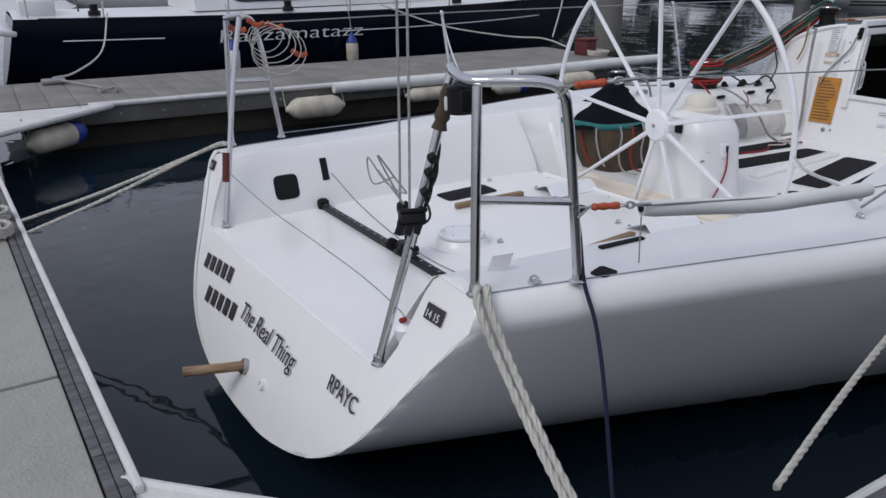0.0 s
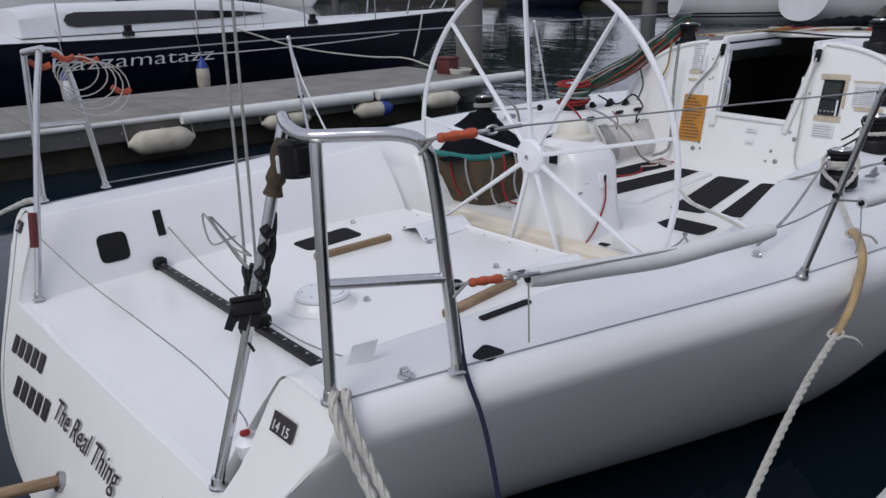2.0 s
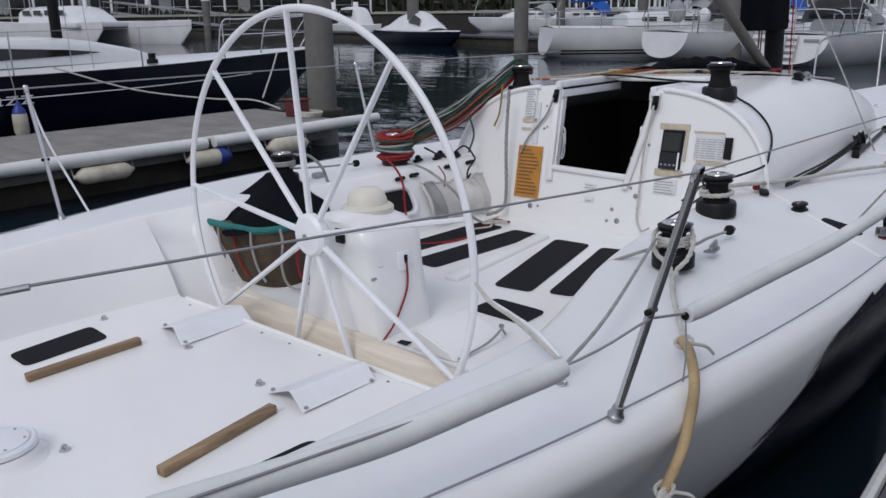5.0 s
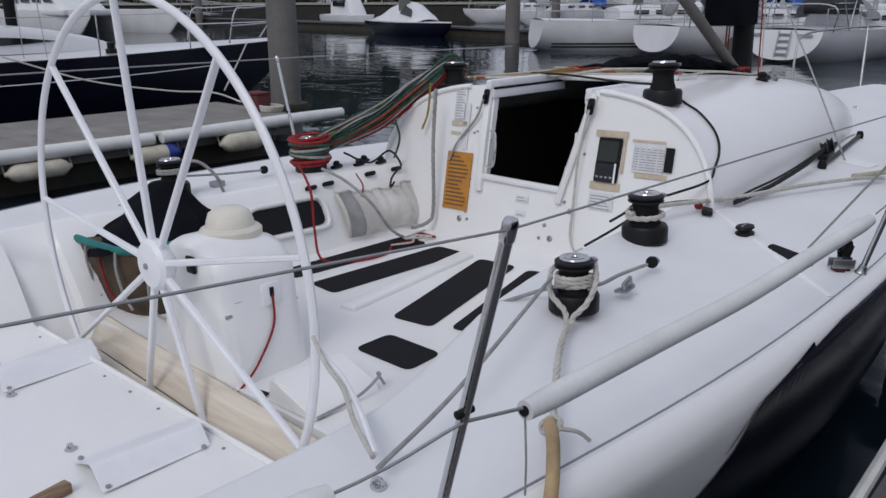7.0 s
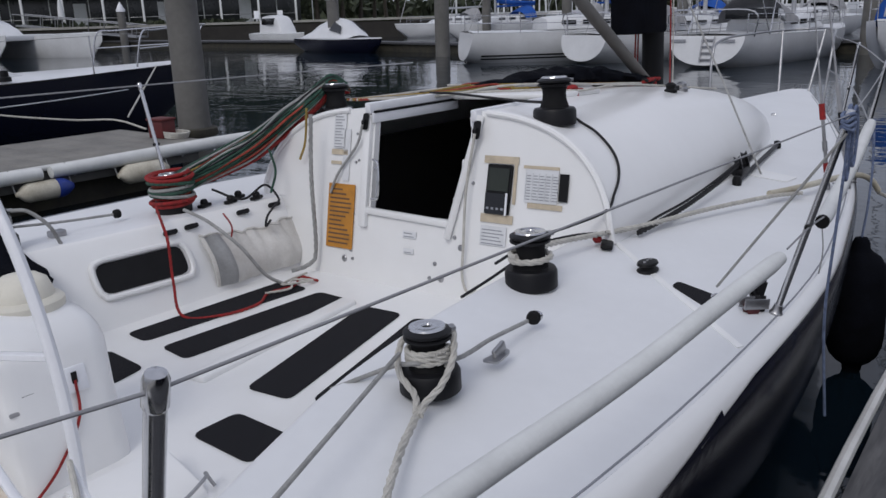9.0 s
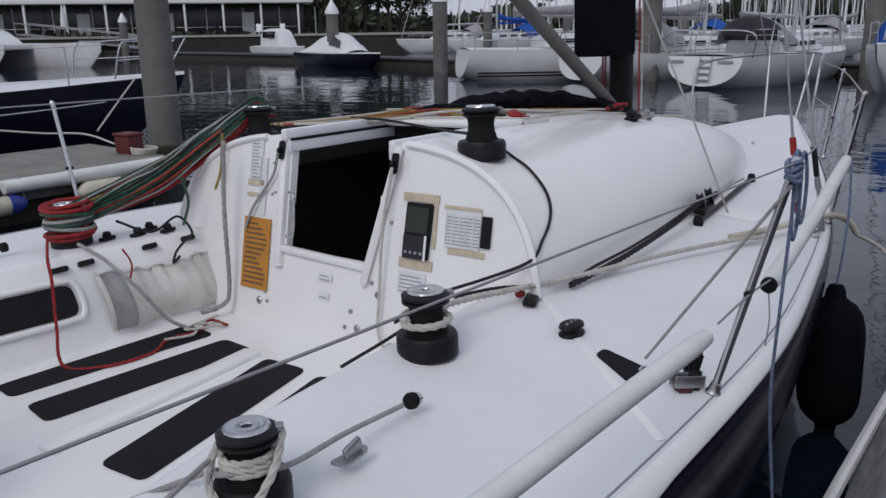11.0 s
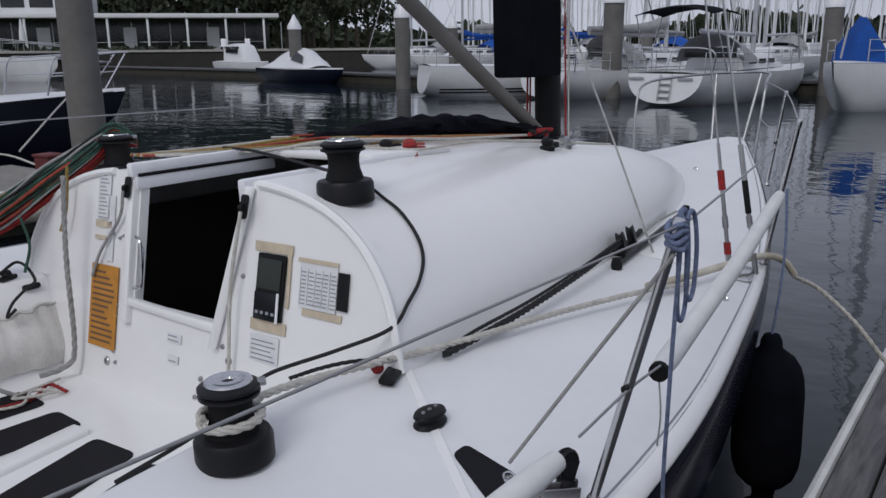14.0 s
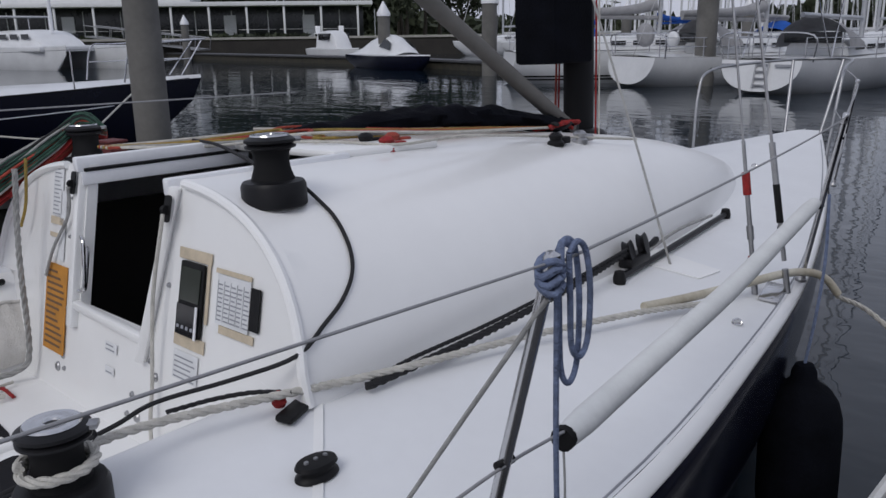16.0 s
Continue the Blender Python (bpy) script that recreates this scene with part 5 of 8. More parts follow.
for d in (-0.03, 0, 0.03):
    lathe(bm, [(0.006, 0.038), (0.005, 0.043), (0, 0.044)], Matrix.Translation((1.212, 3.93 + d * 0.8, deck_z(1.212, 3.93) - 0.004)), 8)
part("rivet", bm, DULLSTEEL, e)


def eye_plate(x, y, base=None, r=0.014):
    bm = nb()
    z = deck_z(x, y) if base is None else base
    lathe(bm, [(r * 1.25, 0.0), (r * 1.25, 0.003), (r, 0.005), (0, 0.005)], Matrix.Translation((x, y, z)), 18)
    tube(bm, [(x - r, y - r * 0.3, z + 0.003), (x - r * 0.95, y, z + r * 0.8), (x, y + r * 0.3, z + r * 1.15), (x + r * 0.95, y, z + r * 0.8), (x + r, y - r * 0.3, z + 0.003)], 0.0042, 8, 4)
    return solo("pad_eye", bm, STEEL, (x, y, z), "small stainless pad eye on the deck", "pad eye", "pad eyes")


eye_plate(1.315, 0.345, r=0.018)
for x, y in ((1.39, 1.80), (1.478, 3.87), (1.416, 5.474)):
    eye_plate(x, y)
for x, y in ((-0.30, 1.66), (0.22, 1.64), (-0.92, 1.60), (0.12, 1.0)):
    eye_plate(x, y, sole_z(y))
eye_plate(-0.35, 8.1)
eye_plate(0.35, 8.1)
line_thing("wheel_tie", [(0.90, 2.03, 1.07), (0.96, 2.02, 1.04), (1.08, 1.98, 1.03), (1.25, 1.88, 1.045), (1.385, 1.80, 1.03)], 0.008, PAINTW, "white shock cord tying the wheel to a deck eye", "shock cord")
line_thing("wheel_tie", [(0.90, 2.03, 1.08), (1.0, 1.99, 1.045), (1.12, 1.94, 1.04), (1.28, 1.84, 1.045), (1.39, 1.79, 1.03)], 0.006, ROPEW, "white cord doubled from the wheel to a deck eye", "shock cord")
line_thing("strut_line", [(1.478, 3.87, 1.0), (1.65, 3.885, 1.252), (1.822, 3.90, 1.50)], 0.0042, ROPEG, "grey line from a deck eye up to a stanchion")
line_thing("fender_lanyard", [(1.828, 3.915, 1.52), (1.80, 3.95, 1.2), (1.775, 4.0, 0.9), (1.785, 4.05, 0.55)], 0.0045, ROPEB, "blue flecked lanyard hanging over the side")

# blue coil tied to the stanchion
e = thing("rope_hank", (1.82, 3.92, 1.5), "blue flecked rope hank hanging from a stanchion top", "rope")
for k in range(2):
    bm = nb()
    o = Vector((1.815 + 0.012 * k, 3.935 + 0.010 * k, 1.56 - 0.004 * k))
    s = 1 - 0.22 * k
    tube(bm, [o, o + Vector((0.0, 0.02, 0.014)), o + Vector((0.0, 0.042, -0.005)), o + Vector((0.002, 0.05, -0.08 * s)), o + Vector((0.0, 0.047, -0.175 * s)), o + Vector((0, 0.026, -0.205 * s)), o + Vector((0, 0.006, -0.175 * s)), o + Vector((0.002, 0.0, -0.08 * s)), o], 0.0046, 8, 5)
    part("loop", bm, ROPEB, e)
for k in range(4):
    bm = nb()
    o = Vector((1.822, 3.908, 1.515 + 0.012 * k))
    tube(bm, [o + Vector((0.017 * math.cos(a), 0.017 * math.sin(a), 0.006 * math.sin(2 * a + k))) for a in (i * math.pi / 6 for i in range(13))], 0.0055, 8, 1, False)
    part("hitch", bm, ROPEB, e)
bm = nb()
tube(bm, [(1.83, 3.92, 1.54), (1.815, 3.945, 1.57), (1.82, 3.97, 1.56)], 0.006, 8, 4)
part("bight", bm, ROPEB, e)

# turning block at the stanchion foot: a steel channel with a dark red sheave, a black block standing behind it
e = thing("turning_block", (1.58, 3.91, 0.94), "steel turning block with a dark red sheave at a stanchion foot", "block")
TB = Matrix.Translation((1.597, 3.865, deck_z(1.597, 3.865) - 0.003)) @ pose(0, 0, 0, 0, 6, 52) @ Matrix.Scale(0.88, 4)
bm = nb()
box(bm, TB @ Vector((0, -0.017, 0.036)), (0.088, 0.005, 0.034), TB.to_3x3().normalized().to_4x4(), 0.002)
box(bm, TB @ Vector((0, 0.017, 0.036)), (0.088, 0.005, 0.034), TB.to_3x3().normalized().to_4x4(), 0.002)
box(bm, TB @ Vector((0, 0, 0.021)), (0.080, 0.032, 0.005), TB.to_3x3().normalized().to_4x4(), 0.002)
part("cheek_plate", bm, DULLSTEEL, e, "dull steel channel")
bm = nb()
lathe(bm, [(0.008, -0.013), (0.027, -0.012), (0.020, 0), (0.027, 0.012), (0.008, 0.013)], TB @ Matrix.Translation((-0.012, -0.004, 0.016)) @ pose(0, 0, 0, 78, 0, 0), 20)
part("sheave", bm, MAROON, e, "dark red sheave")
bm = nb()
tube(bm, [TB @ Vector(v) for v in ((0.030, 0.020, 0.0), (0.032, 0.024, 0.03), (0.034, 0.030, 0.055))], 0.024, 10, 4)
part("foot", bm, ALLOY, e)
bm = nb()
lathe(bm, [(0.010, -0.014), (0.030, -0.013), (0.034, -0.006), (0.026, 0), (0.034, 0.006), (0.030, 0.013), (0.010, 0.014)], TB @ Matrix.Translation((0.030, 0.034, 0.098)) @ pose(0, 0, 0, 88, 0, 20), 22)
for d in (-0.016, 0.016):
    plate(bm, [TB @ Vector(v) for v in ((0.030 - 0.028, 0.034 + d, 0.105), (0.030 + 0.028, 0.034 + d, 0.105), (0.030 + 0.014, 0.032 + d, 0.040), (0.030 - 0.014, 0.032 + d, 0.040))], 0.004)
part("standing_block", bm, ALLOY, e)

# leather-sleeved springs
e = thing("spring_line", (1.60, 2.1, 0.96), "white spring line with a tan leather sleeve over the gunwale", "mooring rope")
bm = nb()
tube(bm, [(1.535, 2.175, 0.997), (1.59, 2.11, 0.995), (1.645, 2.03, 0.955), (1.662, 1.98, 0.88), (1.665, 1.93, 0.80), (1.668, 1.845, 0.735)], 0.0145, 12, 6)
part("leather_sleeve", bm, LEATHER, e, "tan leather chafe sleeve")
bm = nb()
rope(bm, [(1.265, 2.635, 1.022), (1.34, 2.49, 1.016), (1.44, 2.33, 1.006), (1.55, 2.165, 0.998)], 0.010, 6, 9)
part("inboard_rope", bm, ROPEW, e)
bm = nb()
rope(bm, [(1.668, 1.85, 0.74), (1.71, 1.58, 0.66), (1.81, 1.16, 0.55), (1.93, 0.75, 0.46)], 0.0125, 6, 9)
part("outboard_rope", bm, ROPEW, e)
for z in (0.63, 0.975):
    bm = nb()
    o = Vector((1.668, 1.845, 0.74)) if z < 0.8 else Vector((1.545, 2.165, 0.998))
    rope(bm, [o + Vector((0.022 * math.cos(a), 0.022 * math.sin(a), 0.01 * math.sin(a))) for a in (i * math.pi / 6 for i in range(13))], 0.006, 2, 16)
    tube(bm, [o + Vector((0.02, 0, 0)), o + Vector((0.05, 0.03, -0.01)), o + Vector((0.06, 0.06, -0.04))], 0.005, 6, 3)
    part("seizing", bm, ROPEW, e)
e = thing("bow_spring", (1.30, 5.5, 0.99), "thick mooring rope with a pale chafe hose over the gunwale", "mooring rope")
bm = nb()
tube(bm, [(1.22, 5.22, 1.03), (1.27, 5.42, 1.02), (1.33, 5.7, 1.01), (1.38, 5.95, 1.0), (1.43, 6.07, 0.985), (1.47, 6.13, 0.95), (1.50, 6.17, 0.89)], 0.015, 12, 6)
part("chafe_hose", bm, FENDERW, e, "pale tan chafe hose")
bm = nb()
rope(bm, [(1.50, 6.17, 0.88), (1.58, 6.30, 0.80), (1.72, 6.35, 0.66), (1.86, 6.4, 0.47)], 0.011, 6, 9)
part("outboard_rope", bm, ROPEW, e)

# chainplates and shrouds
e = thing("shroud", (1.36, 5.80, 0.975), "pair of wire shrouds with red-taped turnbuckles", "rigging")
for (x, y), red, dx in (((1.335, 5.80), True, 0.16), ((1.405, 5.92), False, 0.20)):
    z = deck_z(x, y)
    top = Vector((x - dx * 5, y + 0.05, z + 6.0))
    d = (top - Vector((x, y, z))).normalized()
    p = lambda t: Vector((x, y, z)) + d * t
    bm = nb()
    tube(bm, [p(0.5), p(6.0)], 0.0042 if red else 0.0055, 6, 1)
    part("wire", bm, DULLSTEEL, e)
    bm = nb()
    tube(bm, [p(0.0), p(0.09)], 0.012, 8, 1)
    tube(bm, [p(0.12), p(0.38)], 0.009, 8, 1)
    tube(bm, [p(0.2), p(0.25)], 0.013, 8, 1)
    tube(bm, [p(0.40), p(0.55)], 0.007 if red else 0.012, 8, 1)
    part("turnbuckle", bm, DULLSTEEL, e)
    if red:
        for a, b in ((0.09, 0.14), (0.36, 0.44)):
            bm = nb()
            tube(bm, [p(a), p((a + b) / 2), p(b)], 0.015, 8, 2)
            part("red_tape", bm, ROPER, e, "red tape")
    else:
        bm = nb()
        tube(bm, [p(0.26), p(0.40)], 0.013, 8, 1)
        part("black_tape", bm, BLACK, e)
bm = nb()
box(bm, (1.375, 5.86, deck_z(1.37, 5.86) + 0.006), (0.07, 0.22, 0.012), pose(0, 0, 0, 0, 8, 14), 0.004)
part("chainplate", bm, STEEL, e)
line_thing("inner_wire", [(0.997, 5.81, deck_z(0.997, 5.81)), (0.741, 5.994, 1.405), (0.495, 6.171, 1.773), (0.10, 6.455, 2.365)], 0.0055, ROPEG, "grey inner stay rising from the deck", "rigging", n=6)
bm = nb()
plate(bm, [(0.82, 5.72, deck_z(0.82, 5.75) + 0.002), (1.14, 5.76, deck_z(1.14, 5.8) + 0.002), (1.15, 5.92, deck_z(1.15, 5.9) + 0.002), (0.86, 5.93, deck_z(0.86, 5.9) + 0.002)], 0.004, round_to=0.01)
solo("deck_patch", bm, GEL, (0.9, 5.8, 1.05), "smooth white rectangular patch on the side deck", "deck patch", smooth=False)

# ---- mast, vang, coachroof gear ----
e = thing("mast", (-0.02, 6.72, 1.36), "black mast with a black sail cover and grey vang strut", "mast")
bm = nb()
rings = []
for z in (1.30, 2.4, 4.5, 8.0):
    rings.append([Vector((-0.05 + 0.062 * math.cos(a), 6.72 + 0.11 * math.sin(a), z)) for a in (2 * math.pi * k / 20 for k in range(20))])
ring_skin(bm, rings)
part("spar", bm, CARBON, e)
bm = nb()
box(bm, (-0.05, 6.50, 2.47), (0.25, 0.34, 1.42), None, 0.02)
part("sail_cover", bm, NAVYC, e, "black sail cover")
bm = nb()
tube(bm, [(-0.02, 6.60, 1.42), (-0.06, 4.95, 2.45), (-0.08, 4.6, 2.67)], 0.038, 12, 3)
part("vang_strut", bm, PILE, e, "grey vang strut")
bm = nb()
box(bm, (-0.02, 6.60, 1.41), (0.05, 0.10, 0.09), None, 0.01)
lathe(bm, [(0.13, 1.34), (0.135, 1.37), (0.11, 1.40), (0.09, 1.41)], Matrix.Translation((-0.02, 6.72, 0)), 20)
part("collar", bm, ALLOY, e)
for dx, m2, r in ((0.13, ROPER, 0.005), (0.15, ROPEW, 0.004), (-0.11, ROPER, 0.005), (-0.13, ROPEO, 0.006)):
    bm = nb()
    tube(bm, [(-0.02 + dx, 6.64, 1.38), (-0.02 + dx * 0.9, 6.66, 2.2), (-0.02 + dx * 0.6, 6.70, 4.5)], r, 6, 3)
    part("halyard", bm, m2, e)
for k in range(5):
    bm = nb()
    pp = [(-0.02 + 0.12 * math.sin(k * 1.9 + i * 1.3), 6.52 + 0.10 * math.cos(k * 2.3 + i * 1.7) - 0.04 * k, 1.44 + 0.035 * abs(math.sin(i * 2.1 + k))) for i in range(7)]
    tube(bm, pp, 0.010, 6, 5)
    part("foot_rope_tangle", bm, ROPEK if k % 2 else ROPER, e)

bm = nb()
pp = [(-0.34, 4.90, 1.52), (-0.28, 5.3, 1.535), (-0.20, 5.7, 1.545), (-0.12, 6.05, 1.52), (-0.02, 6.4, 1.46), (0.02, 6.55, 1.45)]
p = smooth_path(pp, 12)
rings = []
for i, (cc, (t, s, u)) in enumerate(zip(p, frames_along(p))):
    k = i / (len(p) - 1)
    r = 0.012 + 0.058 * math.sin(math.pi * k) ** 0.6
    ring = []
    for j in range(18):
        a = 2 * math.pi * j / 18
        w = 1 + 0.5 * noise.noise(Vector((math.cos(a) * 1.4, math.sin(a) * 1.4, i * 0.4)))
        ring.append(cc + (s * math.cos(a) * 1.5 + u * math.sin(a) * 0.75) * r * w)
    rings.append(ring)
ring_skin(bm, rings)
solo("furled_sail", bm, NAVYC, (-0.2, 5.6, 1.5), "crumpled black sailcloth lying on the coachroof", "sailcloth")
for n, (x0, m2, lab) in enumerate(((0.02, ROPEO, "red"), (-0.03, ROPEY, "yellow"), (0.14, ROPEW, "white"), (-0.10, ROPEO, "red"), (0.08, ROPEY, "yellow"), (-0.06, ROPEY, "yellow"), (0.12, ROPEG, "grey"), (-0.13, ROPEW, "white"), (0.05, ROPEO, "red"), (0.10, ROPEY, "yellow"))):
    x1 = x0 * 1.3
    pts = [(-0.55 - 0.01 * n, 4.36, 1.535), (-0.34 + x0, 4.62, 1.53 + 0.002 * n), (-0.24 + x1, 4.85 + 0.02 * n, 1.54 + 0.008 * (n % 3)), (-0.14 + x1 * 1.6, 5.15 - 0.03 * n, 1.54 + 0.006 * (n % 4)), (0.0 + x1, 5.5, 1.515), (0.02 + x0 * 0.8, 6.0, 1.48), (0.02, 6.5, 1.44)]
    line_thing("halyard_tail", pts, 0.0058, m2, lab + " halyard tail led aft over the coachroof", group="halyard tails")
line_thing("control_tail", [(0.55, 6.3, 1.42), (0.40, 5.4, 1.52), (0.36, 5.0, 1.525), (0.15, 4.85, 1.54), (-0.4, 4.7, 1.53)], 0.006, ROPEW, "white flecked line led aft over the coachroof", laid=True, turns=14)
for x, y, m2 in ((0.32, 4.98, ROPER), (0.16, 5.02, BLACK), (0.50, 5.75, BLACK), (0.48, 5.95, DULLSTEEL), (-0.2, 5.0, BLACK), (0.22, 5.1, ROPEO)):
    bm = nb()
    z = roof_z(x, y)
    lathe(bm, [(0.034, -0.004), (0.036, 0.012), (0.024, 0.022), (0.030, 0.04), (0.016, 0.052), (0, 0.054)], Matrix.Translation((x, y, z)), 16)
    box(bm, (x, y + 0.05, z + 0.016), (0.035, 0.07, 0.028), None, 0.006)
    solo("organiser_block", bm, m2, (x, y, z), "small deck organiser block on the coachroof", "block", "coachroof blocks")

# rope bundle draped from the far roof winch to the far coaming winch
e = thing("rope_bundle", (-1.05, 3.55, 1.22), "thick bundle of green, red and yellow ropes draped between two winches", "rope bundle")
random.seed(4)
A0, A1, A2 = Vector((-1.06, 3.55, 1.20)), Vector((-0.90, 3.96, 1.375)), Vector((-0.735, 4.36, 1.615))
for k in range(120):
    a = 2 * math.pi * random.random()
    r = math.sqrt(random.random())
    hi = math.sin(a) * r
    m2 = random.choice((ROPEO, ROPER, ROPEO, ROPER, ROPEO, ROPER, ROPEG, ROPEGR)) if hi < -0.05 else random.choice((ROPEGR, ROPEGR, ROPEGR, ROPEK, ROPEGR, ROPEGR, ROPEG, ROPEY, ROPER))
    bm = nb()
    pts = []
    for t in (0, 0.12, 0.3, 0.5, 0.7, 0.88, 1.0):
        p = A0.lerp(A1, t * 2) if t < 0.5 else A1.lerp(A2, t * 2 - 1)
        w = 0.046 + 0.020 * math.sin(math.pi * t)
        b = a + 0.9 * (t - 0.5)
        p = p + Vector((0.55 * w * r * math.cos(b), -0.55 * w * r * math.cos(b), w * r * math.sin(b) * 1.1 - 0.02 * math.sin(math.pi * t)))
        pts.append(p + Vector((random.uniform(-1, 1), random.uniform(-1, 1), random.uniform(-1, 1))) * 0.009)
    pts.append(A2 + Vector((0.07, 0.05, -0.03 + 0.02 * hi)))
    tube(bm, pts, random.uniform(0.0042, 0.0068), 6, 4)
    part("strand", bm, m2, e)
for k in range(14):
    bm = nb()
    z = 1.125 + 0.0105 * k
    rr = 0.088 + 0.012 * math.sin(k * 2.2)
    tube(bm, [(-1.06 + rr * math.cos(a) * 1.25, 3.55 + rr * math.sin(a), z + 0.010 * math.sin(a + k)) for a in (i * math.pi / 8 for i in range(17))], 0.0095, 6, 1, False)
    part("coil", bm, (ROPER if k > 9 or k < 3 else (ROPEGR, ROPEG, ROPEO)[k % 3]), e)
line_thing("hanging_tail", [(-0.82, 3.97, 1.33), (-0.80, 3.98, 1.22), (-0.83, 3.96, 1.11)], 0.006, ROPEGR, "dark green rope tail hanging from the bundle")
line_thing("hanging_tail", [(-0.66, 4.10, 1.52), (-0.67, 4.08, 1.36), (-0.70, 4.06, 1.27)], 0.006, ROPEY, "yellow rope tail on the far cabin corner")
line_thing("hanging_tail", [(-0.98, 3.72, 1.16), (-0.92, 3.85, 1.09), (-0.86, 3.95, 1.15), (-0.80, 3.98, 1.08), (-0.76, 3.92, 1.06), (-0.75, 3.86, 1.02), (-0.72, 3.82, 0.98), (-0.73, 3.86, 1.0)], 0.006, ROPEK, "black flecked line looped over the coaming")
for x, y in ((-0.95, 3.80), (-0.90, 3.92), (-1.02, 3.9), (-1.0, 3.68)):
    bm = nb()
    z = deck_z(x, y)
    box(bm, (x, y, z + 0.010), (0.034, 0.075, 0.018), pose(0, 0, 0, 0, -8, 15), 0.006)
    lathe(bm, [(0.016, 0.015), (0.021, 0.024), (0.014, 0.040), (0, 0.044)], Matrix.Translation((x, y, z)), 14)
    solo("fairlead_block", bm, BLACK, (x, y, z), "small block with rope round it on the far coaming", "block", "coaming blocks")
bm = nb()
box(bm, (-1.12, 3.0, deck_z(-1.12, 3.0) + 0.015), (0.05, 0.07, 0.03), None, 0.008)
solo("wedge_fairlead", bm, DULLSTEEL, (-1.12, 3.0, deck_z(-1.12, 3.0)), "small grey wedge fairlead on the far side deck", "fairlead")
line_thing("runner_tail", [(-1.16, 2.80, 1.15), (-1.15, 3.05, 1.125), (-1.14, 3.28, 1.11)], 0.006, ROPEG, "grey runner line on the far side deck")
bm = nb()
lathe(bm, [(0.012, -0.02), (0.026, -0.016), (0.029, 0.0), (0.026, 0.016), (0.012, 0.02)], Matrix.Translation((-1.14, 3.30, 1.11)) @ pose(0, 0, 0, 90, 0, 0) @ Matrix.Scale(0.75, 4), 16)
solo("line_stopper", bm, RUBBER, (-1.14, 3.30, 1.10), "black rubber line stopper on the far side deck", "stopper")

# canvas bag and black cloth in the far corner of the cockpit
e = thing("canvas_bag", (-0.83, 2.47, sole_z(2.4)), "stained brown canvas bag with a teal rim, full of rope", "bag")
bm = nb()
rings = []
for k in range(9):
    t = k / 8
    z = sole_z(2.4) + 0.28 * t
    ring = []
    for j in range(28):
        a = 2 * math.pi * j / 28
        ex = 0.27 + 0.05 * t
        ey = 0.18 + 0.03 * t
        x = math.copysign(abs(math.cos(a)) ** 0.55, math.cos(a)) * ex
        y = math.copysign(abs(math.sin(a)) ** 0.55, math.sin(a)) * ey
        w = 1 + 0.07 * noise.noise(Vector((x * 6, y * 6, z * 9))) + 0.06 * math.sin(math.pi * t)
        ring.append(Vector((-0.85 + x * w - 0.08 * t, 2.46 + y * w, z)))
    rings.append(ring)
ring_skin(bm, rings)
part("body", bm, BROWN, e)
bm = nb()
tube(bm, [v + Vector((0, 0, 0.0)) for v in rings[-1]] + [rings[-1][0]], 0.018, 8, 1, False)
part("rim", bm, TEAL, e, "teal webbing rim")
for k in range(4):
    bm = nb()
    y0 = 2.32 + 0.09 * k
    tube(bm, [(-0.56, y0, 0.99), (-0.52, y0 - 0.02, 0.93), (-0.53, y0 - 0.03, 0.82), (-0.50, y0 - 0.02, 0.73), (-0.42, y0 + 0.02, 0.71)], 0.006, 6, 5)
    part("rope_end", bm, ROPER if k == 1 else ROPEG, e)
for k in range(3):
    bm = nb()
    x0 = -0.98 + 0.14 * k
    tube(bm, [(x0, 2.25, 0.97), (x0 + 0.02, 2.235, 0.90), (x0 + 0.05, 2.24, 0.80), (x0 + 0.09, 2.25, 0.74)], 0.006, 6, 5)
    part("rope_end", bm, ROPER if k == 1 else ROPEG, e)
bm = nb()
rings = []
for k in range(15):
    t = k / 14
    ring = []
    for j in range(24):
        a = 2 * math.pi * j / 24
        rad = 0.075 + 0.22 * t ** 1.1
        fold = 1 + 0.16 * math.sin(5 * a + 1.2) * t + 0.12 * noise.noise(Vector((math.cos(a) * 2, math.sin(a) * 2, t * 4)))
        cx, cy = -1.06 + 0.15 * t, 2.70 - 0.20 * t
        ring.append(Vector((cx + rad * math.cos(a) * fold * 1.15, cy + rad * math.sin(a) * fold, 1.15 - 0.19 * t ** 0.9 - 0.02 * math.sin(3 * a) * t)))
    rings.append(ring)
ring_skin(bm, rings)
solo("black_cloth", bm, NAVYC, (-1.2, 2.6, 1.0), "black sailcloth draped from the far winch into the bag", "cloth")
bm = nb()
c = Vector((-1.085, 2.74, 1.07))
pts = [c + Vector((0.06 * math.cos(a), 0.06 * math.sin(a), 0.11 + 0.012 * a / 6.28)) for a in (i * 0.45 for i in range(36))]
line_thing("winch_turns", pts, 0.008, ROPEG, "grey rope turns on the far winch", step=2)
line_thing("winch_tail", [tuple(c + Vector(v)) for v in ((0.06, 0.05, 0.17), (0.10, 0.10, 0.16), (0.13, 0.16, 0.09), (0.12, 0.2, 0.0))], 0.008, ROPEG, "grey rope tail from the far winch")

# ---- instruments, papers and fittings on the bulkhead ----


def on_bulk(x, z, lift=0.0):
    return Vector((x, bulk_y(z) - lift, z))


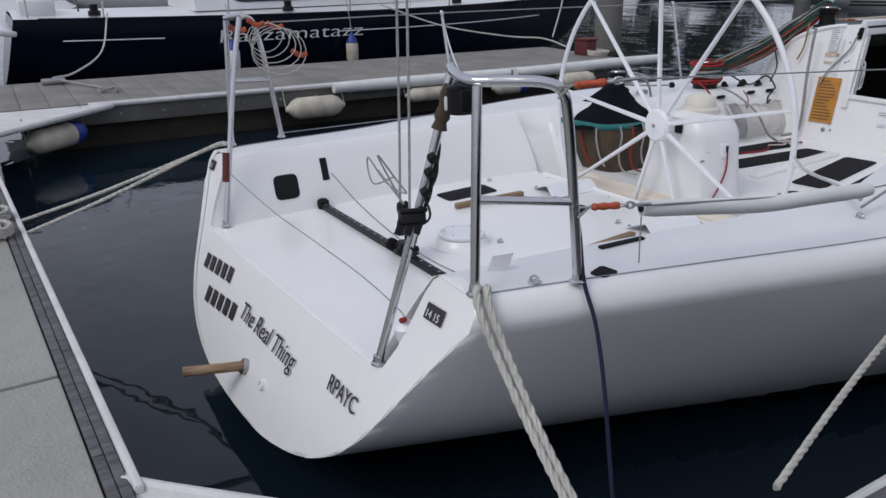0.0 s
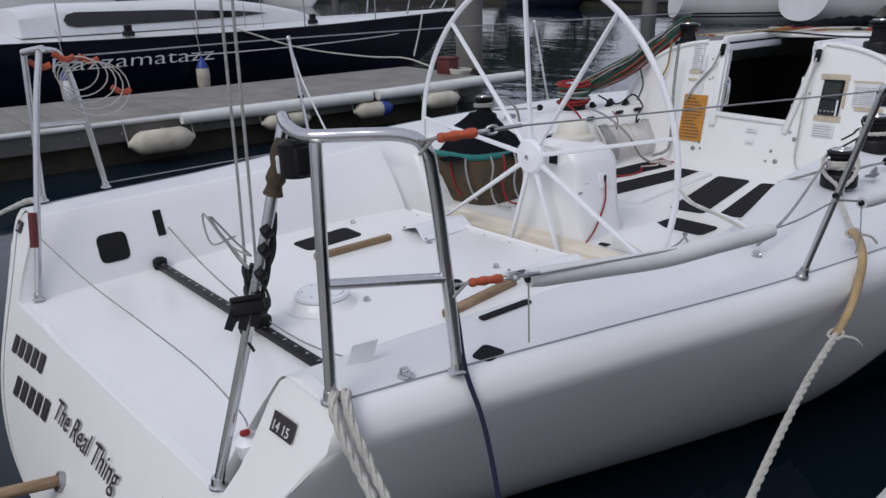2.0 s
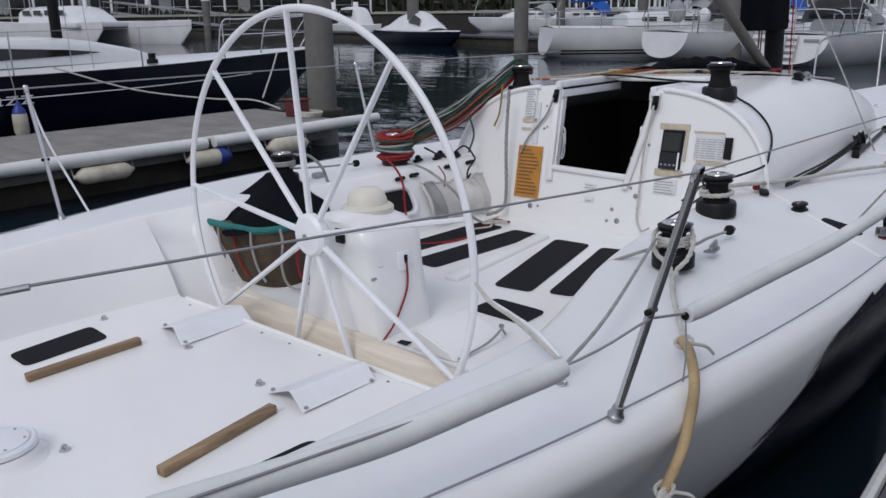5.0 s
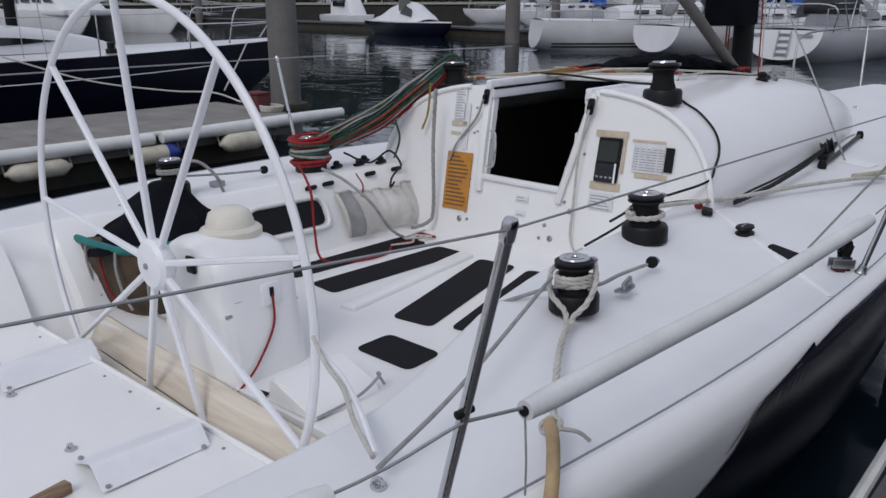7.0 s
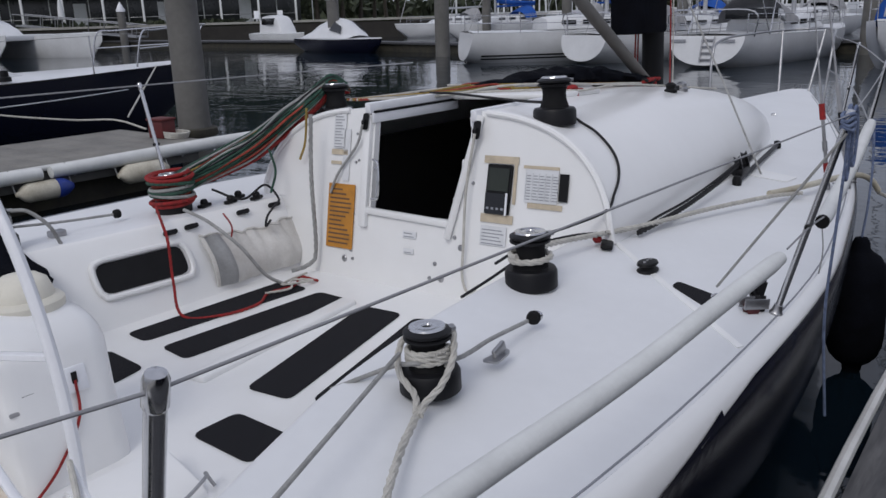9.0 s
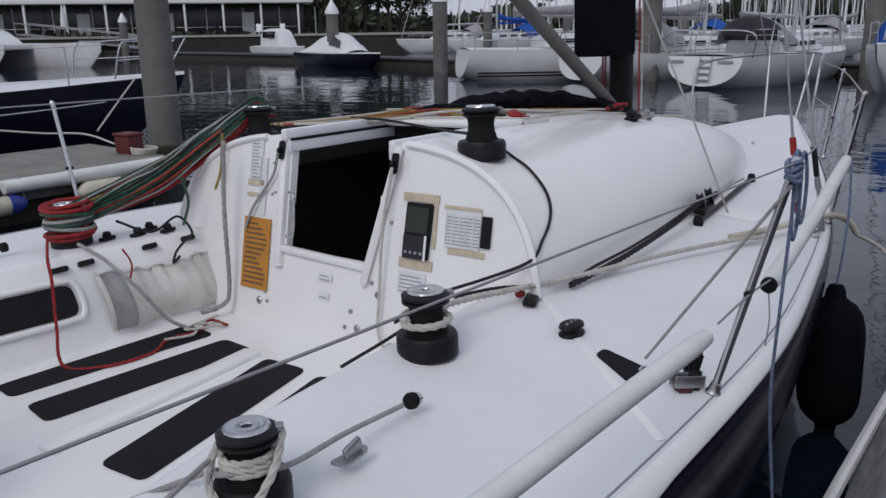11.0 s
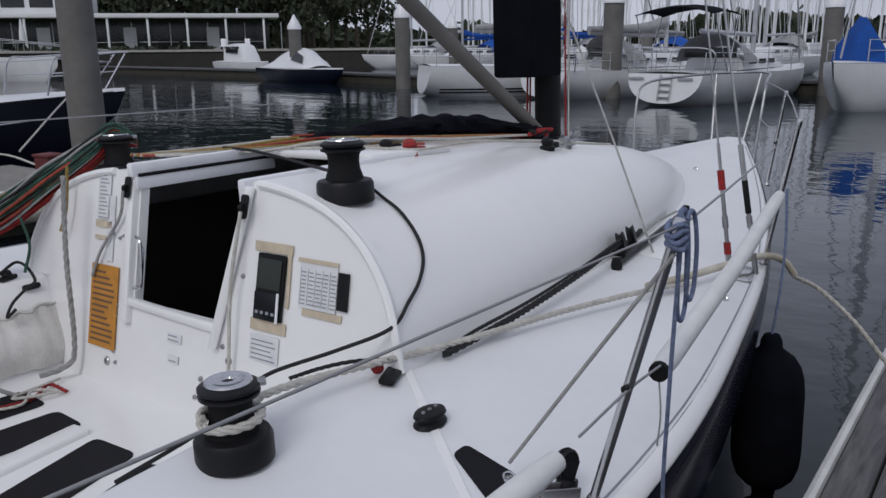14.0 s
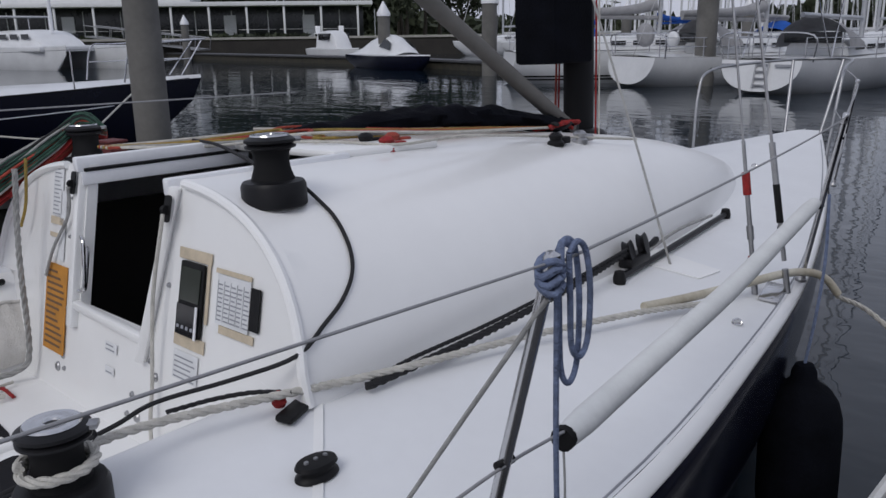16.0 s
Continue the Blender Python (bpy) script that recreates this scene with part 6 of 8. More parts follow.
def bulk_box(name_bm, x0, x1, z0, z1, lift, thick, bevel=0.0, slant=0.0):
    q = [(x0, z0), (x1, z0), (x1 + slant, z1), (x0 + slant, z1)]
    plate(name_bm, [on_bulk(x, z, lift) for x, z in q], thick, round_to=bevel)
    return name_bm


e = thing("orange_card", (-0.43, bulk_y(1.0), 0.85), "orange card with lines of faded writing taped by the companionway", "card")
part("card", bulk_box(nb(), -0.512, -0.335, 0.862, 1.165, 0.006, 0.003), CARD, e, smooth=False)
for k in range(13):
    w = 0.145 * (0.55 + 0.45 * abs(math.sin(k * 2.7)))
    part("written_line", bulk_box(nb(), -0.497, -0.497 + w, 1.135 - 0.021 * k, 1.143 - 0.021 * k, 0.0095, 0.001), INK, e, smooth=False)
e = thing("instrument_display", (0.48, bulk_y(1.15), 1.05), "dark instrument display framed with tan tape", "instrument")
part("housing", bulk_box(nb(), 0.425, 0.547, 1.105, 1.305, 0.006, 0.007, 0.008, 0.006), BLACK, e, smooth=False)
part("screen", bulk_box(nb(), 0.436, 0.537, 1.20, 1.292, 0.014, 0.002, 0.0, 0.004), DIMGREEN, e, "dim green screen", smooth=False)
part("clear_cover", bulk_box(nb(), 0.429, 0.541, 1.106, 1.19, 0.014, 0.004, 0.004), SCREEN, e, "half-fallen glossy cover", smooth=False)
part("cover_edge", bulk_box(nb(), 0.532, 0.541, 1.105, 1.195, 0.019, 0.003), PAINTW, e, smooth=False)
for k in range(4):
    part("button", bulk_box(nb(), 0.440 + 0.024 * k, 0.452 + 0.024 * k, 1.125, 1.134, 0.019, 0.002), GREYTAPE, e, smooth=False)
for q in ((0.405, 0.575, 1.308, 1.338), (0.405, 0.565, 1.068, 1.103), (0.556, 0.571, 1.15, 1.308)):
    part("tape", bulk_box(nb(), *q, 0.004, 0.002), TAPE, e, smooth=False)
e = thing("tide_chart", (0.66, bulk_y(1.2), 1.1), "white printed table taped to the bulkhead with a black strip", "chart")
part("sheet", bulk_box(nb(), 0.612, 0.765, 1.165, 1.295, 0.005, 0.002), PAPER, e, smooth=False)
part("black_strip", bulk_box(nb(), 0.772, 0.812, 1.178, 1.284, 0.006, 0.004), BLACK, e, smooth=False)
part("tape", bulk_box(nb(), 0.60, 0.765, 1.296, 1.308, 0.004, 0.002), TAPE, e, smooth=False)
part("tape", bulk_box(nb(), 0.63, 0.79, 1.142, 1.163, 0.004, 0.002), TAPE, e, smooth=False)
for k in range(5):
    part("table_column", bulk_box(nb(), 0.618 + 0.030 * k, 0.619 + 0.030 * k, 1.175, 1.28, 0.008, 0.0008), GREYTAPE, e, smooth=False)
for k in range(9):
    for j in range(5):
        part("table_bar", bulk_box(nb(), 0.622 + 0.030 * j, 0.640 + 0.030 * j + 0.004 * ((j * k) % 3), 1.268 - 0.0115 * k, 1.2715 - 0.0115 * k, 0.008, 0.0008), GREYTAPE, e, smooth=False)
for q, lab in (((0.41, 0.54, 0.975, 1.055), "small faded paper label under the display"), ((-0.50, -0.42, 1.33, 1.50), "pale paper notice by the companionway"), ((-0.02, 0.06, 0.955, 0.985), "small grey metal maker's plate"), ((-0.01, 0.05, 0.885, 0.91), "faint small printed paper label"), ((-0.43, -0.385, 1.18, 1.42), "strip of pale grey tape")):
    e = thing("paper_label", on_bulk(q[0], q[2]), lab, "label", "labels on the bulkhead")
    part("sheet", bulk_box(nb(), *q, 0.004, 0.002), PAPER, e, smooth=False)
    for k in range(int((q[3] - q[2]) / 0.014)):
        if q[1] - q[0] > 0.055:
            part("written_line", bulk_box(nb(), q[0] + 0.008, q[1] - 0.012 - 0.01 * (k % 3), q[2] + 0.005 + 0.014 * k, q[2] + 0.009 + 0.014 * k, 0.0065, 0.0008), GREYTAPE, e, smooth=False)
for q in ((-0.51, -0.40, 1.30, 1.325), (-0.51, -0.44, 1.255, 1.27)):
    solo("tape_strip", bulk_box(nb(), *q, 0.004, 0.002), TAPE, on_bulk(q[0], q[2]), "strip of tan tape on the bulkhead", "tape", smooth=False)
for x, z, r in ((-0.345, 0.99, 0.010), (-0.34, 1.03, 0.008), (-0.345, 0.86, 0.010), (-0.385, 0.815, 0.017), (-0.33, 0.82, 0.008), (0.275, 0.985, 0.009), (0.31, 0.945, 0.014), (0.175, 0.86, 0.010), (0.215, 0.80, 0.016), (0.15, 0.795, 0.009), (-0.345, 1.27, 0.007), (-0.325, 1.28, 0.006), (-0.345, 1.40, 0.006), (0.352, 1.22, 0.008)):
    bm = nb()
    lathe(bm, [(r, -0.004), (r, 0.003), (r * 0.7, 0.008), (0, 0.009)], Matrix.Translation(on_bulk(x, z)) @ pose(0, 0, 0, 80, 0, 0), 14)
    solo("bolt_head", bm, DULLSTEEL, on_bulk(x, z), "small metal bolt head on the bulkhead", "bolt", "bulkhead bolts")
for x, z in ((-0.268, 1.47), (0.372, 1.45)):
    bm = nb()
    plate(bm, [on_bulk(x - 0.018, z - 0.045, 0.036), on_bulk(x + 0.018, z - 0.045, 0.036), on_bulk(x + 0.024, z + 0.03, 0.036), on_bulk(x - 0.012, z + 0.03, 0.036)], 0.003, round_to=0.012)
    lathe(bm, [(0.013, -0.008), (0.010, 0), (0.013, 0.008)], Matrix.Translation(on_bulk(x, z - 0.01, 0.042)) @ pose(0, 0, 0, 0, 90, 0), 14)
    solo("exit_sheave", bm, BLACK, on_bulk(x, z), "dark sheave box in the bulkhead corner", "sheave", "bulkhead sheaves")
line_thing("bulkhead_line", [on_bulk(0.375, 1.43, 0.05), on_bulk(0.352, 1.2, 0.05), on_bulk(0.345, 0.95, 0.03), on_bulk(0.35, 0.84, 0.03), on_bulk(0.39, 0.78, 0.04), on_bulk(0.44, 0.8, 0.05)], 0.006, ROPEW, "cream line hanging down the bulkhead")
line_thing("bulkhead_line", [on_bulk(-0.272, 1.45, 0.05), on_bulk(-0.33, 1.35, 0.02), on_bulk(-0.44, 1.22, 0.02), on_bulk(-0.49, 1.12, 0.02)], 0.006, ROPEG, "grey line across the bulkhead corner")
bm = nb()
tube(bm, [on_bulk(-0.232, 1.25, 0.0), on_bulk(-0.205, 1.245, 0.0), on_bulk(-0.20, 1.18, 0.0), on_bulk(-0.205, 1.115, 0.0), on_bulk(-0.232, 1.11, 0.0)], 0.005, 8, 5)
solo("grab_handle", bm, STEEL, on_bulk(-0.232, 1.11), "small steel handle at the companionway edge", "handle")

# ---- stern rail gear and mooring lines ----
e = thing("stern_light", (1.17, 0.15, 1.5), "black lamp box with tape lashed to the stern rail", "lamp")
bm = nb()
lathe(bm, [(0.036, -0.04), (0.040, -0.036), (0.040, 0.036), (0.036, 0.04), (0.015, 0.043)], Matrix.Translation((1.185, 0.17, 1.525)), 22)
box(bm, (1.215, 0.165, 1.525), (0.04, 0.04, 0.066), None, 0.008)
part("housing", bm, BLACK, e)
bm = nb()
box(bm, (1.168, 0.135, 1.515), (0.02, 0.014, 0.04), pose(0, 0, 0, 0, 0, -25), 0.004)
part("lens", bm, PAPER, e, "small pale lens")
bm = nb()
tube(bm, [(1.12, 0.175, 1.56), (1.10, 0.16, 1.48), (1.09, 0.15, 1.43)], 0.022, 10, 4, ends=lambda t: 0.8 + 0.35 * math.sin(8 * t) ** 2)
part("tape_wrap", bm, BROWN, e, "worn brown tape wrapping")
for z, r in ((1.335, 0.012), (1.29, 0.016), (1.23, 0.011)):
    t = (1.57 - z) / 0.92
    cc = Vector((1.10 - 0.10 * t, 0.19 - 0.19 * t, z))
    bm = nb()
    tube(bm, [cc + Vector((0.006, 0.012, 0.05)), cc, cc + Vector((-0.008, -0.012, -0.05))], r, 8, 4, ends=lambda k: 0.6 + 0.6 * math.sin(math.pi * k))
    box(bm, cc + Vector((0.02, -0.02, 0.01)), (0.025, 0.025, 0.03), pose(0, 0, 0, 30, 20, 10), 0.006)
    part("lashing", bm, BLACK, e)
bm = nb()
tube(bm, [(1.05, 0.10, 1.25), (1.09, 0.11, 1.16), (1.02, 0.06, 1.10), (1.06, 0.07, 1.04)], 0.004, 6, 6)
part("lashing_cord", bm, ROPEK, e)
e = thing("rail_clip", (1.04, 0.09, 1.14), "black plastic clip with three prongs on the stern rail strut", "clip")
bm = nb()
CLIP = Matrix(((0.32, 0.871, 0.37, 1.042), (0.947, -0.289, -0.14, 0.075), (0.0, 0.398, -0.92, 1.158), (0, 0, 0, 1)))
box(bm, CLIP @ Vector((0.0, 0.022, -0.014)), (0.086, 0.034, 0.014), CLIP.to_3x3().to_4x4(), 0.004)
box(bm, CLIP @ Vector((-0.002, 0.022, 0.008)), (0.080, 0.020, 0.036), CLIP.to_3x3().to_4x4(), 0.006)
part("body", bm, BLACK, e)
for k, (x0, x1, z1) in enumerate(((-0.030, -0.056, 0.060), (-0.004, -0.024, 0.064), (0.022, 0.004, 0.062))):
    bm = nb()
    plate(bm, [CLIP @ Vector(v) for v in ((x0 - 0.010, 0.022, 0.0), (x0 + 0.012, 0.022, 0.014), (x1 + 0.010, 0.022, z1), (x1 - 0.008, 0.022, z1 - 0.010))], 0.012)
    part("prong", bm, BLACK, e)
e = thing("buoy_bottle", (1.05, 0.05, 0.78), "small white float hanging inside the transom corner", "float")
bm = nb()
lathe(bm, [(0, -0.05), (0.035, -0.04), (0.04, 0.0), (0.035, 0.04), (0.01, 0.055), (0, 0.056)], Matrix.Translation((1.02, 0.05, 0.76)) @ pose(0, 0, 0, 20, 10, 0), 16)
part("float_body", bm, PAINTW, e)
bm = nb()
tube(bm, [(1.03, 0.025, 0.815), (1.05, 0.03, 0.825)], 0.009, 8, 3)
part("tape", bm, ROPER, e, "red taped end")
line_thing("stern_line", [(1.318, 0.155, 0.985), (1.335, 0.128, 1.0), (1.37, 0.11, 0.96), (1.45, 0.12, 0.84), (1.62, 0.13, 0.66), (1.85, 0.13, 0.48)], 0.0122, ROPEW, "thick white laid stern line over the gunwale", "mooring rope", True, "stern lines", 8)
line_thing("stern_line", [(1.322, 0.172, 0.985), (1.345, 0.155, 1.0), (1.385, 0.14, 0.955), (1.465, 0.148, 0.835), (1.635, 0.152, 0.655), (1.865, 0.15, 0.48)], 0.0122, ROPEW, "thick white laid stern line over the gunwale", "mooring rope", True, "stern lines", 8)
line_thing("stern_line", [(-1.30, 0.10, 1.02), (-1.36, 0.02, 1.0), (-1.7, -0.5, 0.72), (-1.95, -1.0, 0.5)], 0.0115, ROPEW, "white laid stern line to the dock", "mooring rope", True, "stern lines", 8)
line_thing("stern_line", [(-1.32, 0.12, 1.02), (-1.40, 0.0, 0.98), (-1.9, -0.55, 0.70), (-2.25, -1.05, 0.5)], 0.0115, ROPEW, "white laid stern line to the dock", "mooring rope", True, "stern lines", 8)
line_thing("navy_line", [(1.385, 0.44, 1.205), (1.395, 0.45, 1.12), (1.408, 0.46, 0.98), (1.47, 0.46, 0.86), (1.54, 0.44, 0.7), (1.60, 0.42, 0.50), (1.68, 0.38, 0.33), (1.76, 0.34, 0.22)], 0.0065, ROPEN, "navy line tied to the stern rail and hanging outboard")
bm = nb()
for k in range(2):
    tube(bm, [(1.392 + 0.018 * math.cos(a), 0.446 + 0.018 * math.sin(a), 1.20 + 0.009 * k) for a in (i * math.pi / 6 for i in range(13))], 0.0042, 6, 1, False)
tube(bm, [(1.385, 0.44, 1.205), (1.378, 0.436, 1.225), (1.37, 0.44, 1.215)], 0.004, 6, 3)
solo("navy_hitch", bm, ROPEN, (1.392, 0.446, 1.20), "navy line hitched round the stern rail", "rope")
bm = nb()
tube(bm, [(-1.0, 0.02, 1.03), (-0.985, 0.0, 0.88)], 0.019, 10, 3)
solo("rail_tape", bm, REDBOX, (-1.0, 0.02, 0.95), "dark red tape round the far rail post", "tape")
e = thing("wire_coil", (-1.3, 0.2, 1.55), "coiled thin wires with orange tape on the far stern rail", "wire coil")
for k in range(5):
    bm = nb()
    o = Vector((-1.37, 0.40 + 0.02 * k, 1.58 - 0.02 * k))
    rr = 0.10 + 0.015 * k
    tube(bm, [o + Vector((0.02 * math.sin(2 * a + k), rr * math.cos(a), rr * 0.8 * math.sin(a))) for a in (i * math.pi / 9 for i in range(19))], 0.003, 5, 1, False)
    part("loop", bm, ROPEW, e)
for o in ((-1.29, 0.18, 1.655), (-1.38, 0.42, 1.66), (-1.375, 0.55, 1.50), (-1.34, 0.3, 1.68)):
    bm = nb()
    tube(bm, [Vector(o), Vector(o) + Vector((0, 0.05, -0.03)), Vector(o) + Vector((0, 0.09, -0.02))], 0.014, 8, 3)
    part("tape", bm, ORANGE, e, "orange tape")

# black fender slung outside
e = thing("fender", (1.49, 5.90, 0.0), "large dark navy cylindrical fender hanging alongside", "fender", "fenders")
bm = nb()
FX = Matrix.Translation((1.49, 5.90, 0.31)) @ Matrix.Diagonal((1.04, 1.04, 1.04, 1))
prof = [(0.0, -0.37), (0.03, -0.365), (0.045, -0.34), (0.05, -0.31), (0.085, -0.285), (0.115, -0.25), (0.132, -0.20), (0.138, -0.14), (0.138, 0.12), (0.133, 0.18), (0.12, 0.23), (0.095, 0.27), (0.06, 0.295), (0.045, 0.31), (0.042, 0.34), (0.03, 0.365), (0, 0.37)]
lathe(bm, prof, FX, 36)
part("body", bm, NAVYC, e)
bm = nb()
tube(bm, [(1.49, 5.90, 0.69), (1.495, 5.96, 0.85), (1.485, 6.05, 1.05), (1.465, 6.10, 1.28)], 0.006, 6, 4)
part("lanyard", bm, ROPEB, e)

# ---- docks ----
NEAR = SHIFT


def slab(bm, pts, z0, z1, mi=0):
    """An upright prism on a plan outline, counter-clockwise."""
    lo, hi = [bm.verts.new((x, y, z0)) for x, y in pts], [bm.verts.new((x, y, z1)) for x, y in pts]
    fs = [bm.faces.new(hi), bm.faces.new(lo[::-1])]
    for i in range(len(pts)):
        j = (i + 1) % len(pts)
        fs.append(bm.faces.new((lo[i], lo[j], hi[j], hi[i])))
    for f in fs:
        f.material_index = mi


def board(name, x0, y0, x1, y1, z, w, t, material, parent, label=""):
    bm = nb()
    a, b = Vector((x0, y0, z)), Vector((x1, y1, z))
    box(bm, (a + b) / 2, (w, (b - a).length - 0.006, t), pose(0, 0, 0, 0, 0, math.degrees(math.atan2(-(x1 - x0), y1 - y0))), 0.004)
    return part(name, bm, material, parent, label)


DOCK = SHIFT @ Matrix.Translation((0.6, -0.82, 0)) @ pose(0, 0, 0, 0, 0, 3.15)
dock = thing("dock_walkway", (0, -1.6, 0.2), "concrete floating dock walkway edged with weathered boards", "dock", kind="structure", frame_of=DOCK)
for k in range(14):
    bm = nb()
    box(bm, (-16.4 + 2.43 * k, -1.757, 0.305), (2.41, 3.30, 0.28), None, 0.012)
    part("concrete_panel", bm, CONC, dock)
bm = nb()
box(bm, (0, -1.9, 0.02), (34.0, 2.9, 0.30), None, 0.02)
part("float", bm, WEED, dock)
for k in range(12):
    for j, yy in enumerate((-0.0845, -0.0475)):
        x0 = -17.0 + 1.55 * k + 0.7 * j
        board("edge_board", x0, yy, x0 + 1.55, yy, 0.42, 0.034, 0.06, OLDWOOD, dock)
bm = nb()
box(bm, (-8.0, -0.012, 0.425), (16.6, 0.03, 0.075), None, 0.01)
part("rubbing_strip", bm, RUBW, dock, "white rubbing strip")
gus = thing("dock_gusset", (1.5, -0.6, 0.4), "white triangular corner plate between two docks", "dock", kind="structure", frame_of=NEAR)
bm = nb()
slab(bm, [(0.84, -0.83), (2.02, -0.80), (2.02, 0.42)], 0.36, 0.43)
part("plate", bm, RUBW, gus, smooth=False)
bm = nb()
tube(bm, [(0.80, -0.83, 0.425), (0.92, -0.74, 0.43), (2.0, 0.45, 0.43)], 0.024, 8, 3)
part("rubbing_strip", bm, RUBW, gus)
fing = thing("finger_dock", (2.9, 4.0, 0.2), "finger dock with grey weathered boards and a white edge", "dock", kind="structure", frame_of=NEAR)
for k in range(42):
    bm = nb()
    box(bm, (3.08, -0.80 + 0.285 * k, 0.40), (1.55, 0.275, 0.06), None, 0.005)
    part("deck_plank", bm, WETDECK, fing)
for k in range(6):
    for j in range(2):
        xa, xb = (float(np.interp(v, [0.3, 1.25, 2.5, 3.8, 5.6, 11], [2.03, 1.985, 1.915, 1.845, 1.81, 1.77])) + 0.085 + 0.14 * j for v in (-0.6 + 1.9 * k, 1.3 + 1.9 * k))
        board("edge_board", xa, -0.6 + 1.9 * k, xb, 1.3 + 1.9 * k, 0.42, 0.13, 0.07, OLDWOOD, fing)
bm = nb()
tube(bm, [(2.02, 0.4, 0.425), (1.975, 1.25, 0.425), (1.905, 2.5, 0.425), (1.835, 3.8, 0.425), (1.80, 5.6, 0.425), (1.76, 11.0, 0.425)], 0.022, 8, 3)
part("rubbing_strip", bm, RUBW, fing, "white rubbing strip")
bm = nb()
box(bm, (2.95, 5.3, 0.08), (1.7, 11.6, 0.42), None, 0.03)
part("float", bm, WEED, fing)
for y in (0.2, 0.85, 5.3):
    e = thing("dock_cleat", (2.14, y, 0.455), "galvanised mooring cleat on the dock edge", "cleat", "dock cleats", frame_of=NEAR)
    bm = nb()
    box(bm, (2.14, y, 0.475), (0.04, 0.10, 0.04), None, 0.008)
    tube(bm, [(2.14, y - 0.12, 0.515), (2.14, y, 0.50), (2.14, y + 0.12, 0.515)], 0.014, 8, 4)
    part("horn", bm, DULLSTEEL, e)
for x in (-1.95, -2.3):
    e = thing("dock_cleat", (x, -1.09, 0.455), "mooring cleat wrapped in white rope", "cleat", "dock cleats", frame_of=NEAR)
    bm = nb()
    box(bm, (x, -1.09, 0.475), (0.10, 0.04, 0.04), None, 0.008)
    tube(bm, [(x - 0.12, -1.09, 0.515), (x, -1.09, 0.50), (x + 0.12, -1.09, 0.515)], 0.014, 8, 4)
    part("horn", bm, DULLSTEEL, e)
    bm = nb()
    for k in range(3):
        rope(bm, [(x + 0.09 * math.cos(a), -1.09 + 0.06 * math.sin(a), 0.475 + 0.02 * k) for a in (i * math.pi / 8 for i in range(17))], 0.013, 2, 9)
    part("rope_turns", bm, ROPEW, e)

# pier on the far side, with fenders, rail padding and the tall pile
pier = thing("pier", (-7.2, 3.2, 0.2), "narrow grey floating pier with a white edge rail", "pier", kind="structure", frame_of=NEAR)
for k in range(30):
    bm = nb()
    box(bm, (-7.25, -0.9 + 0.28 * k, 0.47), (2.05, 0.275, 0.06), None, 0.004)
    part("deck_plank", bm, TEAKG, pier)
bm = nb()
slab(bm, [(-6.2, -1.05), (-6.2, 0.10), (-5.1, -1.05)], 0.43, 0.49)
part("corner_plate", bm, RUBW, pier, smooth=False)
bm = nb()
box(bm, (-6.26, 3.4, 0.37), (0.05, 7.6, 0.20), None, 0.01)
part("side_beam", bm, PILE, pier)
for k in range(16):
    bm = nb()
    lathe(bm, [(0.018, 0), (0.016, 0.012), (0, 0.014)], Matrix.Translation((-6.214, 0.2 + 0.45 * k, 0.37)) @ pose(0, 0, 0, 0, 90, 0), 8)
    part("bolt", bm, DULLSTEEL, pier)
bm = nb()
tube(bm, [(-5.0, -1.1, 0.47), (-6.1, 0.10, 0.48), (-6.2, 0.4, 0.485), (-6.2, 7.3, 0.485)], 0.03, 8, 4)
part("rubbing_strip", bm, RUBW, pier, "white rubbing strip")
bm = nb()
box(bm, (-7.25, 3.1, 0.08), (1.7, 7.6, 0.4), None, 0.03)
part("float", bm, WEED, pier)
for a, b in (((-6.13, 2.65, 0.46), (-6.11, 5.2, 0.45)), ((-6.11, 5.3, 0.45), (-6.18, 8.0, 0.47))):
    bm = nb()
    tube(bm, [a, b], 0.075, 14, 4, ends=lambda t: 0.85 + 0.15 * min(1, t * 20, (1 - t) * 20))
    solo("dock_pad", bm, FOAM, a, "long white padded tube along the pier edge", "dock padding", "pier edge pads", frame_of=NEAR)


def fender_lying(x, y, z, r, l, yaw, label, mate=FENDERW, tip=None):
    e = thing("fender", (x, y, z - r), label, "fender", "fenders", frame_of=NEAR)
    m = Matrix.Translation((x, y, z)) @ pose(0, 0, 0, 90, 0, yaw)
    bm = nb()
    lathe(bm, [(0, -l / 2 - 0.03), (r * 0.25, -l / 2 - 0.02), (r * 0.3, -l / 2), (r * 0.75, -l / 2 + r * 0.45), (r, -l / 2 + r), (r, l / 2 - r), (r * 0.75, l / 2 - r * 0.45), (r * 0.3, l / 2), (r * 0.25, l / 2 + 0.02), (0, l / 2 + 0.03)], m, 20)
    part("body", bm, mate, e)
    if tip:
        bm = nb()
        lathe(bm, [(0, -l / 2 - 0.04), (r * 0.35, -l / 2 - 0.025), (r * 0.8, -l / 2 + r * 0.4), (r * 1.02, -l / 2 + r), (r * 1.02, -l / 2 + r * 1.6)], m, 20)
        part("end_cap", bm, tip, e)
    for s in (-1, 1):
        bm = nb()
        p = m @ Vector((0, 0, s * (l / 2 + 0.02)))
        tube(bm, [p, p + Vector((-0.06, 0, 0.12)), p + Vector((-0.1, 0, 0.24))], 0.008, 6, 3)
        part("lanyard", bm, ROPEG, e)
    return e


